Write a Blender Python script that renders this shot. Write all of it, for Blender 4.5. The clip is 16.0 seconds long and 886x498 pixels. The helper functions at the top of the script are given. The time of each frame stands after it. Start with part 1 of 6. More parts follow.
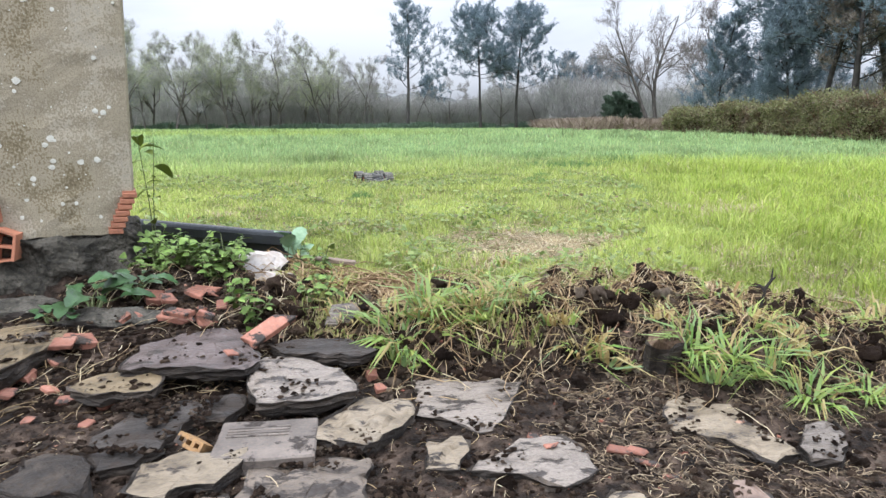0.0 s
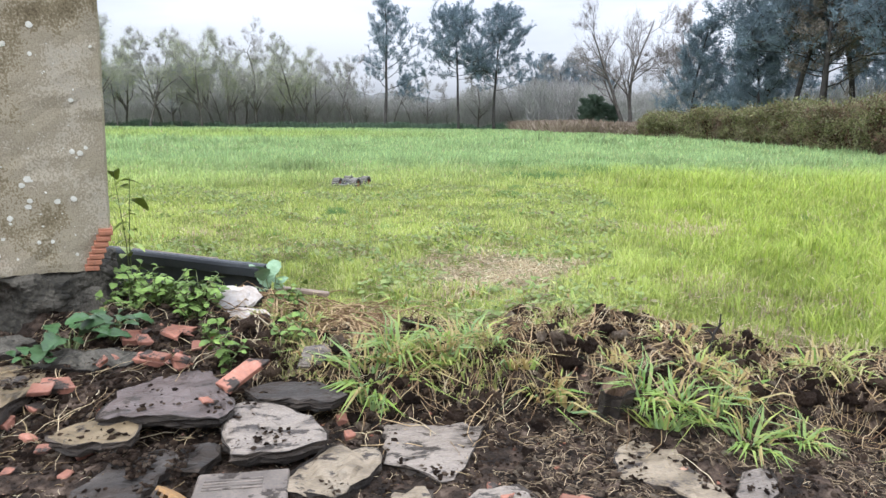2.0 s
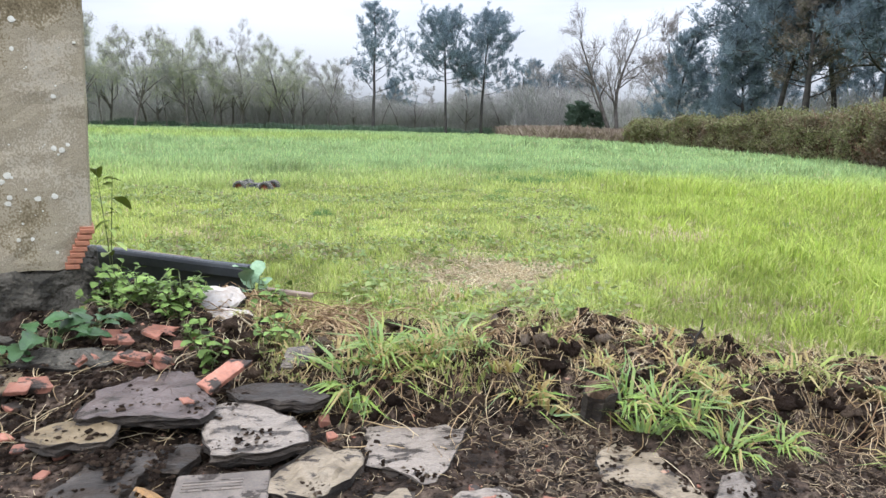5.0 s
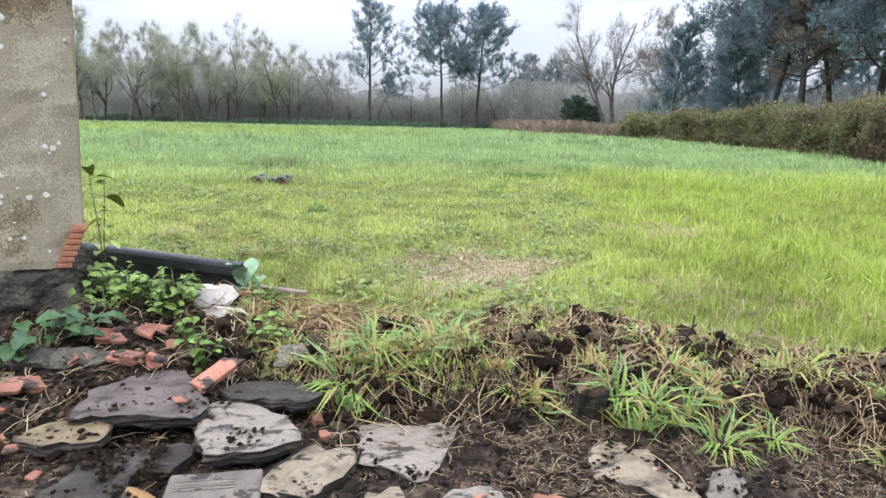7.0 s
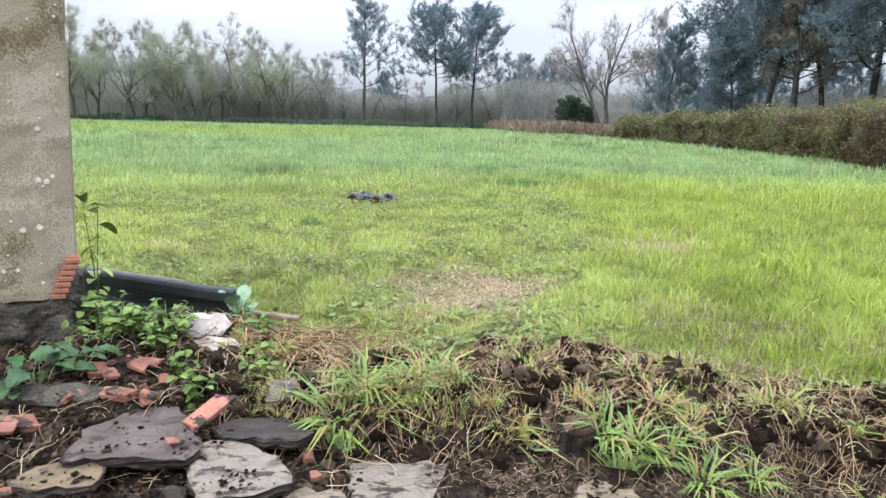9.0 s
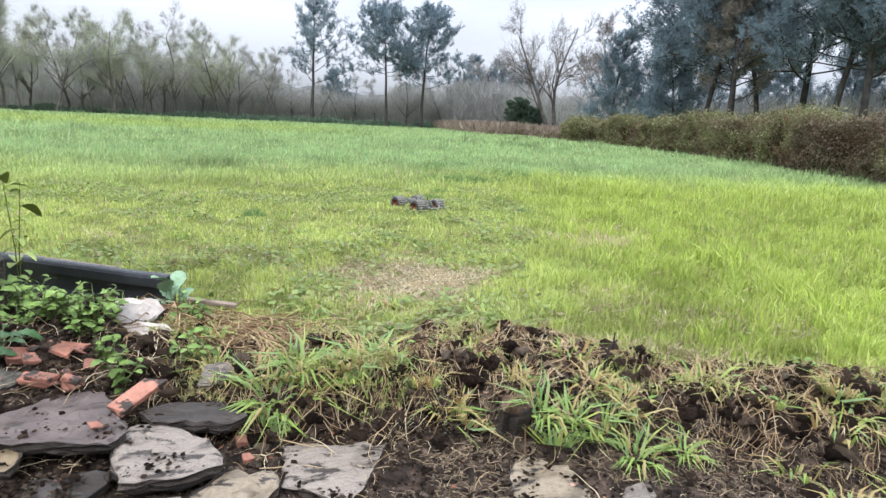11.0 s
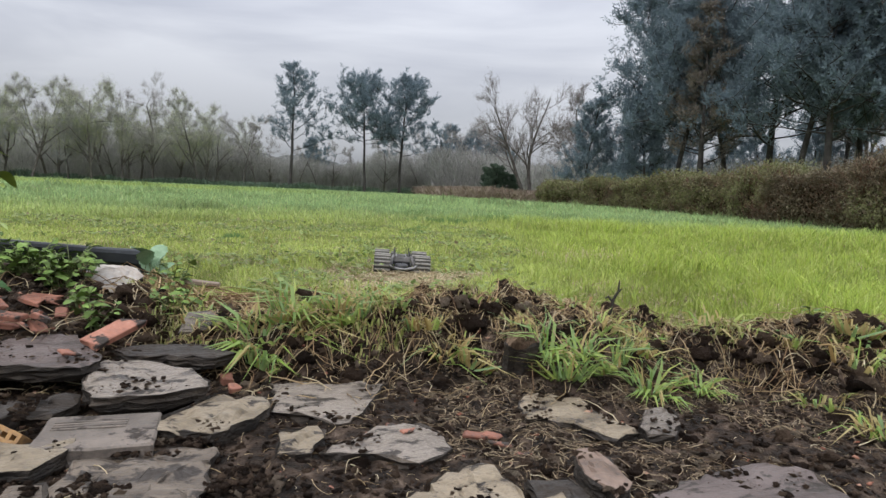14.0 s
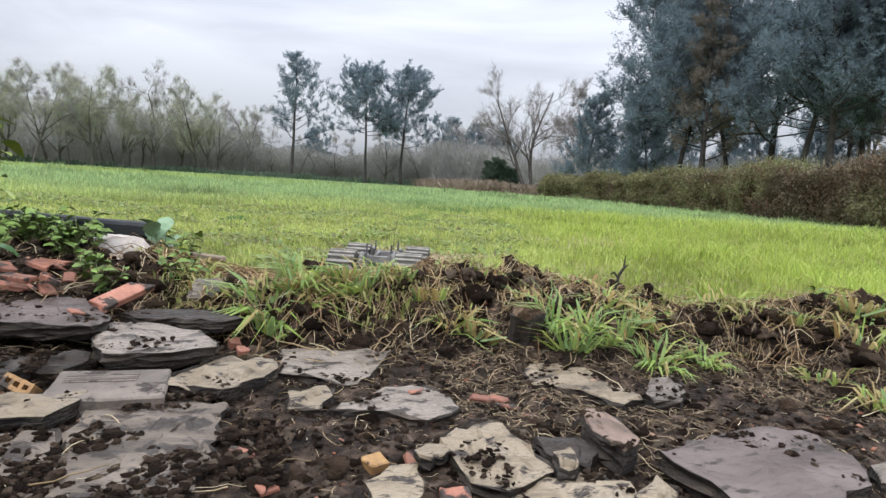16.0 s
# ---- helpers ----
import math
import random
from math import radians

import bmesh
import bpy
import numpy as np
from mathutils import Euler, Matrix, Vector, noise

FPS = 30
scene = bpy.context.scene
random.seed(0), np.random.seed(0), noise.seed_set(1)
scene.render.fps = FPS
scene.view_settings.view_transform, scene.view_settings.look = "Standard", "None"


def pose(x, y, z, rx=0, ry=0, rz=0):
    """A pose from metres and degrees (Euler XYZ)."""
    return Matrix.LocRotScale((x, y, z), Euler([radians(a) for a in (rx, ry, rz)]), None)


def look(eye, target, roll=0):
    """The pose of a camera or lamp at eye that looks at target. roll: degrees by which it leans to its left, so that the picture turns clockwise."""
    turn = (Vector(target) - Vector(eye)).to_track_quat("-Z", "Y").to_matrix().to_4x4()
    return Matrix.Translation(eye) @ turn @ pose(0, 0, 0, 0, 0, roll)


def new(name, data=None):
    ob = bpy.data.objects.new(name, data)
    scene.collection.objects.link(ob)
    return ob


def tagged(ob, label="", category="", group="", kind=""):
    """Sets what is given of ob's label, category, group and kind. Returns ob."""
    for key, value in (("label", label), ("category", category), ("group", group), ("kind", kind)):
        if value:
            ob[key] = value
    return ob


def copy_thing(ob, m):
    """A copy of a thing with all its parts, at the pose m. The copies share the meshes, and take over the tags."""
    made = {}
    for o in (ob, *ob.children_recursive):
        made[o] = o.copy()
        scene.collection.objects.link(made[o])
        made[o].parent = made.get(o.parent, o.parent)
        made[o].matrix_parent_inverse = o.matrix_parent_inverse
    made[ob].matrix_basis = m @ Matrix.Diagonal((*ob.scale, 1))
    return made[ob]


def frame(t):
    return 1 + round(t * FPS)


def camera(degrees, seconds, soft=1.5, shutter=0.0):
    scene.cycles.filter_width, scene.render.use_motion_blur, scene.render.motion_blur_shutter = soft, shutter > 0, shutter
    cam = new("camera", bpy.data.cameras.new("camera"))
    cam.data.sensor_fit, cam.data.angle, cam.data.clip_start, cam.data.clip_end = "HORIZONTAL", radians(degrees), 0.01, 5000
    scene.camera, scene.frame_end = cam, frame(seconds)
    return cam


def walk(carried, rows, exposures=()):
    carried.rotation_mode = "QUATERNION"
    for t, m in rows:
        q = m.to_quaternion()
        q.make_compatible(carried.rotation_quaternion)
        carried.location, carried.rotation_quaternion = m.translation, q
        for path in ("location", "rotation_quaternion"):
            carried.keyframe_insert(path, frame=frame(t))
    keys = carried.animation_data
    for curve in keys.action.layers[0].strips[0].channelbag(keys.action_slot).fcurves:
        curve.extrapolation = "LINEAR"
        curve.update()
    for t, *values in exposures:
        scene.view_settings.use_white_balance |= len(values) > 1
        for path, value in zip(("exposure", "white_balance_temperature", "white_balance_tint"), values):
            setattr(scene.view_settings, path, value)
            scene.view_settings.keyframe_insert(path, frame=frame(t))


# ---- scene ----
cam = camera(69.9, 16.0)
EXPOSURE = [(0.0, 0.65, 6000, 11.5), (11.6, 0.65, 6050, 11), (12.1, 0.37, 6150, 10), (12.5, 0.04, 6250, 9.5), (13.0, -0.14, 6300, 10), (13.6, -0.12, 6350, 10.5), (14.5, 0.04, 6350, 11), (15.2, 0.2, 6300, 11), (16.0, 0.28, 6250, 11)]
PATH = [
    (0, (-0.04, 0.087, 0.641), (0.003, 2.048, 0.252), -0.2),
    (0.5, (-0.04, 0.082, 0.652), (0.015, 2.045, 0.269), 0.2),
    (1, (-0.036, 0.08, 0.672), (0.039, 2.041, 0.283), 0.4),
    (1.5, (-0.027, 0.054, 0.757), (0.065, 2.013, 0.364), 0.4),
    (2, (-0.014, 0.027, 0.799), (0.1, 1.985, 0.407), 0.5),
    (2.5, (-0.009, 0.026, 0.804), (0.112, 1.983, 0.411), 0.7),
    (3, (-0.011, 0.029, 0.798), (0.11, 1.986, 0.4), 0.8),
    (3.5, (-0.012, 0.031, 0.794), (0.113, 1.988, 0.4), 0.8),
    (4, (-0.013, 0.027, 0.796), (0.126, 1.985, 0.411), 1.0),
    (6.5, (-0.005, 0.025, 0.791), (0.162, 1.982, 0.413), 1.5),
    (7, (0.001, 0.025, 0.804), (0.17, 1.978, 0.409), 1.3),
    (7.5, (0.017, 0.027, 0.888), (0.194, 1.979, 0.492), 1.4),
    (8, (0.01, 0.02, 0.939), (0.189, 1.972, 0.541), 1.4),
    (10.5, (0.033, 0.018, 0.886), (0.311, 1.958, 0.489), 2.3),
    (11, (0.044, 0.013, 0.87), (0.388, 1.944, 0.476), 2.7),
    (11.5, (0.047, 0.017, 0.839), (0.424, 1.946, 0.469), 2.9),
    (12, (0.044, 0.029, 0.78), (0.432, 1.966, 0.47), 3.4),
    (12.5, (0.039, 0.049, 0.68), (0.47, 1.988, 0.453), 3.4),
    (13, (0.008, 0.078, 0.563), (0.448, 2.017, 0.347), 2.8),
    (13.5, (0.002, 0.061, 0.511), (0.419, 2.009, 0.333), 2.4),
    (14, (0.002, 0.039, 0.479), (0.412, 1.988, 0.301), 2.6),
    (14.5, (0.007, 0.034, 0.464), (0.427, 1.98, 0.273), 3.1),
    (15, (0.002, 0.041, 0.449), (0.413, 1.988, 0.252), 3.2),
    (15.5, (-0.005, 0.039, 0.429), (0.404, 1.987, 0.233), 3.5),
    (16, (-0.019, 0.031, 0.415), (0.393, 1.979, 0.217), 3.6),
]
walk(cam, [(t, look(eye, target, roll)) for t, eye, target, roll in PATH], EXPOSURE)

# ---- light ----
SUN_UP, SUN_ROUND = radians(52), radians(215)
world = bpy.data.worlds.new("overcast_sky")
scene.world = world
world.use_nodes = True
wn, wl = world.node_tree.nodes, world.node_tree.links
sky = wn.new("ShaderNodeTexSky")
sky.sky_type = "NISHITA"
sky.sun_disc = False
sky.sun_elevation, sky.sun_rotation = SUN_UP, SUN_ROUND
w_co = wn.new("ShaderNodeTexCoord")
w_map = wn.new("ShaderNodeMapping")
w_map.inputs["Scale"].default_value = (1.0, 1.0, 5.0)
w_noise = wn.new("ShaderNodeTexNoise")
w_noise.inputs["Scale"].default_value, w_noise.inputs["Detail"].default_value = 1.7, 5.0
w_noise.inputs["Roughness"].default_value, w_noise.inputs["Distortion"].default_value = 0.5, 0.4
w_ramp = wn.new("ShaderNodeValToRGB")
w_ramp.color_ramp.elements[0].position, w_ramp.color_ramp.elements[0].color = 0.36, (0.62, 0.645, 0.72, 1)
w_ramp.color_ramp.elements[1].position, w_ramp.color_ramp.elements[1].color = 0.62, (0.93, 0.95, 1.0, 1)
w_gain = wn.new("ShaderNodeVectorMath")
w_gain.operation = "SCALE"
w_mix = wn.new("ShaderNodeMix")
w_mix.data_type = "RGBA"
w_mix.inputs["Factor"].default_value = 0.93
wl.new(w_co.outputs["Generated"], w_map.inputs["Vector"])
wl.new(w_map.outputs["Vector"], w_noise.inputs["Vector"])
wl.new(w_noise.outputs["Fac"], w_ramp.inputs["Fac"])
w_sep = wn.new("ShaderNodeSeparateXYZ")
w_up = wn.new("ShaderNodeMapRange")
w_up.inputs["From Min"].default_value, w_up.inputs["From Max"].default_value = 0.0, 1.0
w_up.inputs["To Min"].default_value, w_up.inputs["To Max"].default_value = 3.6, 31.0
wl.new(w_co.outputs["Generated"], w_sep.inputs["Vector"])
wl.new(w_sep.outputs["Z"], w_up.inputs["Value"])
wl.new(w_up.outputs["Result"], w_gain.inputs["Scale"])
wl.new(w_ramp.outputs["Color"], w_gain.inputs[0])
wl.new(sky.outputs["Color"], w_mix.inputs["A"])
wl.new(w_gain.outputs["Vector"], w_mix.inputs["B"])
wl.new(w_mix.outputs["Result"], wn["Background"].inputs["Color"])
wn["Background"].inputs["Strength"].default_value = 0.1

sun = new("sun", bpy.data.lights.new("sun", "SUN"))
sun.data.energy, sun.data.angle, sun.data.color = 1.5, radians(25), (1.0, 0.985, 0.965)
sun.matrix_world = look((-6, -8, 13), (0, 0, 0))


# ---- materials ----
def material(name, stops, scale=8.0, fine=60.0, rough=(0.6, 0.9), bump=0.3, bump_scale=40.0, stretch=(1, 1, 1), tint=0.0, metal=0.0, detail=6.0, depth=0.01, gloss=0.4, dirt=0.0):
    """A mottled surface: a colour ramp over two sizes of noise, varied roughness, fine relief, and a tint for each object."""
    m = bpy.data.materials.new(name)
    m.use_nodes = True
    n, l = m.node_tree.nodes, m.node_tree.links
    b = n["Principled BSDF"]
    co, mp = n.new("ShaderNodeTexCoord"), n.new("ShaderNodeMapping")
    mp.inputs["Scale"].default_value = stretch
    l.new(co.outputs["Object"], mp.inputs["Vector"])
    info = n.new("ShaderNodeObjectInfo")
    shift = n.new("ShaderNodeVectorMath")
    shift.operation = "SCALE"
    shift.inputs[0].default_value = (31.0, 17.0, 7.0)
    l.new(info.outputs["Random"], shift.inputs["Scale"])
    l.new(shift.outputs["Vector"], mp.inputs["Location"])
    big, small = n.new("ShaderNodeTexNoise"), n.new("ShaderNodeTexNoise")
    big.inputs["Scale"].default_value, big.inputs["Detail"].default_value = scale, detail
    small.inputs["Scale"].default_value, small.inputs["Detail"].default_value = fine, 3.0
    for t in (big, small):
        l.new(mp.outputs["Vector"], t.inputs["Vector"])
    mix = n.new("ShaderNodeMix")
    mix.inputs["Factor"].default_value = 0.35
    l.new(big.outputs["Fac"], mix.inputs["A"])
    l.new(small.outputs["Fac"], mix.inputs["B"])
    ramp = n.new("ShaderNodeValToRGB")
    while len(ramp.color_ramp.elements) < len(stops):
        ramp.color_ramp.elements.new(0.5)
    for e, (at, c) in zip(ramp.color_ramp.elements, stops):
        e.position, e.color = at, (*c, 1)
    l.new(mix.outputs["Result"], ramp.inputs["Fac"])
    col = ramp.outputs["Color"]
    if tint:
        hsv = n.new("ShaderNodeHueSaturation")
        rng = n.new("ShaderNodeMapRange")
        rng.inputs["To Min"].default_value, rng.inputs["To Max"].default_value = 1 - tint, 1 + tint
        l.new(info.outputs["Random"], rng.inputs["Value"])
        l.new(rng.outputs["Result"], hsv.inputs["Value"])
        l.new(col, hsv.inputs["Color"])
        col = hsv.outputs["Color"]
    if dirt:
        dn, dr, dm = n.new("ShaderNodeTexNoise"), n.new("ShaderNodeMapRange"), n.new("ShaderNodeMix")
        dn.inputs["Scale"].default_value, dn.inputs["Detail"].default_value, dn.inputs["Roughness"].default_value = 11.0, 9.0, 0.68
        l.new(mp.outputs["Vector"], dn.inputs["Vector"])
        dr.inputs["From Min"].default_value, dr.inputs["From Max"].default_value = 0.72 - dirt * 0.3, 0.76 - dirt * 0.3
        l.new(dn.outputs["Fac"], dr.inputs["Value"])
        dm.data_type = "RGBA"
        l.new(dr.outputs["Result"], dm.inputs["Factor"])
        l.new(col, dm.inputs["A"])
        dm.inputs["B"].default_value = (0.032, 0.024, 0.018, 1)
        col = dm.outputs["Result"]
    l.new(col, b.inputs["Base Color"])
    rr = n.new("ShaderNodeMapRange")
    rr.inputs["From Min"].default_value, rr.inputs["From Max"].default_value = 0.35, 0.65
    rr.inputs["To Min"].default_value, rr.inputs["To Max"].default_value = rough
    l.new(small.outputs["Fac"], rr.inputs["Value"])
    l.new(rr.outputs["Result"], b.inputs["Roughness"])
    b.inputs["Metallic"].default_value = metal
    b.inputs["Specular IOR Level"].default_value = gloss
    if bump:
        bn = n.new("ShaderNodeTexNoise")
        bn.inputs["Scale"].default_value, bn.inputs["Detail"].default_value = bump_scale, 6.0
        l.new(mp.outputs["Vector"], bn.inputs["Vector"])
        bm = n.new("ShaderNodeBump")
        bm.inputs["Strength"].default_value, bm.inputs["Distance"].default_value = bump, depth
        l.new(bn.outputs["Fac"], bm.inputs["Height"])
        l.new(bm.outputs["Normal"], b.inputs["Normal"])
    return m


def island_material(name, stops, rough=0.7, through_light=0.0, gloss=0.3, bump=0.0):
    """For joined small pieces: each piece takes its own colour out of the ramp."""
    m = bpy.data.materials.new(name)
    m.use_nodes = True
    n, l = m.node_tree.nodes, m.node_tree.links
    b = n["Principled BSDF"]
    geo, ramp = n.new("ShaderNodeNewGeometry"), n.new("ShaderNodeValToRGB")
    while len(ramp.color_ramp.elements) < len(stops):
        ramp.color_ramp.elements.new(0.5)
    for e, (at, c) in zip(ramp.color_ramp.elements, stops):
        e.position, e.color = at, (*c, 1)
    l.new(geo.outputs["Random Per Island"], ramp.inputs["Fac"])
    l.new(ramp.outputs["Color"], b.inputs["Base Color"])
    b.inputs["Roughness"].default_value, b.inputs["Specular IOR Level"].default_value = rough, gloss
    if bump:
        co, bn, bm = n.new("ShaderNodeTexCoord"), n.new("ShaderNodeTexNoise"), n.new("ShaderNodeBump")
        bn.inputs["Scale"].default_value, bn.inputs["Detail"].default_value, bn.inputs["Roughness"].default_value = 90.0, 8.0, 0.75
        l.new(co.outputs["Object"], bn.inputs["Vector"])
        bm.inputs["Strength"].default_value, bm.inputs["Distance"].default_value = 1.0, bump
        l.new(bn.outputs["Fac"], bm.inputs["Height"])
        l.new(bm.outputs["Normal"], b.inputs["Normal"])
    if through_light:
        tr, mx = n.new("ShaderNodeBsdfTranslucent"), n.new("ShaderNodeMixShader")
        l.new(ramp.outputs["Color"], tr.inputs["Color"])
        mx.inputs["Fac"].default_value = through_light
        l.new(b.outputs["BSDF"], mx.inputs[1])
        l.new(tr.outputs["BSDF"], mx.inputs[2])
        l.new(mx.outputs["Shader"], n["Material Output"].inputs["Surface"])
    return m


def blade_material(name, rough=0.55):
    """Grass: the colour of each blade is stored with the blade."""
    m = bpy.data.materials.new(name)
    m.use_nodes = True
    n, l = m.node_tree.nodes, m.node_tree.links
    b, at = n["Principled BSDF"], n.new("ShaderNodeAttribute")
    at.attribute_name = "blade"
    l.new(at.outputs["Color"], b.inputs["Base Color"])
    b.inputs["Roughness"].default_value, b.inputs["Specular IOR Level"].default_value = rough, 0.25
    tr, mx = n.new("ShaderNodeBsdfTranslucent"), n.new("ShaderNodeMixShader")
    l.new(at.outputs["Color"], tr.inputs["Color"])
    mx.inputs["Fac"].default_value = 0.4
    l.new(b.outputs["BSDF"], mx.inputs[1])
    l.new(tr.outputs["BSDF"], mx.inputs[2])
    l.new(mx.outputs["Shader"], n["Material Output"].inputs["Surface"])
    return m


SLATE = material("slate", [(0.30, (0.040, 0.032, 0.026)), (0.42, (0.115, 0.095, 0.076)), (0.52, (0.205, 0.172, 0.138)), (0.60, (0.150, 0.126, 0.104)), (0.74, (0.31, 0.262, 0.208))], 9, 110, (0.28, 0.75), 0.8, 45, (1, 2.2, 1), tint=0.2, depth=0.007, dirt=0.62)
DARK_SLATE = material("dark_slate", [(0.3, (0.014, 0.012, 0.010)), (0.5, (0.040, 0.034, 0.029)), (0.7, (0.092, 0.078, 0.066))], 8, 90, (0.5, 0.85), 0.8, 40, (1, 2.2, 1), tint=0.2, depth=0.007, dirt=0.7, gloss=0.25)
PURPLE_SLATE = material("purple_slate", [(0.3, (0.030, 0.022, 0.019)), (0.46, (0.084, 0.064, 0.056)), (0.58, (0.115, 0.089, 0.079)), (0.74, (0.16, 0.127, 0.113))], 6, 90, (0.36, 0.7), 0.6, 38, (1, 1.8, 1), tint=0.12, depth=0.006, dirt=0.5)
PALE_STONE = material("pale_sandstone", [(0.3, (0.060, 0.045, 0.030)), (0.43, (0.165, 0.130, 0.086)), (0.54, (0.255, 0.205, 0.140)), (0.62, (0.19, 0.156, 0.112)), (0.75, (0.34, 0.285, 0.205))], 9, 100, (0.4, 0.85), 0.8, 45, (1, 2.0, 1), tint=0.14, depth=0.007, dirt=0.58)
OLIVE_STONE = material("olive_stone", [(0.3, (0.039, 0.030, 0.018)), (0.5, (0.134, 0.100, 0.056)), (0.7, (0.213, 0.160, 0.095))], 9, 80, (0.45, 0.8), 0.5, 40, tint=0.12, depth=0.006, dirt=0.5)
RED_STONE = material("reddish_stone", [(0.3, (0.07, 0.047, 0.034)), (0.5, (0.19, 0.133, 0.10)), (0.7, (0.28, 0.21, 0.165))], 10, 80, (0.5, 0.85), 0.5, 40, depth=0.006)
# Soil colour, made darker to stand for the shade on slab sides.
SOIL_SHADE = material("soil_and_shade", [(0.3, (0.010, 0.008, 0.006)), (0.5, (0.030, 0.023, 0.017)), (0.74, (0.095, 0.073, 0.053))], 16, 110, (0.6, 0.95), 0.9, 70, (1, 1, 3), tint=0.2, depth=0.01)
WHITE_STONE = material("whitish_stone", [(0.3, (0.210, 0.185, 0.168)), (0.45, (0.361, 0.311, 0.260)), (0.6, (0.470, 0.437, 0.403)), (0.8, (0.605, 0.588, 0.571))], 9, 60, (0.5, 0.9), 0.4, 30, depth=0.006)
CLAY = material("red_clay", [(0.28, (0.075, 0.038, 0.026)), (0.45, (0.21, 0.088, 0.056)), (0.6, (0.30, 0.132, 0.088)), (0.75, (0.35, 0.215, 0.16))], 14, 120, (0.55, 0.9), 0.5, 80, tint=0.25, depth=0.004, dirt=0.68)
BARE_CLAY = material("orange_clay", [(0.28, (0.16, 0.07, 0.045)), (0.45, (0.36, 0.15, 0.085)), (0.6, (0.46, 0.2, 0.115)), (0.75, (0.48, 0.29, 0.2))], 14, 120, (0.55, 0.9), 0.35, 80, tint=0.2, depth=0.004, dirt=0.15)
YELLOW_CLAY = material("yellow_clay", [(0.3, (0.08, 0.045, 0.022)), (0.48, (0.29, 0.165, 0.065)), (0.7, (0.43, 0.28, 0.12))], 14, 120, (0.55, 0.9), 0.6, 80, depth=0.005, dirt=0.55)
GREY_BRICK = material("mortar_grey_brick", [(0.3, (0.045, 0.037, 0.031)), (0.5, (0.129, 0.108, 0.090)), (0.66, (0.213, 0.175, 0.144)), (0.8, (0.336, 0.160, 0.099))], 10, 150, (0.6, 0.95), 0.6, 120, depth=0.003, dirt=0.5)
WET_BARK = material("wet_bark", [(0.3, (0.012, 0.01, 0.008)), (0.6, (0.035, 0.028, 0.022))], 30, 120, (0.6, 0.9), 0.5, 90, depth=0.002)
DIRTY_SLATE = material("soil_stained_slate", [(0.30, (0.030, 0.023, 0.017)), (0.45, (0.085, 0.066, 0.049)), (0.58, (0.15, 0.12, 0.091)), (0.72, (0.215, 0.175, 0.134))], 8, 90, (0.4, 0.8), 0.8, 40, (1, 1.8, 1), tint=0.2, depth=0.006, dirt=0.7)
MORTAR = material("old_mortar", [(0.3, (0.012, 0.011, 0.008)), (0.46, (0.040, 0.036, 0.026)), (0.55, (0.095, 0.085, 0.066)), (0.62, (0.05, 0.045, 0.034)), (0.72, (0.26, 0.235, 0.195))], 13, 90, (0.75, 1.0), 1.0, 50, depth=0.02)
CONCRETE = material("weathered_concrete", [(0.30, (0.085, 0.066, 0.036)), (0.41, (0.20, 0.165, 0.10)), (0.47, (0.34, 0.30, 0.215)), (0.52, (0.235, 0.20, 0.135)), (0.57, (0.39, 0.35, 0.265)), (0.64, (0.29, 0.262, 0.20)), (0.76, (0.58, 0.535, 0.43))], 5, 150, (0.8, 1.0), 0.7, 190, (1, 1, 0.8), depth=0.003, gloss=0.2, detail=9.0)
LICHEN = material("lichen", [(0.3, (0.42, 0.41, 0.34)), (0.6, (0.62, 0.61, 0.53))], 40, 200, (0.9, 1.0), 0.5, 200, depth=0.002, gloss=0.1)
BLACK_PLASTIC = material("dull_black_plastic", [(0.3, (0.012, 0.014, 0.016)), (0.55, (0.03, 0.034, 0.038)), (0.75, (0.07, 0.075, 0.08))], 6, 60, (0.4, 0.7), 0.15, 60, depth=0.003)
RUBBER = material("dusty_rubber", [(0.3, (0.02, 0.019, 0.017)), (0.55, (0.06, 0.056, 0.05)), (0.75, (0.13, 0.12, 0.10))], 30, 200, (0.7, 0.95), 0.3, 200, depth=0.002)
LUG = material("mud_dusted_lug", [(0.3, (0.09, 0.085, 0.072)), (0.5, (0.21, 0.198, 0.17)), (0.7, (0.32, 0.30, 0.265))], 30, 200, (0.7, 0.95), 0.3, 200, depth=0.002)
RIM_RED = material("worn_red_rim", [(0.3, (0.09, 0.026, 0.016)), (0.55, (0.26, 0.065, 0.036)), (0.75, (0.34, 0.13, 0.085))], 30, 200, (0.4, 0.7), 0.1, 100)
CHASSIS = material("scuffed_chassis", [(0.3, (0.02, 0.02, 0.022)), (0.55, (0.06, 0.06, 0.062)), (0.75, (0.16, 0.155, 0.15))], 25, 200, (0.4, 0.7), 0.1, 100)
ALLOY = material("dusty_alloy", [(0.3, (0.11, 0.105, 0.10)), (0.7, (0.30, 0.29, 0.275))], 30, 200, (0.45, 0.7), 0.1, 100, metal=0.35)
TIMBER = material("grey_batten", [(0.3, (0.1, 0.07, 0.05)), (0.6, (0.26, 0.2, 0.15))], 12, 100, (0.7, 0.9), 0.3, 60, (1, 8, 8), depth=0.003)
# Bark of the far trees, paled in colour for the haze over them.
HAZED_BARK = material("bark", [(0.3, (0.045, 0.041, 0.036)), (0.55, (0.125, 0.114, 0.10)), (0.75, (0.23, 0.212, 0.185))], 3, 20, (0.8, 1.0), 0.6, 12, depth=0.03, gloss=0.15)
PINE_BARK = material("pine_bark", [(0.3, (0.024, 0.023, 0.022)), (0.55, (0.060, 0.055, 0.051)), (0.75, (0.120, 0.110, 0.102))], 3, 20, (0.8, 1.0), 0.6, 12, depth=0.03, gloss=0.15)
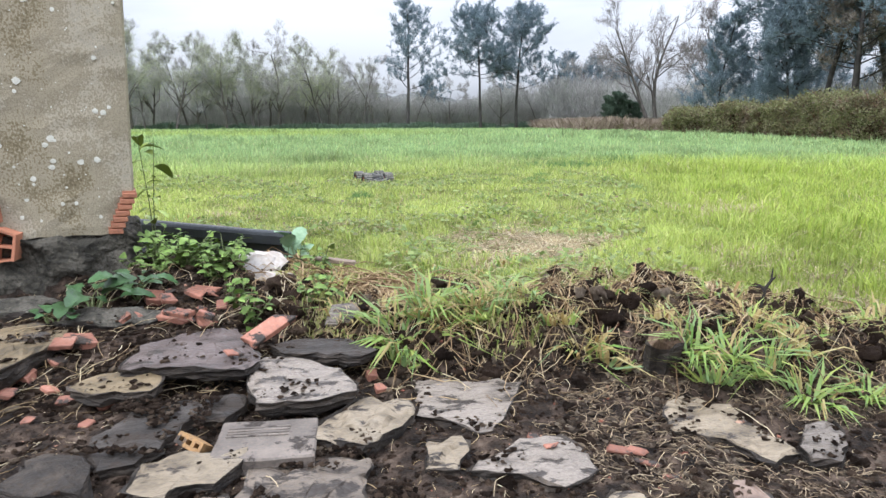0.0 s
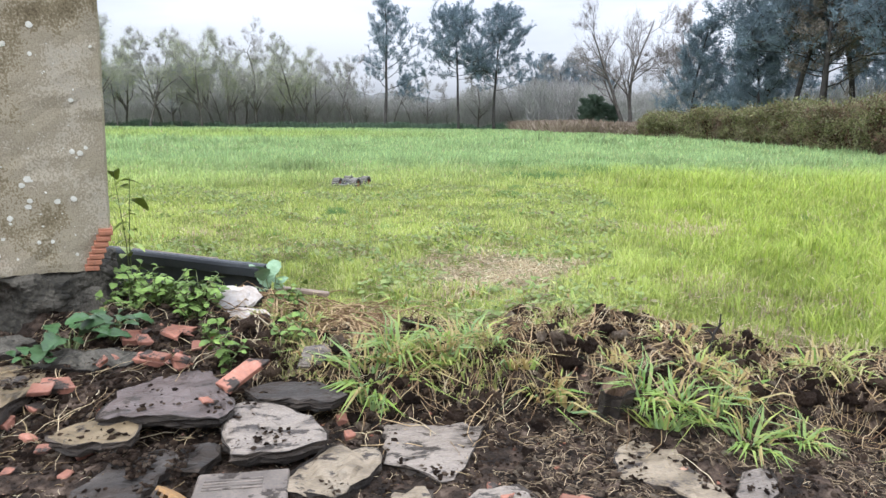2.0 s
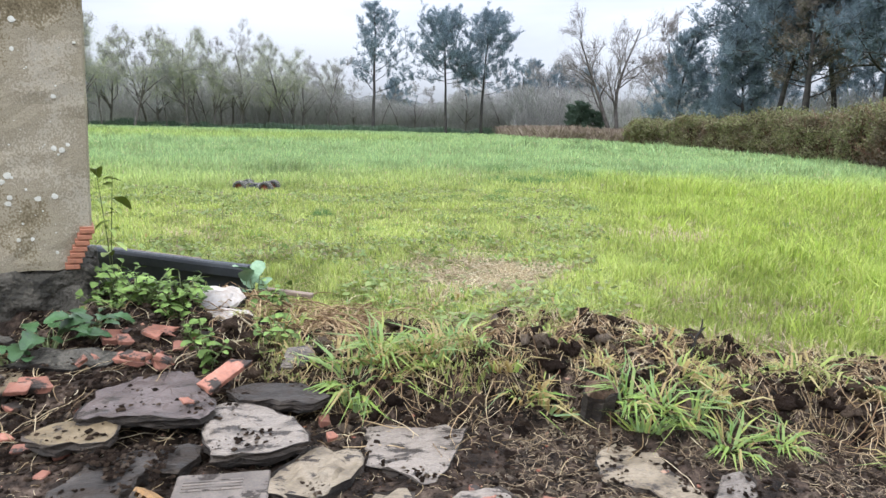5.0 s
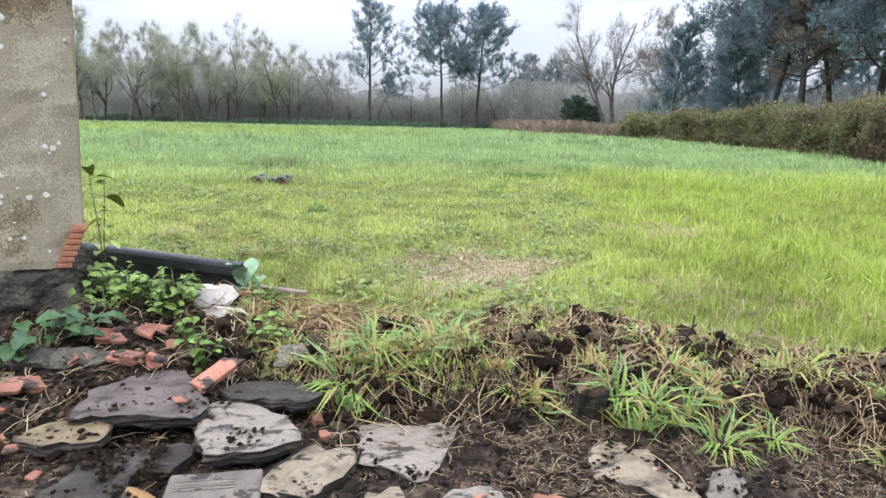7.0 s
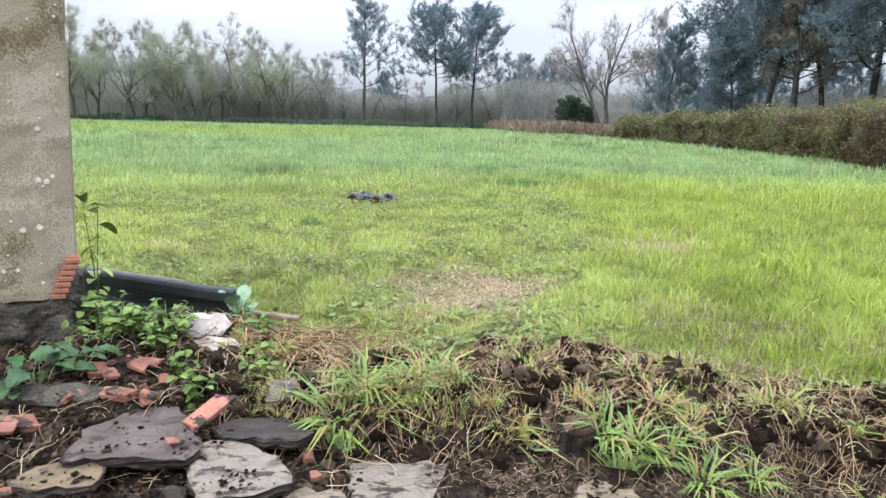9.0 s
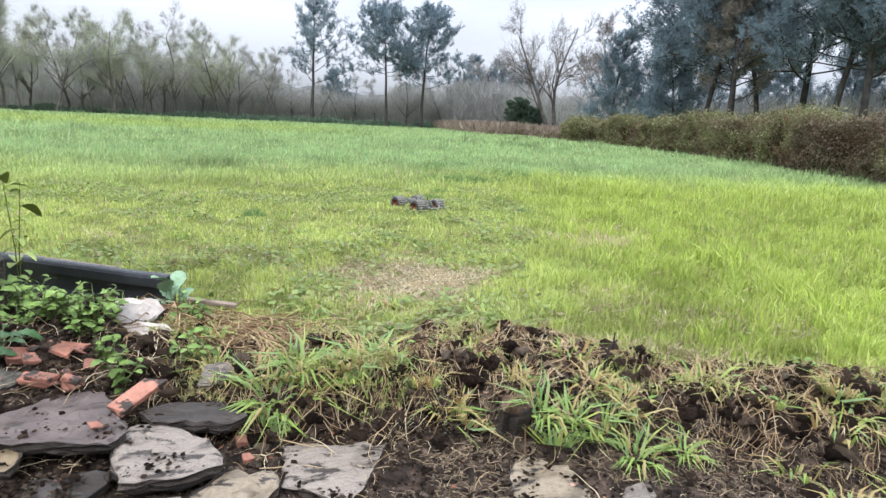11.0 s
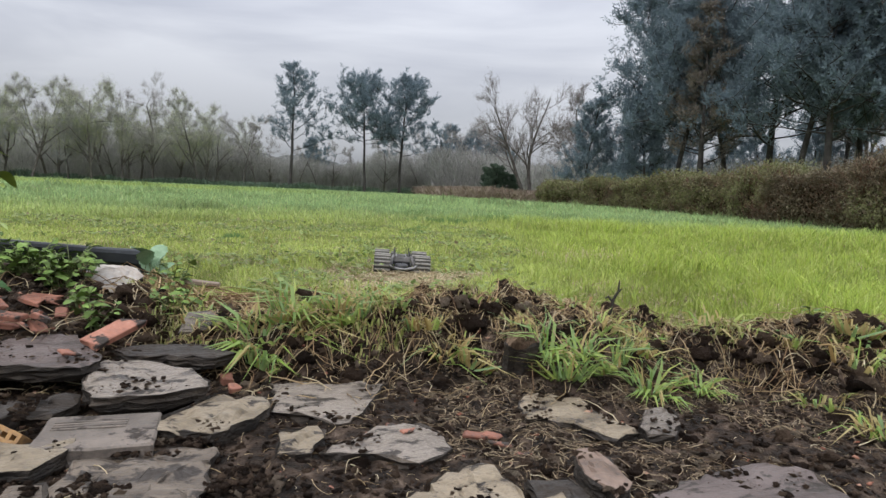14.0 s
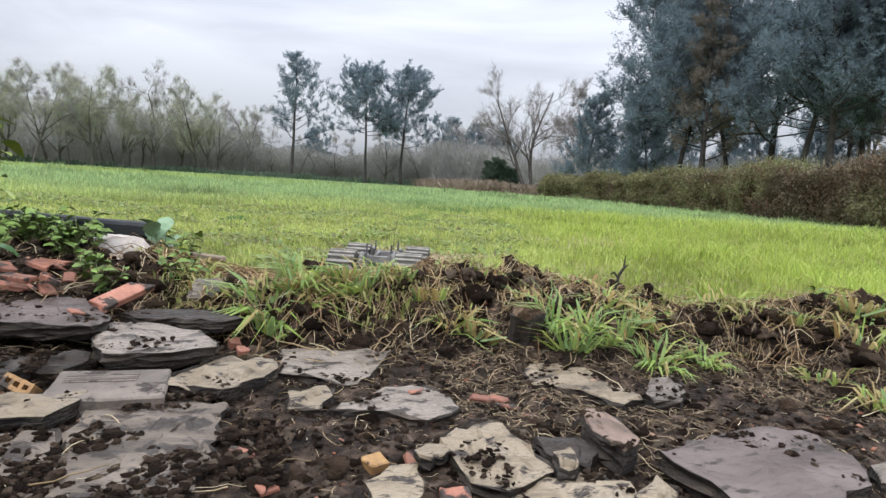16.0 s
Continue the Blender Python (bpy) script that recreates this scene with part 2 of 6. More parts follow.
WHITE_PAINT = material("white_paint", [(0.3, (0.6, 0.6, 0.58)), (0.7, (0.8, 0.8, 0.78))], 5, 40, (0.6, 0.9), 0.1, 20)
ROOF_TILE = material("roof_tile", [(0.3, (0.16, 0.09, 0.07)), (0.7, (0.28, 0.17, 0.13))], 5, 40, (0.7, 0.9), 0.2, 20)
EARTH = material("fibrous_earth", [(0.3, (0.028, 0.018, 0.012)), (0.5, (0.097, 0.064, 0.041)), (0.7, (0.228, 0.160, 0.104))], 18, 120, (0.85, 1.0), 1.0, 90, (1, 1, 0.3), depth=0.015, gloss=0.15)
GRASS = blade_material("grass_blades")
# Twig greys raised above bare bark to carry distance haze.
HAZED_TWIG = island_material("hazed_grey_twigs", [(0.0, (0.20, 0.192, 0.182)), (0.5, (0.30, 0.29, 0.275)), (1.0, (0.40, 0.385, 0.365))], 0.9)
PALE_TWIG = island_material("pale_twigs", [(0.0, (0.12, 0.108, 0.10)), (0.5, (0.19, 0.172, 0.16)), (1.0, (0.27, 0.25, 0.232))], 0.9)
WILLOW = island_material("young_willow_leaves", [(0.0, (0.30, 0.345, 0.17)), (0.5, (0.39, 0.44, 0.22)), (1.0, (0.47, 0.51, 0.29))], 0.8, 0.5)
# Needle colour lightened and turned blue to put distance haze into it.
HAZY_NEEDLES = island_material("hazy_pine_needles", [(0.0, (0.150, 0.198, 0.228)), (0.5, (0.175, 0.228, 0.258)), (1.0, (0.20, 0.255, 0.28))], 0.75, 0.5, 0.15)
RUST_NEEDLES = island_material("rusty_needles", [(0.0, (0.13, 0.12, 0.105)), (0.5, (0.19, 0.165, 0.135)), (1.0, (0.235, 0.205, 0.165))], 0.8, 0.3)
# Scrub colours greyed and lightened, haze included in the base colour.
HAZED_BRUSH = island_material("brushwood", [(0.0, (0.20, 0.196, 0.186)), (0.35, (0.31, 0.30, 0.285)), (0.7, (0.41, 0.40, 0.375)), (1.0, (0.27, 0.30, 0.235))], 0.9, 0.3)
DRY_BRACKEN = island_material("pale_dead_bracken", [(0.0, (0.11, 0.08, 0.06)), (0.5, (0.2, 0.155, 0.115)), (1.0, (0.28, 0.23, 0.175))], 0.9)
CYPRESS = island_material("cypress_sprays", [(0.0, (0.06, 0.09, 0.06)), (0.5, (0.085, 0.13, 0.085)), (1.0, (0.12, 0.17, 0.115))], 0.7, 0.3)
BRACKEN = island_material("dead_bracken", [(0.0, (0.09, 0.045, 0.03)), (0.5, (0.17, 0.095, 0.06)), (1.0, (0.2, 0.14, 0.09))], 0.9)
CLODS = island_material("soil_crumbs", [(0.0, (0.020, 0.013, 0.009)), (0.5, (0.056, 0.037, 0.026)), (0.88, (0.14, 0.096, 0.066)), (1.0, (0.27, 0.215, 0.16))], 0.95, gloss=0.08, bump=0.09)
CRUMBS = island_material("brick_crumbs", [(0.0, (0.10, 0.04, 0.028)), (0.6, (0.26, 0.105, 0.068)), (1.0, (0.38, 0.24, 0.17))], 0.9, gloss=0.1)
STRAW = island_material("straw", [(0.0, (0.17, 0.11, 0.055)), (0.35, (0.37, 0.27, 0.14)), (0.7, (0.54, 0.43, 0.26)), (1.0, (0.66, 0.57, 0.39))], 0.7, 0.15)
DEAD_STRAW = island_material("dead_turf_straw", [(0.0, (0.33, 0.235, 0.15)), (0.4, (0.52, 0.40, 0.265)), (0.75, (0.64, 0.52, 0.36)), (1.0, (0.72, 0.63, 0.47))], 0.8, 0.15)
FIBRE = island_material("root_fibre", [(0.0, (0.11, 0.075, 0.045)), (0.5, (0.24, 0.175, 0.11)), (1.0, (0.42, 0.33, 0.21))], 0.85)
DRY_SOIL = island_material("dry_soil", [(0.0, (0.045, 0.032, 0.022)), (0.6, (0.12, 0.09, 0.064)), (1.0, (0.24, 0.195, 0.145))], 0.95, gloss=0.15, bump=0.05)
ROOT = island_material("roots", [(0.0, (0.13, 0.075, 0.038)), (0.5, (0.29, 0.19, 0.098)), (1.0, (0.45, 0.33, 0.185))], 0.8)
LEAF = material("weed_leaf", [(0.3, (0.055, 0.098, 0.022)), (0.5, (0.112, 0.175, 0.04)), (0.75, (0.20, 0.275, 0.072))], 30, 120, (0.5, 0.8), 0.3, 60, tint=0.45, depth=0.003, gloss=0.2)
DOCK = material("dock_leaf_green", [(0.3, (0.019, 0.047, 0.014)), (0.5, (0.038, 0.086, 0.028)), (0.75, (0.075, 0.137, 0.052))], 30, 120, (0.3, 0.55), 0.4, 60, tint=0.3, depth=0.004)
PALE_LEAF = material("grey_green_leaf", [(0.3, (0.10, 0.175, 0.085)), (0.5, (0.165, 0.255, 0.145)), (0.75, (0.25, 0.34, 0.22))], 25, 120, (0.45, 0.75), 0.4, 60, tint=0.2, depth=0.004)
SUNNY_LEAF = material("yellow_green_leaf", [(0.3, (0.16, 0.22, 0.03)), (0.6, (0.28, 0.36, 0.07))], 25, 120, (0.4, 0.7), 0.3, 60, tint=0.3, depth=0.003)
STEM = material("weed_stem", [(0.3, (0.07, 0.1, 0.03)), (0.7, (0.16, 0.18, 0.07))], 30, 100, (0.5, 0.8), 0.0)


# ---- shaping helpers ----
def smooth(v, a, b):
    k = np.clip((np.asarray(v, float) - a) / (b - a), 0, 1)
    return k * k * (3 - 2 * k)


def lattice(i, j, seed):
    n = np.sin(i * 127.1 + j * 311.7 + seed * 74.7) * 43758.5453
    return n - np.floor(n)


def value_noise(x, y, seed=0):
    i, j = np.floor(x), np.floor(y)
    u, v = x - i, y - j
    u, v = u * u * (3 - 2 * u), v * v * (3 - 2 * v)
    a, b = lattice(i, j, seed), lattice(i + 1, j, seed)
    c, d = lattice(i, j + 1, seed), lattice(i + 1, j + 1, seed)
    return (a * (1 - u) + b * u) * (1 - v) + (c * (1 - u) + d * u) * v - 0.5


def fbm(x, y, size, seed=0, octaves=4):
    total, amp = np.zeros(np.shape(x)), 1.0
    for k in range(octaves):
        total = total + amp * value_noise(np.asarray(x) / size, np.asarray(y) / size, seed + k)
        size, amp = size * 0.5, amp * 0.5
    return total


RIDGE_X = [-0.75, -0.45, -0.15, 0.15, 0.45, 0.75, 1.06, 1.3, 1.55, 1.7, 2.1, 2.8]
RIDGE_Y = [2.45, 2.25, 2.1, 2.05, 2.12, 2.12, 2.02, 1.85, 1.78, 1.66, 1.5, 1.2]
RIDGE_Z = [0.03, 0.045, 0.065, 0.08, 0.115, 0.115, 0.085, 0.06, 0.085, 0.11, 0.11, 0.10]


def soil_share(x, y):
    """1 on the dug and rubble-strewn ground, 0 on the meadow."""
    back = np.interp(x, RIDGE_X, RIDGE_Y) + 0.20 + 0.16 * fbm(x, y, 0.25, 5)
    back = np.where(x < -0.7, 2.62 + 0.1 * fbm(x, y, 0.2, 6), back)
    return 1 - smooth(y - back, -0.05, 0.07)


def ground_z(x, y):
    x, y = np.asarray(x, float), np.asarray(y, float)
    ry, rh = np.interp(x, RIDGE_X, RIDGE_Y), np.interp(x, RIDGE_X, RIDGE_Z)
    z = -0.032 + 0.032 * smooth(y - ry, -0.3, 0.5)
    reach = np.interp(x, [0.4, 0.65, 0.95, 1.3, 1.8], [0.44, 0.66, 0.66, 0.56, 0.5])
    front, behind = smooth(1 - (ry - y) / reach, 0, 0.5), smooth(1 - (y - ry) / 0.36, 0, 1)
    z = z + (rh + 0.02) * np.where(y < ry, front, behind)
    z = z + 0.095 * smooth(y, 1.5, 1.95) * smooth(-x, 0.3, 0.7) * (1 - smooth(y, 2.5, 2.9))
    s = soil_share(x, y)
    mound = np.where(y < ry, front, behind)
    z = z + s * (0.018 * fbm(x, y, 0.16, 11) + (0.012 + 0.10 * mound) * fbm(x, y, 0.13, 17) + (0.012 + 0.03 * mound) * fbm(x, y, 0.04, 23, 3))
    z = z - s * 0.10 * np.exp(-(((x - 1.04) / 0.13) ** 2 + ((y - 1.83) / 0.09) ** 2)) - s * 0.07 * np.exp(-(((x - 1.2) / 0.1) ** 2 + ((y - 1.55) / 0.08) ** 2))
    z = z + (1 - s) * (0.03 * fbm(x, y, 0.5, 31, 3) + 0.05 * smooth(y, 6, 14) * fbm(x, y, 4.0, 37, 2))
    return z


def build(name, verts, faces, mat, parent=None, shade=False):
    me = bpy.data.meshes.new(name)
    me.from_pydata([tuple(v) for v in verts], [], [tuple(f) for f in faces])
    me.materials.append(mat)
    if shade:
        me.polygons.foreach_set("use_smooth", [True] * len(me.polygons))
    ob = new(name, me)
    if parent:
        ob.parent = parent
    return ob


def part(name, bm, mat, parent, label="", shade=False):
    me = bpy.data.meshes.new(name)
    bm.to_mesh(me)
    bm.free()
    me.materials.append(mat)
    if shade:
        me.polygons.foreach_set("use_smooth", [True] * len(me.polygons))
    ob = new(name, me)
    if parent:
        ob.parent = parent
    return tagged(ob, label)


def tri_mesh(name, co, tris, mat, colours=None):
    """A large joined mesh out of arrays."""
    me = bpy.data.meshes.new(name)
    me.vertices.add(len(co))
    me.vertices.foreach_set("co", np.asarray(co, np.float32).ravel())
    n = len(tris)
    me.loops.add(n * 3)
    me.loops.foreach_set("vertex_index", np.asarray(tris, np.int32).ravel())
    me.polygons.add(n)
    me.polygons.foreach_set("loop_start", np.arange(0, n * 3, 3, dtype=np.int32))
    me.update(calc_edges=True)
    if colours is not None:
        at = me.attributes.new("blade", "FLOAT_COLOR", "POINT")
        at.data.foreach_set("color", np.c_[colours, np.ones(len(co))].astype(np.float32).ravel())
    me.materials.append(mat)
    return new(name, me)


def blades(x, y, z, h, w, turn, lean, colour, droop=0.0):
    """Bent grass blades with three faces each; arrays of equal length."""
    n = len(x)
    sx, sy = np.cos(turn) * w / 2, np.sin(turn) * w / 2
    lx, ly = np.cos(lean[0]) * lean[1] * h, np.sin(lean[0]) * lean[1] * h
    co = np.zeros((n, 5, 3))
    co[:, 0] = np.c_[x - sx, y - sy, z - 0.01]
    co[:, 1] = np.c_[x + sx, y + sy, z - 0.01]
    mid = 0.62 * h
    co[:, 2] = np.c_[x - sx * 0.8 + lx * 0.35, y - sy * 0.8 + ly * 0.35, z + mid]
    co[:, 3] = np.c_[x + sx * 0.8 + lx * 0.35, y + sy * 0.8 + ly * 0.35, z + mid]
    co[:, 4] = np.c_[x + lx, y + ly, z + h * (1 - droop)]
    k = np.arange(n)[:, None] * 5
    tris = np.concatenate([k + np.array([[0, 1, 3]]), k + np.array([[0, 3, 2]]), k + np.array([[2, 3, 4]])])
    return co.reshape(-1, 3), tris, np.repeat(colour, 5, axis=0)


def tube(points, radii, sides=5, closed=False):
    """Vertices and faces of a tapered tube along points."""
    verts, faces = [], []
    pts = [Vector(p) for p in points]
    for i, p in enumerate(pts):
        d = (pts[min(i + 1, len(pts) - 1)] - pts[max(i - 1, 0)]).normalized()
        a = d.orthogonal().normalized()
        b = d.cross(a)
        for k in range(sides):
            t = 2 * math.pi * k / sides
            verts.append(p + radii[i] * (math.cos(t) * a + math.sin(t) * b))
    for i in range(len(pts) - 1):
        for k in range(sides):
            q = (k + 1) % sides
            faces.append((i * sides + k, i * sides + q, (i + 1) * sides + q, (i + 1) * sides + k))
    if closed:
        faces.append(tuple(range(sides))[::-1])
        faces.append(tuple((len(pts) - 1) * sides + k for k in range(sides)))
    return verts, faces


def joined(pieces):
    verts, faces = [], []
    for v, f in pieces:
        o = len(verts)
        verts += v
        faces += [tuple(i + o for i in q) for q in f]
    return verts, faces


def box_bm(bm, cx, cy, cz, sx, sy, sz, bevel=0.0, m=None):
    """Adds one bevelled box to a bmesh."""
    r = bmesh.ops.create_cube(bm, size=1)
    bmesh.ops.scale(bm, vec=(sx, sy, sz), verts=r["verts"])
    bmesh.ops.translate(bm, vec=(cx, cy, cz), verts=r["verts"])
    vs = r["verts"]
    if bevel:
        es = list({e for v in vs for e in v.link_edges})
        out = bmesh.ops.bevel(bm, geom=es, offset=bevel, segments=1, affect="EDGES")
        vs = list({v for f in out["faces"] for v in f.verts} | {v for v in vs if v.is_valid})
    if m is not None:
        bmesh.ops.transform(bm, matrix=m, verts=vs)
    return vs


def empty(name, m=None):
    e = new(name)
    e.empty_display_size = 0.1
    if m is not None:
        e.matrix_world = m
    return e


# ---- ground ----
def graded(inner, step, low, high, growth):
    a, b = inner
    mid = list(np.arange(a, b, step))
    up, s = [b], step
    while up[-1] < high:
        s *= growth
        up.append(up[-1] + s)
    down, s = [a], step
    while down[-1] > low:
        s *= growth
        down.append(down[-1] - s)
    return np.array(sorted(set(np.round(mid + up + down[1:], 4))))


def soil_and_turf():
    m = bpy.data.materials.new("soil_and_turf")
    m.use_nodes = True
    n, l = m.node_tree.nodes, m.node_tree.links
    b = n["Principled BSDF"]
    at = n.new("ShaderNodeAttribute")
    at.attribute_name = "soil"
    co = n.new("ShaderNodeTexCoord")

    def noise_ramp(scale, stops, detail=6.0):
        t, r = n.new("ShaderNodeTexNoise"), n.new("ShaderNodeValToRGB")
        t.inputs["Scale"].default_value, t.inputs["Detail"].default_value = scale, detail
        l.new(co.outputs["Object"], t.inputs["Vector"])
        while len(r.color_ramp.elements) < len(stops):
            r.color_ramp.elements.new(0.5)
        for e, (p, c) in zip(r.color_ramp.elements, stops):
            e.position, e.color = p, (*c, 1)
        l.new(t.outputs["Fac"], r.inputs["Fac"])
        return t, r

    t1, soil = noise_ramp(22.0, [(0.32, (0.010, 0.0075, 0.006)), (0.46, (0.032, 0.023, 0.017)), (0.58, (0.075, 0.053, 0.039)), (0.72, (0.16, 0.12, 0.09))])
    t2, turf = noise_ramp(1.3, [(0.3, (0.10, 0.14, 0.04)), (0.5, (0.165, 0.215, 0.055)), (0.7, (0.23, 0.255, 0.09))], 8.0)
    mix = n.new("ShaderNodeMix")
    mix.data_type = "RGBA"
    l.new(at.outputs["Fac"], mix.inputs["Factor"])
    l.new(turf.outputs["Color"], mix.inputs["A"])
    l.new(soil.outputs["Color"], mix.inputs["B"])
    l.new(mix.outputs["Result"], b.inputs["Base Color"])
    rr = n.new("ShaderNodeMapRange")
    rr.inputs["From Min"].default_value, rr.inputs["From Max"].default_value = 0.4, 0.65
    rr.inputs["To Min"].default_value, rr.inputs["To Max"].default_value = 0.55, 0.95
    l.new(t1.outputs["Fac"], rr.inputs["Value"])
    l.new(rr.outputs["Result"], b.inputs["Roughness"])
    b.inputs["Specular IOR Level"].default_value = 0.1
    bt, bm = n.new("ShaderNodeTexNoise"), n.new("ShaderNodeBump")
    bt.inputs["Scale"].default_value, bt.inputs["Detail"].default_value = 70.0, 8.0
    l.new(co.outputs["Object"], bt.inputs["Vector"])
    bm.inputs["Strength"].default_value, bm.inputs["Distance"].default_value = 1.0, 0.03
    l.new(bt.outputs["Fac"], bm.inputs["Height"])
    l.new(bm.outputs["Normal"], b.inputs["Normal"])
    return m


gx = graded((-1.9, 2.3), 0.016, -900, 900, 1.12)
gy = graded((0.5, 2.9), 0.016, -120, 1500, 1.10)
GX, GY = np.meshgrid(gx, gy)
GZ = ground_z(GX, GY)
nx, ny = len(gx), len(gy)
idx = np.arange(nx * ny).reshape(ny, nx)
a, b, c, d = idx[:-1, :-1].ravel(), idx[:-1, 1:].ravel(), idx[1:, 1:].ravel(), idx[1:, :-1].ravel()
ground = tri_mesh("ground", np.c_[GX.ravel(), GY.ravel(), GZ.ravel()], np.concatenate([np.c_[a, b, c], np.c_[a, c, d]]), soil_and_turf())
ground.data.attributes.new("soil", "FLOAT", "POINT").data.foreach_set("value", soil_share(GX, GY).ravel().astype(np.float32))
ground.data.polygons.foreach_set("use_smooth", [True] * len(ground.data.polygons))
tagged(ground, "dark dug soil running into a green meadow", "ground", kind="structure")


# ---- far trees ----
def limb(rng, start, way, length, radius, steps, wander, rise):
    pts, rad, p, d = [start], [radius], Vector(start), Vector(way).normalized()
    for i in range(steps):
        d = (d + wander * Vector(rng.normal(0, 1, 3)) + Vector((0, 0, rise))).normalized()
        p = p + d * (length / steps)
        pts.append(p.copy())
        rad.append(radius * (1 - 0.8 * (i + 1) / steps))
    return pts, rad


def branch_out(rng, pts, rad, level, out, twigs, spread, shrink, wander, rise, counts):
    out.append(tube(pts, rad, 6 if level == 0 else 4 if level == 1 else 3))
    if level:
        twigs += pts[1:]
    if level >= len(counts):
        return
    for _ in range(counts[level]):
        t = rng.uniform(0.25 if level else 0.22, 1.0) * (len(pts) - 1)
        i = min(int(t), len(pts) - 2)
        p = pts[i].lerp(pts[i + 1], t - i)
        d = (pts[i + 1] - pts[i]).normalized()
        side = Vector(rng.normal(0, 1, 3))
        side = (side - side.dot(d) * d).normalized()
        way = (d + spread * rng.uniform(0.6, 1.3) * side).normalized()
        length = sum((pts[k + 1] - pts[k]).length for k in range(len(pts) - 1)) * shrink * rng.uniform(0.7, 1.15) * (1.15 - 0.5 * t / (len(pts) - 1))
        q, r = limb(rng, p, way, length, max(rad[i] * 0.55, 0.016), 4, wander, rise)
        branch_out(rng, q, r, level + 1, out, twigs, spread, shrink, wander, rise, counts)


def sprays(rng, tips, count, size, width, mat, name, parent, up=0.3, loose=0.45):
    """Many narrow leaf or needle slips round the tips."""
    tips = np.array([tuple(t) for t in tips])
    at = tips[rng.integers(0, len(tips), count)] + rng.normal(0, loose, (count, 3))
    d = rng.normal(0, 1, (count, 3)) + np.array([0, 0, up])
    d /= np.linalg.norm(d, axis=1)[:, None]
    s = np.cross(d, rng.normal(0, 1, (count, 3)))
    s /= np.linalg.norm(s, axis=1)[:, None]
    L = size * rng.uniform(0.6, 1.3, (count, 1))
    W = width * rng.uniform(0.6, 1.3, (count, 1))
    co = np.stack([at - s * W, at + s * W, at + d * L], 1).reshape(-1, 3)
    ob = tri_mesh(name, co, np.arange(count * 3).reshape(-1, 3), mat)
    ob.parent = parent
    return ob


def fine_twigs(rng, tips, count, long, width, mat, name, parent):
    """Thin twigs that start on the branch ends and reach up and outwards."""
    tips = np.array([tuple(t) for t in tips])
    at = tips[rng.integers(0, len(tips), count)]
    mid = tips.mean(axis=0) - np.array([0, 0, 1.2])
    d = at - mid
    d = 0.55 * d / np.linalg.norm(d, axis=1)[:, None] + rng.normal(0, 0.6, (count, 3)) + np.array([0, 0, 0.25])
    d /= np.linalg.norm(d, axis=1)[:, None]
    s = np.cross(d, rng.normal(0, 1, (count, 3)))
    s /= np.linalg.norm(s, axis=1)[:, None]
    L = long * rng.uniform(0.35, 1.25, (count, 1))
    W = width * rng.uniform(0.6, 1.3, (count, 1))
    co = np.stack([at - s * W, at + s * W, at + d * L], 1).reshape(-1, 3)
    ob = tri_mesh(name, co, np.arange(count * 3).reshape(-1, 3), mat)
    ob.parent = parent
    return ob


def shoots(rng, tips, per, long, mat, name, parent, needle=0.17, width=0.028):
    """Upturned brush-like shoots: needles set round a short axis at each tip."""
    tips = np.array([tuple(t) for t in tips])
    axis_way = np.c_[rng.normal(0, 0.55, (len(tips), 2)), rng.uniform(0.35, 1.1, len(tips))]
    out = tips[:, :2] / np.maximum(np.linalg.norm(tips[:, :2], axis=1, keepdims=True), 0.2)
    axis_way[:, :2] += 0.35 * out
    axis_way /= np.linalg.norm(axis_way, axis=1)[:, None]
    reach = long * rng.uniform(0.4, 1.2, len(tips))
    k = np.repeat(np.arange(len(tips)), per)
    f = rng.uniform(-0.25, 1, len(k))[:, None]
    d = axis_way[k] * 0.7 + rng.normal(0, 0.55, (len(k), 3))
    d /= np.linalg.norm(d, axis=1)[:, None]
    at = tips[k] + axis_way[k] * f * reach[k][:, None] + rng.normal(0, 0.035 + 0.05 * long, (len(k), 3))
    s = np.cross(d, rng.normal(0, 1, (len(k), 3)))
    s /= np.linalg.norm(s, axis=1)[:, None]
    L = needle * rng.uniform(0.6, 1.3, (len(k), 1))
    W = width * rng.uniform(0.6, 1.3, (len(k), 1))
    co = np.stack([at - s * W, at + s * W, at + d * L], 1).reshape(-1, 3)
    ob = tri_mesh(name, co, np.arange(len(k) * 3).reshape(-1, 3), mat)
    ob.parent = parent
    return ob


def bare_tree(seed, height, counts, spread, shrink, bark, label, leafy=None, leaf_count=0, lean=0.0, girth=0.018, name="bare_tree", category="tree", stems=((0, 0),), twigs=8000, leaf=0.1):
    rng = np.random.default_rng(seed)
    root = empty(name)
    out, tips = [], []
    for sx, sy in stems:
        pts, rad = limb(rng, Vector((sx * 0.4, sy * 0.4, -0.2)), (lean + sx, sy, 1), height * (1 - 0.25 * abs(sx)), height * girth, 7, 0.11, 0.06)
        branch_out(rng, pts, rad, 0, out, tips, spread, shrink, 0.2, 0.06, counts)
    thick = joined([o for o in out if len(o[0]) >= 20])
    thin = joined([o for o in out if len(o[0]) < 20])
    build("trunk", *thick, HAZED_BARK, root, True)
    tagged(build("branchwork", *thin, bark, root), kind="stuff")
    tagged(fine_twigs(rng, tips, twigs, 0.75 * height / 9, 0.009, bark, "twig_haze", root), kind="stuff")
    if leafy:
        sprays(rng, tips, leaf_count, leaf, 0.026, leafy, "crown", root, -0.2, 0.38)
    return tagged(root, label, category)


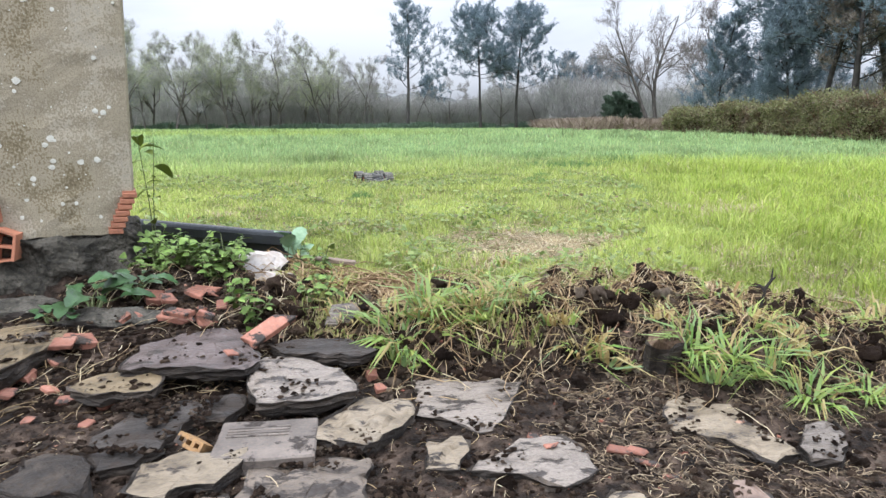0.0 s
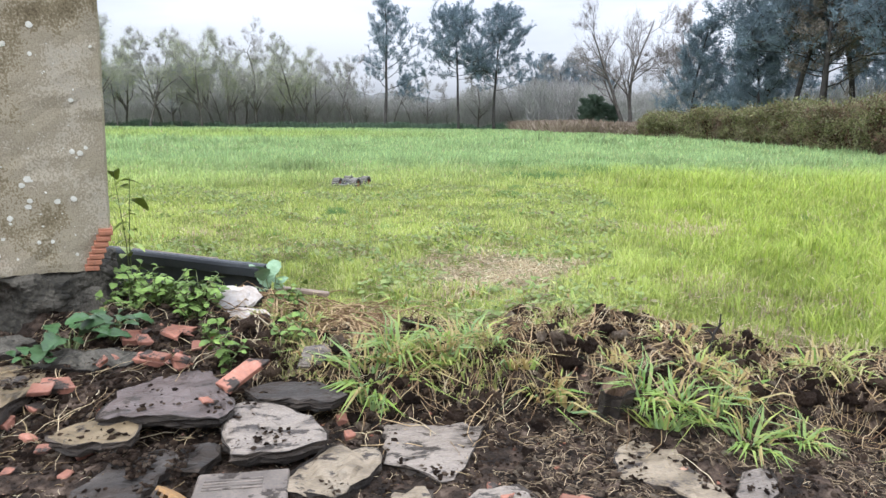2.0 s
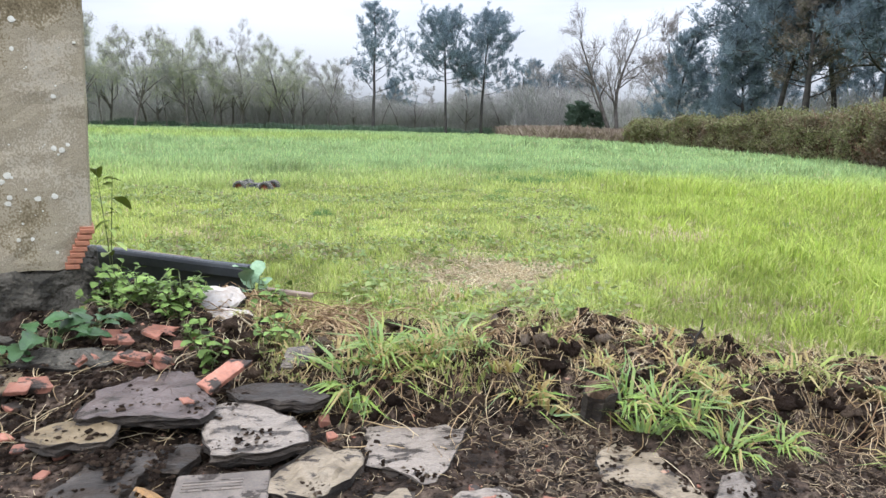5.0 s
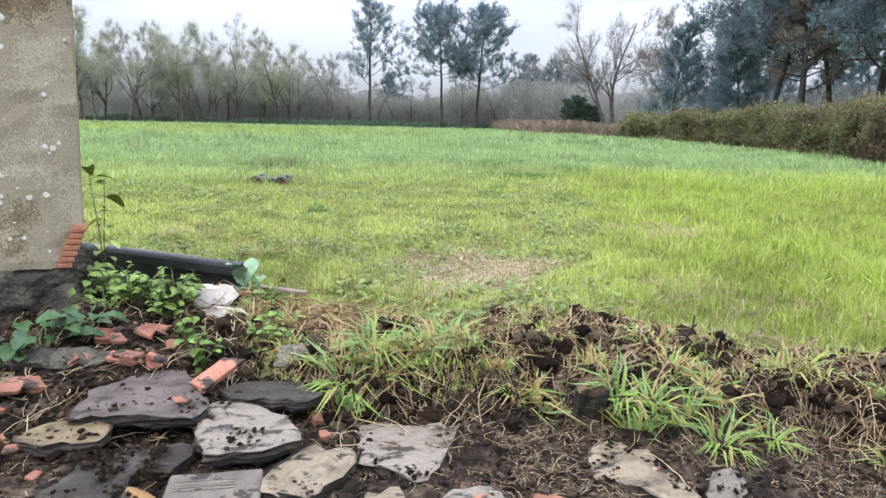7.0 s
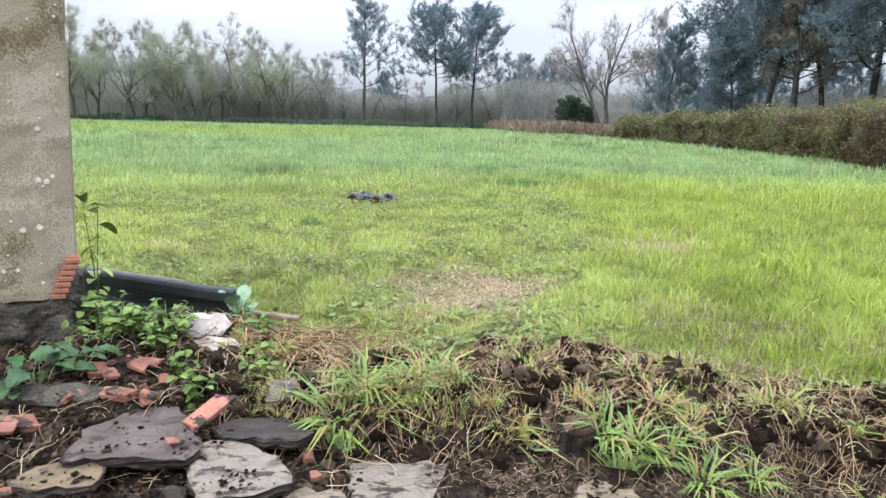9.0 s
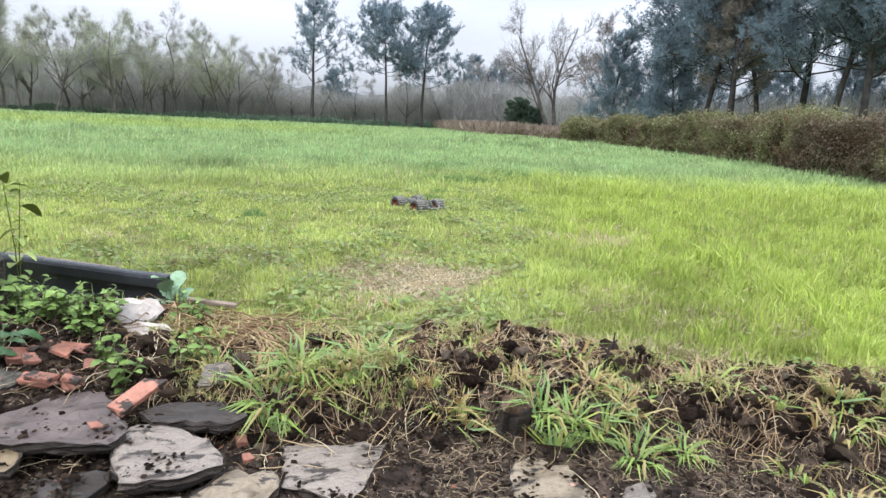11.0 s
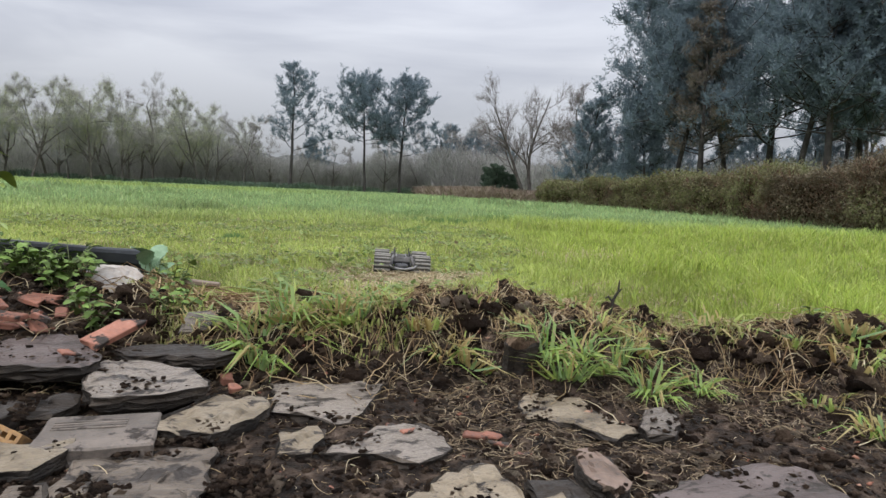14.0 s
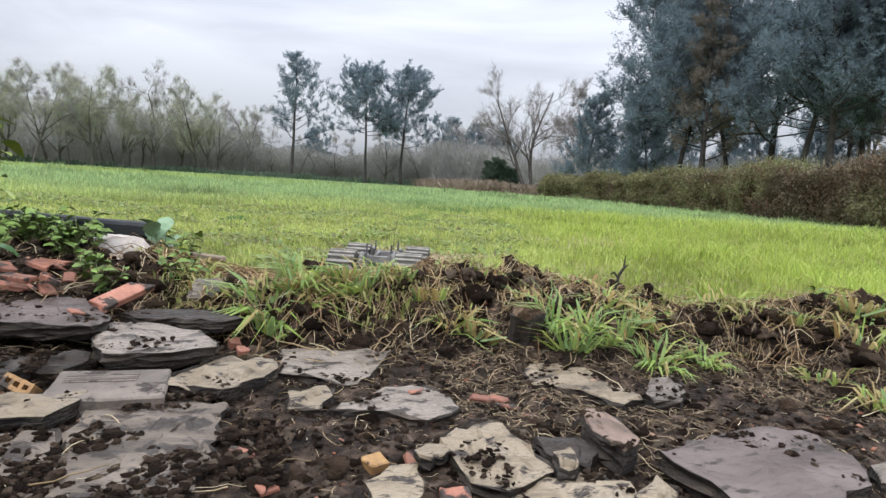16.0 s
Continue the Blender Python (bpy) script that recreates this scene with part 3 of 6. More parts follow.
def pine_tree(seed, height, bare_to, reach, limbs, label, needles=HAZY_NEEDLES, per=70, size=0.30, width=0.028, lean=0.0, shape=0.8, name="pine_tree", tilt=0.25, shoot=0.6, sides=2.2, girth=0.015):
    """A straight or leaning stem, limbs in loose whorls, and tufts of needles out on the shoots."""
    rng = np.random.default_rng(seed)
    root = empty(name)
    pts, rad = limb(rng, Vector((0, 0, -0.2)), (lean, 0, 1), height, height * girth, 9, 0.035, 0.02)
    out, tips = [tube(pts, rad, 8)], [pts[-1], pts[-1] + Vector((0, 0, 0.2))]
    for k in range(limbs):
        f = bare_to + (1 - bare_to) * (k + rng.uniform(0, 1)) / limbs
        t = f * (len(pts) - 1)
        i = min(int(t), len(pts) - 2)
        p = pts[i].lerp(pts[i + 1], t - i)
        turn = k * 2.4 + rng.uniform(-0.5, 0.5)
        g = (f - bare_to) / (1 - bare_to)
        length = reach * (1.02 - g) ** shape * rng.uniform(0.6, 1.15) + 0.3
        q, r = limb(rng, p, (math.cos(turn), math.sin(turn), tilt + 0.5 * g), length, max(0.02, rad[i] * 0.35), 5, 0.12, 0.06)
        out.append(tube(q, r, 4))
        for j in range(3, 6):
            tips += [q[j]] * 2
        for s in range(int(4 + length * sides)):
            j = int(rng.integers(2, 6))
            e = q[j] + Vector(rng.normal(0, 1, 3)) * (0.16 * length) + Vector((0, 0, 0.12 * length))
            out.append(tube([q[j], q[j].lerp(e, 0.6) + Vector((0, 0, -0.03)), e], [0.02, 0.015, 0.008], 3))
            tips += [e, e, q[j].lerp(e, 0.7)]
    build("trunk", *joined(out), PINE_BARK, root, True)
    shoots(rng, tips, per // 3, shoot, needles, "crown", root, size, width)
    return tagged(root, label, "tree")


def place(ob, x, y, turn=0.0, scale=1.0, z=0.0):
    ob.matrix_world = Matrix.Translation((x, y, z)) @ Matrix.Rotation(radians(turn), 4, "Z") @ Matrix.Scale(scale, 4)
    return ob


def plant_row(first, spots, group, size=1.0):
    """Sets the first tree at the first spot and copies of it at the others: x, y, turn, scale."""
    spots = [(x, y, turn, scale * size) for x, y, turn, scale in spots]
    for x, y, turn, scale in spots[1:]:
        o = copy_thing(first, pose(x, y, 0, 0, 0, turn))
        o.scale = (scale, scale, scale)
        tagged(o, group=group)
    x, y, turn, scale = spots[0]
    place(first, x, y, turn, scale)
    tagged(first, group=group)


def polar(az, dist):
    return dist * math.sin(radians(az)), dist * math.cos(radians(az))


ROW = "trees along the far field edge"
willow_a = bare_tree(3, 9.0, (12, 6, 5), 0.85, 0.5, HAZED_TWIG, "tall leafless tree with a haze of pale green buds", WILLOW, 6000, name="willow_tree")
willow_b = bare_tree(4, 8.6, (12, 6, 5), 0.95, 0.54, HAZED_TWIG, "spreading willow coming into yellow-green leaf", WILLOW, 10000, name="willow_tree")
oak = bare_tree(5, 8.4, (12, 7, 5), 1.1, 0.55, HAZED_TWIG, "leafless oak with crooked dark branches", girth=0.022)
slim = bare_tree(6, 9.2, (12, 5, 4), 0.6, 0.36, HAZED_TWIG, "slim leafless tree with fine upright twigs", girth=0.012, twigs=2600)
ivy = bare_tree(7, 7.0, (9, 6, 4), 0.8, 0.5, HAZED_TWIG, "tree with its trunk wrapped in dark ivy", HAZY_NEEDLES, 3200, name="ivy_tree")


def spots(*rows):
    return [(*polar(az, dist), turn, s) for az, dist, turn, s in rows]


plant_row(willow_a, spots((-24.5, 72, 0, 1.05), (-16.2, 78, 250, 0.95), (-13.8, 79, 10, 0.9), (-20.2, 79, 310, 1.05), (-7.2, 79, 45, 0.85), (-21.2, 72, 120, 1.05), (-28, 77, 200, 1.1), (-9.3, 72, 300, 0.98), (-33, 80, 30, 1.1), (-37, 82, 100, 1.0), (-42, 84, 220, 1.1)), ROW, 0.9)
plant_row(willow_b, spots((-17.2, 72, 0, 1.06), (-22.8, 78, 70, 0.98), (-30.5, 78, 10, 1.05), (-10.8, 78, 100, 0.9), (-8.7, 73, 40, 0.92), (-15.1, 73, 200, 0.98)), ROW, 0.9)
plant_row(oak, spots((-12.8, 73, 20, 1.08), (-8.0, 74, 150, 0.8), (-19.5, 75, 80, 0.85), (-35, 80, 250, 1.0), (-26, 75, 300, 0.9), (-3.5, 76, 10, 0.62), (1.8, 76, 190, 0.6), (6.3, 75, 60, 0.7), (11, 76, 120, 0.85), (13.6, 74, 30, 0.85), (15.4, 76, 200, 0.8), (17.6, 78, 90, 0.8), (22.4, 75, 10, 0.9)), ROW, 0.9)
plant_row(slim, spots((-5.9, 74, 0, 1.0), (-4.6, 74, 90, 0.92), (-14.6, 76, 40, 0.9), (-15.6, 77, 180, 0.8), (-25.6, 77, 0, 0.9), (-1.2, 77, 250, 0.62), (3.6, 77, 30, 0.66), (9.6, 78, 140, 0.6), (12.4, 75, 50, 0.7), (14.5, 77, 160, 0.75), (16.6, 75, 250, 0.65), (0.5, 75, 80, 0.6), (-29, 79, 60, 1.0)), ROW, 0.9)
plant_row(ivy, spots((-23.5, 73, 0, 0.85), (-18.8, 73, 100, 0.75), (-26.6, 74, 220, 0.95), (-32, 77, 50, 1.0), (-38, 80, 0, 1.0)), ROW, 0.9)

PINES = "pines standing over the hedge line"
lone_pine = pine_tree(11, 12.3, 0.3, 4.6, 19, "tall open pine with upswept limbs and needles blued for haze", lean=0.05, per=80, size=0.24, width=0.022, tilt=0.4, shoot=0.6, shape=0.75, sides=2.6)
place(lone_pine, *polar(-1.9, 71), 0, 1.09)
twin_pine = pine_tree(12, 10.8, 0.46, 4.7, 26, "umbrella-crowned pine with a bare lower stem", per=100, shape=0.35, size=0.24, width=0.024, shoot=0.6, tilt=0.1)
tagged(twin_pine, group=PINES)
place(twin_pine, *polar(4.6, 69), 40, 1.06)
o = pine_tree(13, 11.2, 0.36, 4.5, 28, "dark broad pine with a forked bare stem", lean=-0.09, per=100, shape=0.5, size=0.24, width=0.024, shoot=0.6, tilt=0.2)
tagged(o, group=PINES)
place(o, *polar(7.7, 69), 0, 1.06)
o = pine_tree(14, 8.6, 0.3, 3.0, 22, "small dark pine behind the brushwood", per=90, size=0.25, shape=0.5)
place(o, *polar(12.6, 82), 0, 1.0)
for az, dist, s in ((0.3, 86, 0.75), (13.9, 84, 0.95), (15.6, 86, 0.85), (16.9, 83, 0.9)):
    c = copy_thing(o, pose(*polar(az, dist), 0, 0, 0, 90 * az))
    c.scale = (s, s, s)

big_bare = bare_tree(25, 10.2, (11, 7, 5), 0.95, 0.5, PALE_TWIG, "large leafless tree with pale spreading branches", girth=0.02, stems=((0.06, 0), (-0.3, -0.1)), twigs=5200)
place(big_bare, *polar(19.2, 60), 0, 1.0)
o = bare_tree(22, 8.5, (10, 7, 6), 0.9, 0.5, PALE_TWIG, "leafless tree with fine pale twigs behind the pines")
place(o, *polar(24.3, 62), 0, 1.1)
o = copy_thing(o, pose(*polar(44.5, 48), 0, 0, 0, 80))

GROVE = "pines of the grove behind the hedge"
grove_a = pine_tree(31, 17.5, 0.22, 4.4, 62, "tall dense pine with a dark leaning stem", per=66, size=0.22, width=0.028, lean=0.06, shoot=0.75, girth=0.011)
grove_b = pine_tree(32, 16.5, 0.28, 4.1, 58, "tall dense pine with green needles blued for haze", per=66, size=0.22, width=0.028, lean=0.1, shoot=0.75, girth=0.010)
grove_c = pine_tree(33, 8.6, 0.12, 3.0, 30, "young bushy pine with upturned shoots", per=100, size=0.2, width=0.024, shape=0.7, shoot=0.6)
rust = pine_tree(34, 12.5, 0.25, 2.6, 30, "pine with browned and dying needles", RUST_NEEDLES, per=70, size=0.2, width=0.022)
plant_row(grove_a, spots((29.5, 44, 0, 1.0), (33.6, 42, 100, 1.0), (38.5, 38, 200, 1.0), (42.5, 33, 20, 0.95), (47, 34, 140, 1.0), (53, 34, 250, 1.0)), GROVE)
plant_row(grove_b, spots((31.3, 40, 0, 0.98), (35.8, 40, 120, 1.0), (40.3, 34, 0, 0.95), (44.8, 38, 60, 1.05), (50, 38, 200, 1.0), (43.6, 48, 30, 1.05)), GROVE)
plant_row(grove_c, spots((24.1, 47, 0, 0.85), (27.9, 50, 90, 1.0), (29.2, 43, 200, 0.8), (35, 60, 30, 0.8), (44, 56, 250, 1.0), (31.5, 58, 80, 0.8), (41.5, 58, 330, 1.0), (38, 57, 190, 0.9)), GROVE)
place(rust, *polar(33.3, 38), 0, 0.9)


def brushwood(name, label, rng, count, xs, ys, high, mat, width, category="brushwood"):
    """Crossing sticks and sprigs standing on the ground; high gives their reach at each place."""
    x, y = rng.uniform(*xs, count), rng.uniform(*ys, count)
    top = high(x) * (0.55 + 0.45 * rng.uniform(0, 1, count) ** 0.6)
    base = top * rng.uniform(0, 0.9, count) ** 1.2
    L = np.minimum(top - base, rng.uniform(0.4, 1.6, count)) + 0.15
    d = np.c_[rng.normal(0, 0.55, count), rng.normal(0, 0.4, count), rng.uniform(0.4, 1.2, count)]
    d /= np.linalg.norm(d, axis=1)[:, None]
    p = np.c_[x, y, base - 0.1]
    s = np.c_[np.cos(rng.uniform(-0.8, 0.8, count)), np.sin(rng.uniform(-0.8, 0.8, count)), np.zeros(count)] * (width * rng.uniform(0.4, 1.4, (count, 1)))
    q = p + d * L[:, None]
    co = np.stack([p - s, p + s, q + s * 0.3, q - s * 0.3], 1).reshape(-1, 3)
    k = np.arange(count)[:, None] * 4
    ob = tri_mesh(name, co, np.concatenate([k + [[0, 1, 2]], k + [[0, 2, 3]]]), mat)
    return tagged(ob, label, category, kind="stuff")


rng = np.random.default_rng(41)
brushwood("undergrowth", "grey-brown leafless scrub along the field edge", rng, 150000, (-75, 16), (77, 84), lambda x: 5.3 + 3.2 * fbm(x, x * 0, 5.0, 3, 3) + 0.6 * smooth(-x, 5, 30), HAZED_BRUSH, 0.022)
brushwood("bramble_bank", "low dark brambles at the foot of the trees", rng, 9000, (-75, 13), (69.4, 70.6), lambda x: 0.7 + 0.5 * fbm(x, x * 0, 2.0, 8, 2), CYPRESS, 0.05)
brushwood("bracken", "rust-brown dead bracken at the end of the hedge", rng, 20000, (11.0, 22), (46, 71), lambda x: 1.1 + 0.4 * fbm(x, x * 0, 2.0, 9, 2), DRY_BRACKEN, 0.035)
brushwood("thicket", "pale brown thicket beyond the bracken", rng, 60000, (13, 34), (68, 84), lambda x: 4.9 + 3.0 * fbm(x, x * 0, 5.0, 4, 3), HAZED_BRUSH, 0.024)
brushwood("grove_scrub", "thin brown scrub under the pine grove", rng, 60000, (22, 60), (26, 62), lambda x: 3.6 + 1.5 * fbm(x, x * 0, 4.0, 14, 3), HAZED_BRUSH, 0.016)

conifer = pine_tree(51, 2.9, 0.02, 0.75, 26, "low dark green cypress bush", CYPRESS, per=90, size=0.16, width=0.03, shape=0.5, shoot=0.3, name="cypress_bush")
place(conifer, *polar(15.7, 63), 0, 1.0)
for az, s in ((16.3, 1.1), (17.0, 0.9), (17.9, 0.8)):
    o = copy_thing(conifer, pose(*polar(az, 62), 0, 0, 0, az * 40))
    o.scale = (s, s, s)


def wooded_rise():
    """A low wooded skyline far behind the trees, with an uneven leafy top."""
    rng = np.random.default_rng(61)
    xs = np.linspace(-220, 260, 500)
    verts, faces = [], []
    for i, x in enumerate(xs):
        h = 7.5 + 3.0 * float(fbm(x, 0.0, 30.0, 2, 3)) + 1.6 * float(fbm(x, 0.0, 3.0, 5, 2))
        y = 165 + 8 * float(fbm(x, 3.0, 25.0, 6, 2))
        verts += [(x, y, -0.5), (x, y + 1, h * 0.55), (x, y + 6, h), (x, y + 30, h * 0.9)]
        if i:
            o = 4 * i
            faces += [(o - 4 + k, o + k, o + k + 1, o - 3 + k) for k in range(3)]
    m = material("distant_woodland", [(0.3, (0.06, 0.07, 0.07)), (0.5, (0.11, 0.115, 0.11)), (0.7, (0.17, 0.17, 0.16))], 0.25, 2.0, (0.9, 1.0), 0.8, 1.0, depth=0.6, gloss=0.1)
    ob = build("backdrop", verts, faces, m)
    return tagged(ob, "low wooded skyline in the grey distance", "backdrop", kind="structure")


wooded_rise()


def shed(x, y):
    root = empty("shed", pose(x, y, 0))
    bm = bmesh.new()
    box_bm(bm, 0, 0, 1.1, 1.5, 2.0, 2.4, 0.03)
    part("wall", bm, WHITE_PAINT, root)
    bm = bmesh.new()
    box_bm(bm, 0, 0, 2.4, 1.9, 2.4, 0.12, 0.02, Matrix.Rotation(radians(4), 4, "X"))
    part("roof", bm, ROOF_TILE, root)
    return tagged(root, "small whitewashed shed beyond the trees", "shed")


shed(*polar(-22.6, 97))


def marker_post(x, y, h):
    bm = bmesh.new()
    box_bm(bm, 0, 0, h / 2 - 0.1, 0.14, 0.14, h + 0.2, 0.02)
    ob = part("post", bm, WHITE_PAINT, None)
    ob.matrix_world = pose(x, y, 0)
    return tagged(ob, "white-painted post at the field edge", "post")


marker_post(*polar(10.1, 68), 0.9)


# ---- hedge ----
def mixed(cols, rng, n, blend=0.8):
    cols = np.array(cols)
    w = rng.dirichlet(np.full(len(cols), blend), n)
    return w @ cols


def hedge():
    rng = np.random.default_rng(71)
    root = empty("hedge", pose(13.4, 8, 0))

    def face_x(y):
        return 0.7 * fbm(y, y * 0, 2.0, 3, 3) - 0.19 * np.maximum(0.0, 16 - y) ** 1.05

    def top(y):
        return 1.5 - 0.26 * smooth(y, 4, 14) - 0.22 * smooth(y, 20, 28) + 0.5 * fbm(y, y * 0 + 5, 2.4, 4, 4)

    ys = np.linspace(-6, 29, 130)
    verts, faces = [], []
    for i, y in enumerate(ys):
        f, h = float(face_x(y)), float(top(y))
        verts += [(f + 0.25, y, -0.1), (f + 0.16, y, h * 0.5), (f + 0.3, y, h - 0.16), (f + 0.9, y, h - 0.06), (f + 1.5, y, h - 0.2), (f + 1.7, y, -0.1)]
        if i:
            o = 6 * i
            faces += [(o - 6 + k, o - 5 + k, o + 1 + k, o + k) for k in range(5)]
    # Near-black fill whose colour stands for the shade between the leaves.
    m = material("hedge_inner_shade", [(0.3, (0.012, 0.010, 0.006)), (0.6, (0.035, 0.028, 0.015))], 6, 40, (0.9, 1.0), 0.8, 15, depth=0.05, gloss=0.1)
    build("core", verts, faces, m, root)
    n = 150000
    y = -6 + 35 * rng.uniform(0, 1, n) ** 1.35
    u = rng.uniform(0, 1, n)
    h = top(y)
    on_top = rng.uniform(0, 1, n) < 0.3
    z = np.where(on_top, h + rng.normal(-0.02, 0.07, n) + 0.25 * rng.uniform(0, 1, n) ** 8, h * u)
    x = face_x(y) + np.where(on_top, rng.uniform(0.1, 1.5, n), 0.12 + rng.normal(0, 0.1, n) + 0.18 * (u - 0.5) ** 2)
    bulge = fbm(y, z * 1.3, 0.55, 95, 3)
    x = x - 0.3 * bulge
    z = z + np.where(on_top, 0.16 * fbm(y, x, 0.5, 97, 2), 0)
    at = np.c_[x, y, z]
    d = rng.normal(0, 1, (n, 3)) + np.array([-0.4, -0.1, 0.5])
    d /= np.linalg.norm(d, axis=1)[:, None]
    s = np.cross(d, rng.normal(0, 1, (n, 3)))
    s /= np.linalg.norm(s, axis=1)[:, None]
    size = rng.uniform(0.018, 0.05, (n, 1)) * (0.8 + y[:, None] / 30)
    co = np.stack([at - d * size, at + s * size * 0.45, at + d * size, at - s * size * 0.45], 1).reshape(-1, 3)
    k = np.arange(n)[:, None] * 4
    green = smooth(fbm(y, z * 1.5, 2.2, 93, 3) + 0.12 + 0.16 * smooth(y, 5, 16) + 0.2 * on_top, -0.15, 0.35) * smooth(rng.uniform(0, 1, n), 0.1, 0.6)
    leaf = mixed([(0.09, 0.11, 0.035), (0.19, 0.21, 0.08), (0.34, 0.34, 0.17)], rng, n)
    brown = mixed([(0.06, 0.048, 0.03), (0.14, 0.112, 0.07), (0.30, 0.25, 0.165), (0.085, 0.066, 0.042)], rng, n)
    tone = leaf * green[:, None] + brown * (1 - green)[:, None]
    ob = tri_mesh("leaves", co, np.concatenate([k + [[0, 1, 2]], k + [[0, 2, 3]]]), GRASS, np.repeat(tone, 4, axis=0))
    ob.parent = root
    n = 26000
    y = -6 + 35 * rng.uniform(0, 1, n) ** 1.35
    p = np.c_[face_x(y) + rng.uniform(-0.02, 0.5, n), y, top(y) * rng.uniform(0.1, 0.98, n)]
    d = np.c_[rng.normal(-0.2, 0.4, n), rng.normal(0, 0.5, n), rng.uniform(-0.4, 1.0, n)] * rng.uniform(0.15, 0.5, (n, 1))
    s = np.c_[rng.normal(0, 1, n), rng.normal(0, 1, n), np.zeros(n)] * 0.006
    co = np.stack([p - s, p + s, p + d], 1).reshape(-1, 3)
    ob = tri_mesh("twig_haze", co, np.arange(n * 3).reshape(-1, 3), BRACKEN)
    ob.parent = root
    return tagged(root, "clipped field hedge of brown and green leaves", "hedge")


hedge()


# ---- meadow grass ----
def straw_share(x, y):
    """1 where the turf has died back to pale straw."""
    s = 1.05 * np.exp(-(((x - 0.55) / 0.58) ** 2 + ((y - 3.4) / 0.5) ** 2)) + 0.6 * np.exp(-(((x - 2.0) / 0.7) ** 2 + ((y - 4.6) / 0.35) ** 2))
    return np.clip(s + 0.8 * fbm(x, y, 0.3, 53, 3) * (s > 0.15), 0, 1)


def meadow(name, label, seed, count, near, far, high, wide, power=1.0):
    """Blades over the wedge of field between two distances, thicker towards the near side."""
    rng = np.random.default_rng(seed)
    r = near * (far / near) ** (rng.uniform(0, 1, count) ** power)
    az = rng.uniform(radians(-46), radians(58), count)
    x, y = r * np.sin(az), r * np.cos(az)
    keep = (soil_share(x, y) < 0.3 + 0.5 * (rng.uniform(0, 1, count) < 0.12)) & (x < 13.6) & (y < 70.5)
    straw = straw_share(x, y) + 0.6 * np.exp(-((y - np.interp(x, RIDGE_X, RIDGE_Y) - 0.3) / 0.16) ** 2)
    straw = np.clip(straw + 0.7 * fbm(x, y, 0.5, 51, 3) - 0.05, 0, 1)
    keep &= rng.uniform(0, 1, count) > 0.72 * straw
    patch = fbm(x, y, 0.9, 61, 4) * smooth(30 - y, 0, 20) + 0.8 * fbm(x * 0.35, y, 2.2, 63, 3)
    keep &= rng.uniform(0, 1, count) < np.clip(0.85 + 0.6 * patch, 0.6, 1)
    x, y, r, straw, patch = (v[keep] for v in (x, y, r, straw, patch))
    n = len(x)
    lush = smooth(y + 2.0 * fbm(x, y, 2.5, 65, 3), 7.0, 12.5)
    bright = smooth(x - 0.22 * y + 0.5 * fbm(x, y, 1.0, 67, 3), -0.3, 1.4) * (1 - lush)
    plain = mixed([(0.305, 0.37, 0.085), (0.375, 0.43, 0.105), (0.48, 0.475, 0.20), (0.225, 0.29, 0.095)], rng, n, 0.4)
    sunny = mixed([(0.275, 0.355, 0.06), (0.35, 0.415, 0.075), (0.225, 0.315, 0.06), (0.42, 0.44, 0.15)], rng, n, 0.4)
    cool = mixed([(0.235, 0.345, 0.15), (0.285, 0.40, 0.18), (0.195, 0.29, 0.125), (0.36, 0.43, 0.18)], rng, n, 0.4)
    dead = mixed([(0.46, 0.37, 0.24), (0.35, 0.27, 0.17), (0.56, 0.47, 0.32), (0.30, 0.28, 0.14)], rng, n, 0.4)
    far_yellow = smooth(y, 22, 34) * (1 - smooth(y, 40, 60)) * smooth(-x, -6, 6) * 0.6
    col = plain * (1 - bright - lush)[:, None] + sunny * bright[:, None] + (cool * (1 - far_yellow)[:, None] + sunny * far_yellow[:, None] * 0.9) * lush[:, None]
    is_dead = rng.uniform(0, 1, n) < straw * 1.1 + 0.04 + 0.15 * (1 - smooth(y, 4, 7)) * (1 - 0.5 * bright)
    col = np.where(is_dead[:, None], dead, col) * (1 + 0.17 * patch)[:, None] * 1.1 * rng.uniform(0.72, 1.28, (n, 1))
    clump = fbm(x, y, 0.16, 73, 3) * (1 - 0.7 * smooth(y, 3.8, 8)) + 0.35 * fbm(x, y, 0.6, 77, 3) * smooth(y, 5, 9) * (1 - smooth(y, 25, 45))
    col = col * (1 + 1.2 * np.clip(clump, -0.16, 0.12))[:, None]
    tuft = np.clip(fbm(x, y, 1.6, 69, 2) - 0.28, 0, 1) * 4 * lush
    h = high * (0.55 + 0.75 * rng.uniform(0, 1, n)) * (1 + 1.1 * bright + 0.9 * lush + 1.2 * tuft) * np.clip(1 + 1.4 * clump, 0.5, 1.9) * np.where(is_dead, 0.6, 1)
    col = np.clip(col * (1 - 0.35 * np.clip(tuft, 0, 1))[:, None], 0.01, 0.7)
    w = wide * (0.6 + 0.8 * rng.uniform(0, 1, n)) * np.maximum(1, r / near) ** 0.55
    lean_way = rng.uniform(0, 2 * math.pi, n)
    lean = np.abs(rng.normal(0.35, 0.3, n)) + np.where(is_dead, 1.0, 0)
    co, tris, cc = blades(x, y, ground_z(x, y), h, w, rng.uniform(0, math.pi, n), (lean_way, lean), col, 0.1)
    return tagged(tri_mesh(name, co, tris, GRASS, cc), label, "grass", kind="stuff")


meadow("near_grass", "short yellow-green meadow grass with straw", 81, 440000, 2.0, 8.5, 0.043, 0.0050, 1.0)
meadow("middle_grass", "longer green meadow grass in uneven tufts", 82, 170000, 8.0, 24.0, 0.075, 0.013)
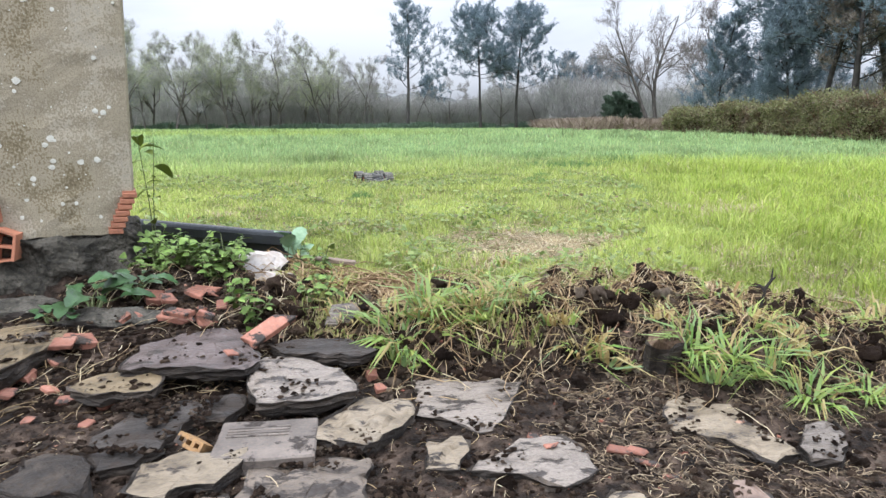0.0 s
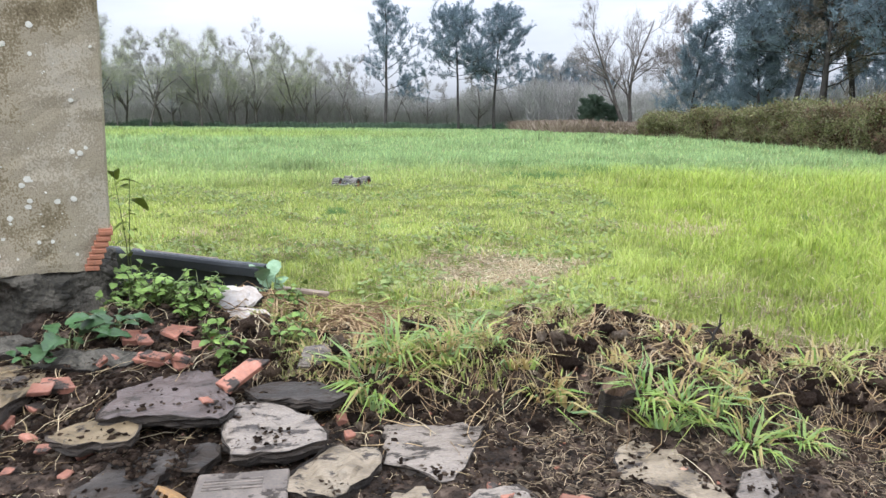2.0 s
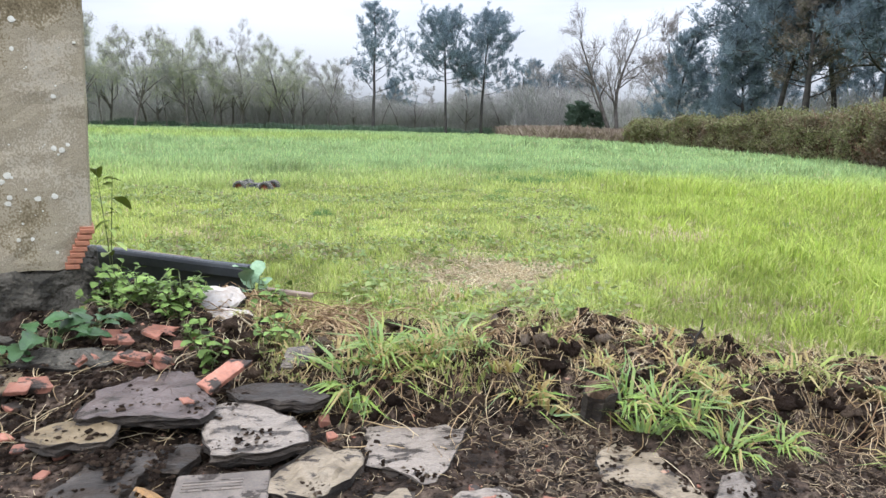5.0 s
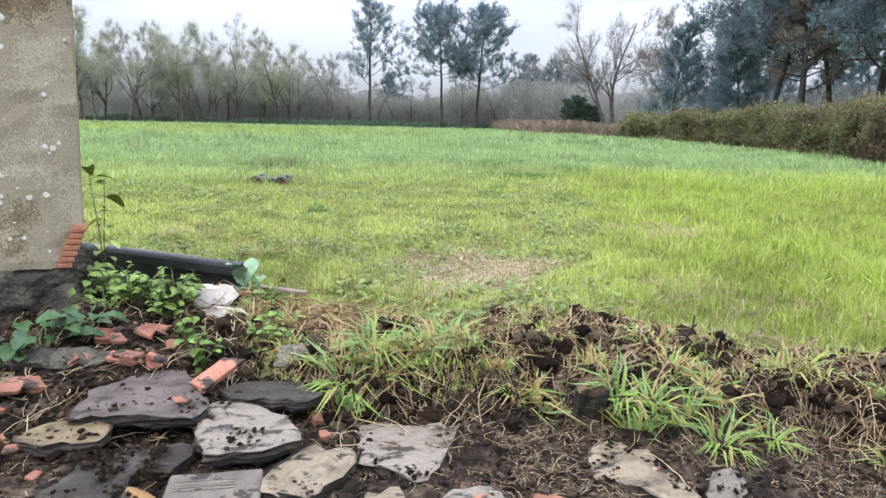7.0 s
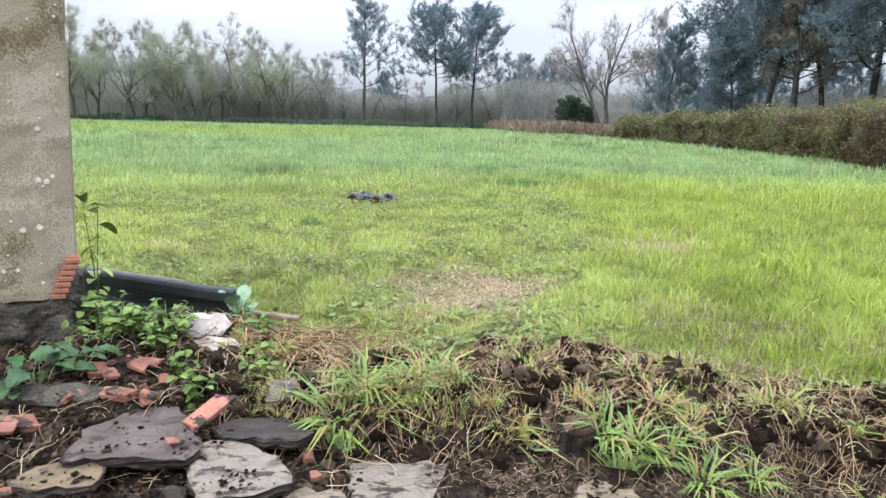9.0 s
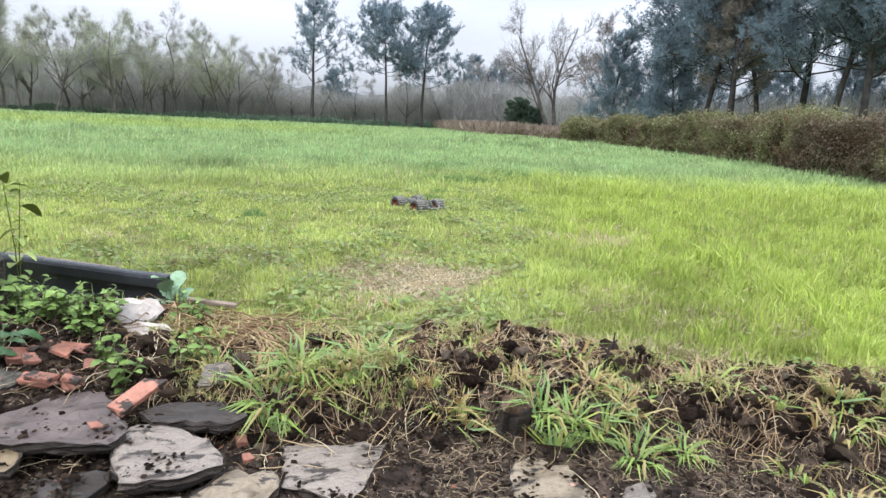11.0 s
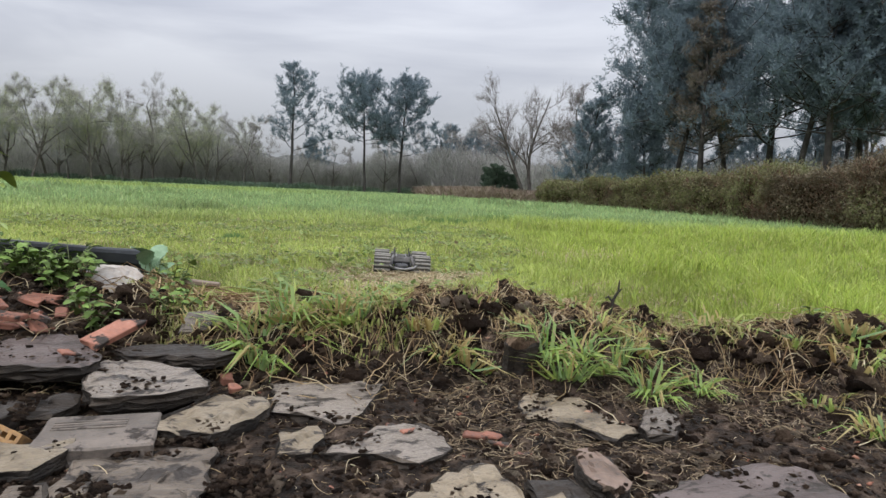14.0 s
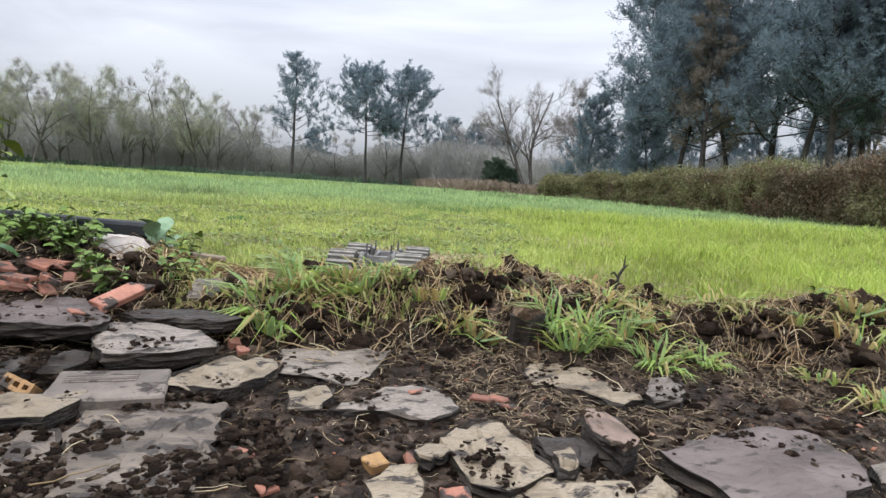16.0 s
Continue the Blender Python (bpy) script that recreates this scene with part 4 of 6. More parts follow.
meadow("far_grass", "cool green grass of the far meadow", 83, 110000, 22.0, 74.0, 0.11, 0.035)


def long_tuft(seed, count, radius, high, label, dry=0.15, name="grass_tuft"):
    rng = np.random.default_rng(seed)
    a, q = rng.uniform(0, 2 * math.pi, count), radius * np.sqrt(rng.uniform(0, 1, count))
    x, y = q * np.cos(a), q * np.sin(a)
    col = mixed([(0.15, 0.26, 0.05), (0.27, 0.38, 0.075), (0.42, 0.48, 0.13), (0.24, 0.35, 0.16)], rng, count, 0.4)
    dead = mixed([(0.42, 0.33, 0.13), (0.30, 0.19, 0.07), (0.48, 0.42, 0.2)], rng, count)
    col = np.where((rng.uniform(0, 1, count) < dry)[:, None], dead, col)
    h = high * rng.uniform(0.4, 1.15, count)
    lean = np.abs(rng.normal(1.35, 0.55, count))
    co, tris, cc = blades(x, y, np.zeros(count) - 0.01, h, rng.uniform(0.006, 0.017, count), a + math.pi / 2 + rng.normal(0, 0.5, count), (a + rng.normal(0, 0.7, count), lean), col, 0.45)
    return tagged(tri_mesh(name, co, tris, GRASS, cc), label, "grass tuft")


TUFTS = "grass tufts on the turned sods"
tuft_a = long_tuft(91, 70, 0.07, 0.13, "lush tuft of broad green blades on a sod")
tuft_b = long_tuft(92, 60, 0.07, 0.10, "yellowing tuft of grass on a turned sod", 0.5)
tuft_c = long_tuft(93, 34, 0.09, 0.10, "straggling thin tuft of grass and straw", 0.35)


def field_tuft(seed):
    rng = np.random.default_rng(seed)
    n = 420
    a, q = rng.uniform(0, 2 * math.pi, n), 0.22 * np.sqrt(rng.uniform(0, 1, n))
    x, y = q * np.cos(a) * 1.6, q * np.sin(a)
    col = mixed([(0.10, 0.19, 0.06), (0.16, 0.27, 0.09), (0.23, 0.33, 0.12)], rng, n)
    h = rng.uniform(0.08, 0.22, n) * (1.2 - q / 0.3)
    co, tris, cc = blades(x, y, np.zeros(n), h, rng.uniform(0.006, 0.014, n), rng.uniform(0, 3.1, n), (a, np.abs(rng.normal(0.5, 0.3, n))), col, 0.15)
    return tagged(tri_mesh("field_tuft", co, tris, GRASS, cc), "dark green tussock standing in the meadow", "grass tuft", "tussocks in the meadow")


def put_field_tufts():
    first, rng = field_tuft(95), np.random.default_rng(96)
    first.location = (2.0, 9.1, float(ground_z(2.0, 9.1)))
    for x, y, s in [(1.6, 9.25, 0.8), (2.4, 9.0, 0.7)] + [(rng.uniform(-0.5, 0.62) * d, d, rng.uniform(0.5, 1.1)) for d in rng.uniform(9.5, 34, 34)] + [(rng.uniform(-0.3, 0.7) * d, d, rng.uniform(0.25, 0.45)) for d in rng.uniform(4.2, 9, 20)]:
        if x < 12.5:
            o = copy_thing(first, pose(x, y, float(ground_z(x, y)), 0, 0, 360 * rng.uniform()))
            o.scale = (s, s, s)


put_field_tufts()


def put_near_tufts():
    """Small fresh tufts standing out of the short grass."""
    rng = np.random.default_rng(97)
    first = long_tuft(94, 46, 0.06, 0.085, "small fresh tuft of yellow-green grass", 0.2, "meadow_tuft")
    put = False
    for k in range(150):
        y = 2.5 + 4.5 * rng.uniform() ** 1.5
        x = rng.uniform(-0.45, 0.62) * y
        if soil_share(x, y) > 0.2 or fbm(x, y, 0.7, 87, 2) < -0.1:
            continue
        m, q = pose(x, y, float(ground_z(x, y)), 0, 0, 360 * rng.uniform()), rng.uniform(0.45, 1.05)
        o = copy_thing(first, m) if put else first
        o.matrix_world = m
        o.scale = (q, q, q * rng.uniform(0.7, 1.2))
        tagged(o, group="tufts in the near meadow")
        put = True


put_near_tufts()


def on_ground(x, y, lift=0.0):
    return Vector((x, y, float(ground_z(x, y)) + lift))


def put_tufts(first, places):
    for k, (x, y, turn, tip, scale) in enumerate(places):
        m = Matrix.Translation(on_ground(x, y, 0.012)) @ Euler((radians(tip), 0, radians(turn))).to_matrix().to_4x4()
        o = first if k == 0 else copy_thing(first, m)
        if k == 0:
            o.matrix_world = m
        wide_, tall_ = (0.85, 0.6) if first is tuft_a else (0.74, 0.62)
        o.scale = (scale * wide_, scale * wide_, scale * tall_)
        tagged(o, group=TUFTS)


put_tufts(tuft_a, [(-0.12, 1.80, 0, 28, 1.0), (-0.04, 1.86, 70, 20, 1.0), (0.07, 1.90, 200, 15, 1.0), (0.17, 1.93, 20, 10, 1.15), (0.25, 1.90, 130, 12, 0.9), (0.65, 1.64, 40, 28, 0.9), (0.66, 1.55, 160, 30, 0.75), (0.79, 1.56, 250, 28, 0.8), (0.88, 1.50, 10, 20, 0.75), (0.72, 1.60, 300, 20, 0.7), (-0.11, 1.74, 120, 30, 0.8), (0.12, 1.80, 260, 22, 0.8), (1.02, 1.50, 30, 15, 0.6), (-0.18, 1.88, 190, 20, 0.8), (1.75, 1.46, 30, 10, 0.9)])
put_tufts(tuft_b, [(0.0, 1.80, 10, 15, 0.9), (0.10, 1.84, 130, 12, 0.9), (-0.06, 1.83, 250, 15, 0.8), (0.20, 1.86, 40, 12, 0.9), (0.38, 1.74, 0, 20, 1.0), (0.46, 1.70, 90, 24, 1.0), (0.33, 1.80, 200, 10, 1.0), (0.62, 1.80, 40, 15, 0.9), (-0.2, 2.0, 300, 10, 0.9), (0.12, 1.96, 10, 10, 0.8), (-0.32, 2.08, 100, 10, 0.9), (0.9, 1.62, 50, 25, 1.0), (0.82, 1.7, 330, 10, 0.9), (-0.4, 2.3, 240, 5, 1.2), (1.35, 1.6, 170, 12, 0.9), (1.55, 1.55, 60, 10, 1.1), (1.9, 1.55, 60, 10, 1.0), (1.42, 1.12, 20, 8, 1.1), (1.6, 1.08, 140, 8, 1.2), (1.3, 1.22, 250, 8, 0.9), (1.75, 1.2, 10, 8, 1.2)])
put_tufts(tuft_c, [(-0.05, 2.08, 20, 0, 0.7), (0.5, 1.9, 120, 10, 1.0), (0.85, 1.95, 220, 0, 1.0), (1.2, 1.72, 320, 10, 1.0), (1.45, 1.45, 10, 10, 1.1), (1.6, 1.35, 100, 10, 1.1), (-0.3, 1.95, 60, 10, 0.9), (1.3, 1.4, 200, 10, 0.9), (1.7, 1.25, 20, 10, 1.2), (1.5, 1.2, 80, 5, 1.0)])


# ---- stones ----
def slab(name, label, category, mat, x, y, z, corners, thick=0.04, tilt=(0, 0), seed=0, dome=0.004, wear=0.006):
    """A broken flat stone: a worn outline, stepped layers down its edge, an uneven top. corners: millimetres from its middle."""
    rng = np.random.default_rng(seed + 1000)
    ring = []
    pts = [Vector((a / 1000, b / 1000)) for a, b in corners]
    if sum(p.x * q.y - q.x * p.y for p, q in zip(pts, pts[1:] + pts[:1])) < 0:
        pts.reverse()
    for p, q in zip(pts, pts[1:] + pts[:1]):
        steps = max(2, int((q - p).length / 0.028))
        nrm = Vector(((q - p).y, -(q - p).x)).normalized()
        for k in range(steps):
            off = 0 if k == 0 else rng.normal(0, wear * 0.8)
            ring.append(p.lerp(q, k / steps) + nrm * off)
    n = len(ring)
    chip = np.where(rng.uniform(0, 1, n) < 0.22, rng.uniform(0.1, 0.5, n) * thick * 0.4, 0)
    verts, faces = [], []
    layers = [(0.84, -thick), (0.93, -thick * 0.8), (0.95, -thick * 0.62), (0.985, -thick * 0.45), (0.965, -thick * 0.3), (1.0, -thick * 0.1), (0.992, -0.001), (0.93, 0.0), (0.86, 0.0), (0.74, 0.0), (0.62, 0.0), (0.5, 0.0), (0.38, 0.0), (0.25, 0.0)]
    cleft = rng.uniform(0, 2 * math.pi)
    for k, (s, h) in enumerate(layers):
        for i, p in enumerate(ring):
            jig = rng.normal(0, 0.0035) if k < 6 else 0
            step_at = 9.0 * (p.x * s * math.cos(cleft) + p.y * s * math.sin(cleft)) + 0.8 * noise.noise(Vector((p.x * s * 14, p.y * s * 14, seed + 0.7)))
            lump = (dome * (1 - s) - 0.0055 * smooth(step_at % 1.0, 0.42, 0.5) * (0.4 + 0.6 * (seed % 3)) * (thick > 0.025) + 0.007 * noise.noise(Vector((p.x * s * 11 + seed, p.y * s * 11, 0.3))) + 0.003 * noise.noise(Vector((p.x * s * 34, p.y * s * 34, seed))) - (chip[i] if k == 6 else 0)) if k > 5 else rng.normal(0, thick * 0.03)
            rag = 0.007 * noise.noise(Vector((p.x * 45 + seed, p.y * 45, h * 70))) if k < 6 else 0
            verts.append((p.x * s * (1 + rag * 4) + jig, p.y * s * (1 + rag * 4) + jig, h + lump))
    for k in range(len(layers) - 1):
        for i in range(n):
            j = (i + 1) % n
            faces.append((k * n + i, k * n + j, (k + 1) * n + j, (k + 1) * n + i))
    faces.append(tuple((len(layers) - 1) * n + i for i in range(n)))
    faces.append(tuple(range(n))[::-1])
    ob = build(name, verts, faces, mat)
    # Side faces and underside get the dark slot: painted shade along with soil.
    ob.data.materials.append(SOIL_SHADE)
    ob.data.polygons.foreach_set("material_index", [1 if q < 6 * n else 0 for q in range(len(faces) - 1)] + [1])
    ob.matrix_world = pose(x, y, z, tilt[0], tilt[1])
    TOPS.append((x, y, z, [(p.x, p.y) for p in pts], tilt))
    return tagged(ob, label, category)


TOPS = []
PAVE = "broken slates of the old paving"


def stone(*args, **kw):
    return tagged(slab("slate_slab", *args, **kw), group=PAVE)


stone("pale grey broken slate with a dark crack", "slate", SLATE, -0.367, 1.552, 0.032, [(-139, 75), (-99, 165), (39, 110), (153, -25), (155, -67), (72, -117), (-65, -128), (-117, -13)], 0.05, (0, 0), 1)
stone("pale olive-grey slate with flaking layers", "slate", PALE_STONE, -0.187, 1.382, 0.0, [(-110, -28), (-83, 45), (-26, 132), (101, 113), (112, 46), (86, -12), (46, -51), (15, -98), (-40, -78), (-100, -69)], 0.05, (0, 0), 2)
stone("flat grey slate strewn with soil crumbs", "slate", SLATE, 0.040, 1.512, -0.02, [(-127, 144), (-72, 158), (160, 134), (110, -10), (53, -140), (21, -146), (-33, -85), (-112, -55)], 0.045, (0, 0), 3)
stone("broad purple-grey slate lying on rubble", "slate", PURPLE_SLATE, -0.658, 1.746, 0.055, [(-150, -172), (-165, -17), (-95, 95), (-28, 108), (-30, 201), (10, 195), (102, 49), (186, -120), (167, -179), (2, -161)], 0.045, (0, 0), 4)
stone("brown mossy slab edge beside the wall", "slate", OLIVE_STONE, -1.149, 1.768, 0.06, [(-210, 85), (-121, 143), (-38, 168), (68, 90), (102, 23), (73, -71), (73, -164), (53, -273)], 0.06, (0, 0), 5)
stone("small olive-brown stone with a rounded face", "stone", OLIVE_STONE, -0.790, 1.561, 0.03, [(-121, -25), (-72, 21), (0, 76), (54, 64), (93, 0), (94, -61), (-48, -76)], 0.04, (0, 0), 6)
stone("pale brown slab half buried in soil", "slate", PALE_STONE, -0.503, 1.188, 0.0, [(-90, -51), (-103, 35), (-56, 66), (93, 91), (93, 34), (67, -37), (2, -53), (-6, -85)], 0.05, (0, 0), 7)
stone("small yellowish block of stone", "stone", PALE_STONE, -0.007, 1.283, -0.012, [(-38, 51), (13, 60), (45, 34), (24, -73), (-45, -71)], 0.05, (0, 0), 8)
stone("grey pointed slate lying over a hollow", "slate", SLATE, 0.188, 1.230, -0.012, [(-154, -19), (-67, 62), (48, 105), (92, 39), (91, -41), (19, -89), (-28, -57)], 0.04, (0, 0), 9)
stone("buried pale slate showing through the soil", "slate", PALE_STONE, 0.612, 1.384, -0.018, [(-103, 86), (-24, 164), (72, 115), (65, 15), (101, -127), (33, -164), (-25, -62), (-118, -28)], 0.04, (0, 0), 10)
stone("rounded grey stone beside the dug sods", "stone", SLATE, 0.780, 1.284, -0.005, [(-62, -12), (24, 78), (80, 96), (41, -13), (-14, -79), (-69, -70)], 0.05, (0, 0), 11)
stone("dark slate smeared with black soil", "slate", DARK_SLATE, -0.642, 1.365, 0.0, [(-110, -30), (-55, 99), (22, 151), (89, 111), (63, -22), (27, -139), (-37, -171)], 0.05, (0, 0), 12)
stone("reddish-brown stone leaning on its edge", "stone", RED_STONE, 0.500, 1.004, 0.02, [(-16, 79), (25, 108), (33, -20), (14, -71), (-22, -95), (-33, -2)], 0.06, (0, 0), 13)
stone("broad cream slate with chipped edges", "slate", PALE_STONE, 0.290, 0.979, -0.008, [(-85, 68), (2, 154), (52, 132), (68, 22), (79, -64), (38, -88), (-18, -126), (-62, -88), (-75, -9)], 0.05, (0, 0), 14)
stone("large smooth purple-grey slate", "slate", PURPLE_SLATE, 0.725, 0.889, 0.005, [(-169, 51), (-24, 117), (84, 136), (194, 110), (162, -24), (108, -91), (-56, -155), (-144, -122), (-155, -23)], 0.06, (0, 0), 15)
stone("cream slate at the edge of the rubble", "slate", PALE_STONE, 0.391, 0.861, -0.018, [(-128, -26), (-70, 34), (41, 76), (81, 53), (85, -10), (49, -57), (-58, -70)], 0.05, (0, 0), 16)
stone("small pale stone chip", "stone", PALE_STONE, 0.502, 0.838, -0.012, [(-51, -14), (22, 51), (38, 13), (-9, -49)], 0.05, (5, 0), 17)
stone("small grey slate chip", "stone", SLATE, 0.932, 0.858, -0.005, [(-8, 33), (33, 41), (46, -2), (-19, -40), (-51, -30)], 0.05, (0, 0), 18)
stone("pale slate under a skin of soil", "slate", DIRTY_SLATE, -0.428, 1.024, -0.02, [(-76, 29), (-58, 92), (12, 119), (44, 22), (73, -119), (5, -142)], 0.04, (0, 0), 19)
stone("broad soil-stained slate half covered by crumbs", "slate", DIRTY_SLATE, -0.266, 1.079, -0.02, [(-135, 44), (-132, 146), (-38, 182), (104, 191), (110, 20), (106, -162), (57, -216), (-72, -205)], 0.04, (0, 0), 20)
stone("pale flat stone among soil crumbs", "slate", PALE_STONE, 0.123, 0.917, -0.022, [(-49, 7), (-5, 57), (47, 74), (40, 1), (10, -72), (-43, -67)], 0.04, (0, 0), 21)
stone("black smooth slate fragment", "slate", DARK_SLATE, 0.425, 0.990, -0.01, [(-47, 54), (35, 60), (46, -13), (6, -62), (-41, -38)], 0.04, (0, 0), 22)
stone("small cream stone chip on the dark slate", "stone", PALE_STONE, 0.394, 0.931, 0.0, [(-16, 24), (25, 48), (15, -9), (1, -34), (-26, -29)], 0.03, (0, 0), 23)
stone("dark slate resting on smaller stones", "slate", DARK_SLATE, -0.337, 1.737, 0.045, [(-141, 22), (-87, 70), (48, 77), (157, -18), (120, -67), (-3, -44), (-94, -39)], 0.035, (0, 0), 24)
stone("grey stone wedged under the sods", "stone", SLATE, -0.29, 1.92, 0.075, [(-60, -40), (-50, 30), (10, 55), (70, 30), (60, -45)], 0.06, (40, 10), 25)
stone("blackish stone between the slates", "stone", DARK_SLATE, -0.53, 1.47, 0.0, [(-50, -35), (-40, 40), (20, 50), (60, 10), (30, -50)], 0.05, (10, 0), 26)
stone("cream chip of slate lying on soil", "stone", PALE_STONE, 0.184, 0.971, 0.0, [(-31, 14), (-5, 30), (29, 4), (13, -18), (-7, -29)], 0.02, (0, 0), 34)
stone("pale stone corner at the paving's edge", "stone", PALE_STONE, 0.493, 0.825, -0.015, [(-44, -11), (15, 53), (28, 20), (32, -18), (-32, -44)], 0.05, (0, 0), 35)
slab("mortar_lump", "soil-smeared lump of old crumbling mortar", "mortar", SOIL_SHADE, -0.719, 1.145, 0.022, [(-90, 54), (-27, 73), (43, 40), (78, -64), (-13, -71), (-80, -40)], 0.09, (0, 0), 27, 0.02, 0.012)
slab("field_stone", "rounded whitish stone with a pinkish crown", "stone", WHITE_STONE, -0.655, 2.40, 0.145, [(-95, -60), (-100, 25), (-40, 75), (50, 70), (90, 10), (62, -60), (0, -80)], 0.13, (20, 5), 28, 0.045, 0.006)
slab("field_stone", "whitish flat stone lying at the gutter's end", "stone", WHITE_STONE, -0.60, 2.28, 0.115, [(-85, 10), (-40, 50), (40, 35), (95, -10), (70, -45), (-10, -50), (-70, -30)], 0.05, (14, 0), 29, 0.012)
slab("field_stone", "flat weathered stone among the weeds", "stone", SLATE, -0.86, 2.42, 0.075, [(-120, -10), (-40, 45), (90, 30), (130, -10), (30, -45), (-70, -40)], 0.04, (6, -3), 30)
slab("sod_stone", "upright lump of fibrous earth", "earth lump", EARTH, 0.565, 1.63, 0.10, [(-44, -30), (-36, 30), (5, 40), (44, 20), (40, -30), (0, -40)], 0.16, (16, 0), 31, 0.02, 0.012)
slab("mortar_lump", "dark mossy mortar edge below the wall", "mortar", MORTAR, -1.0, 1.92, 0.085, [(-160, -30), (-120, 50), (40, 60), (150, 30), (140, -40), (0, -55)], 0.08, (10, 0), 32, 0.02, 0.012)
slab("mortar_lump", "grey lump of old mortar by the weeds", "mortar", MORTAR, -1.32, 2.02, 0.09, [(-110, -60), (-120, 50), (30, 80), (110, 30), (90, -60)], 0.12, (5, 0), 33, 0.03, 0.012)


# ---- bricks ----
BRICKS = "brick fragments among the rubble"


def shard(x, y, z, size, turn, tilt, seed, mat=CLAY, label="broken piece of red clay brick"):
    """A snapped brick piece: length, width, thickness in metres."""
    rng = np.random.default_rng(seed)
    L, W, T = size[0], size[1], size[2] * 0.72
    bm = bmesh.new()
    box_bm(bm, 0, 0, -T / 2, L, W, T)
    for v in bm.verts:
        if v.co.x > 0:
            v.co.x -= L * rng.uniform(0, 0.45)
            v.co.z += T * rng.uniform(-0.15, 0.1)
        else:
            v.co.x += L * rng.uniform(0, 0.12)
        v.co.y *= rng.uniform(0.82, 1.05)
    bmesh.ops.bevel(bm, geom=bm.edges[:], offset=0.0022, segments=1, affect="EDGES")
    bmesh.ops.subdivide_edges(bm, edges=[e for e in bm.edges if e.calc_length() > 0.02], cuts=3, use_grid_fill=True)
    for v in bm.verts:
        k = v.co * 55 + Vector((seed, 0, 0))
        v.co += Vector((noise.noise(k), noise.noise(k + Vector((9, 0, 0))), noise.noise(k + Vector((0, 9, 0))))) * 0.0028
    ob = part("brick_fragment", bm, mat, None)
    tagged(ob, label, "brick")
    ob.matrix_world = Matrix.Translation((x, y, z)) @ Euler((radians(tilt[0]), radians(tilt[1]), radians(turn))).to_matrix().to_4x4()
    return tagged(ob, group=BRICKS)


shard(-0.76, 1.87, 0.112, (0.107, 0.041, 0.019), -12, (6, 4), 1)
shard(-0.485, 1.79, 0.092, (0.19, 0.06, 0.024), 58, (18, -14), 2, label="leaning slice of red brick")
shard(-1.02, 1.74, 0.069, (0.090, 0.057, 0.019), 10, (10, 0), 3)
shard(-0.84, 2.00, 0.119, (0.074, 0.049, 0.019), 30, (20, 8), 4)
shard(-0.78, 2.06, 0.119, (0.082, 0.049, 0.019), -20, (5, 12), 5)
shard(-0.92, 1.86, 0.099, (0.049, 0.037, 0.019), -50, (30, 0), 6)
shard(-0.68, 1.86, 0.109, (0.074, 0.045, 0.019), 100, (25, 10), 7)
shard(-0.62, 2.08, 0.104, (0.098, 0.041, 0.019), 0, (6, 0), 8)
shard(-0.545, 1.64, 0.069, (0.045, 0.033, 0.009), 40, (10, 10), 9)
shard(-0.99, 1.60, -0.006, (0.045, 0.033, 0.015), 60, (20, 10), 10)
shard(-1.08, 1.58, -0.006, (0.049, 0.041, 0.019), 15, (10, 20), 11)
shard(-0.16, 1.57, 0.004, (0.041, 0.029, 0.019), 30, (15, 0), 12)
shard(0.21, 1.28, -0.006, (0.041, 0.018, 0.009), 10, (0, 0), 13)
shard(0.40, 1.24, -0.026, (0.074, 0.016, 0.010), -12, (0, 8), 14)
shard(0.39, 1.29, -0.026, (0.049, 0.021, 0.011), -30, (10, 0), 15)
shard(0.43, 1.19, -0.026, (0.057, 0.016, 0.009), -5, (0, 0), 16)
shard(0.10, 0.99, -0.016, (0.049, 0.033, 0.036), 20, (12, -10), 17, YELLOW_CLAY, "yellow-orange broken brick chunk")
shard(-0.06, 0.93, -0.026, (0.049, 0.025, 0.012), 40, (12, 0), 18)
shard(0.06, 1.10, -0.031, (0.041, 0.033, 0.012), 70, (10, 0), 19)
shard(0.20, 0.86, -0.016, (0.049, 0.037, 0.019), 10, (16, 0), 20)
shard(-0.96, 1.46, -0.021, (0.041, 0.025, 0.012), 0, (10, 0), 21)
shard(-0.82, 1.44, -0.021, (0.037, 0.025, 0.012), 80, (10, 0), 22)
shard(-0.70, 1.90, 0.109, (0.049, 0.041, 0.019), 140, (40, 0), 23)
shard(-0.795, 1.911, 0.084, (0.135, 0.05, 0.022), -18, (12, 5), 40, label="flat slice of red brick lying on rubble")
shard(-0.907, 2.073, 0.105, (0.1, 0.06, 0.035), 40, (25, 15), 41)
shard(-0.760, 2.085, 0.120, (0.11, 0.04, 0.02), -5, (15, 5), 42)
shard(-0.912, 1.905, 0.076, (0.07, 0.05, 0.03), -35, (30, 10), 43)
shard(-1.000, 1.795, 0.059, (0.12, 0.07, 0.03), 20, (8, 6), 44, label="flat orange brick piece among dark soil")
shard(-1.079, 1.657, 0.011, (0.07, 0.05, 0.03), -10, (12, 8), 45)
shard(-1.030, 1.717, 0.025, (0.06, 0.035, 0.02), 70, (20, 8), 46)
shard(-0.683, 2.007, 0.091, (0.05, 0.035, 0.02), 10, (40, 0), 47)
shard(-0.699, 1.897, 0.073, (0.06, 0.05, 0.02), 60, (35, 15), 48)
shard(-0.928, 1.555, -0.015, (0.055, 0.03, 0.015), 10, (10, 0), 49)
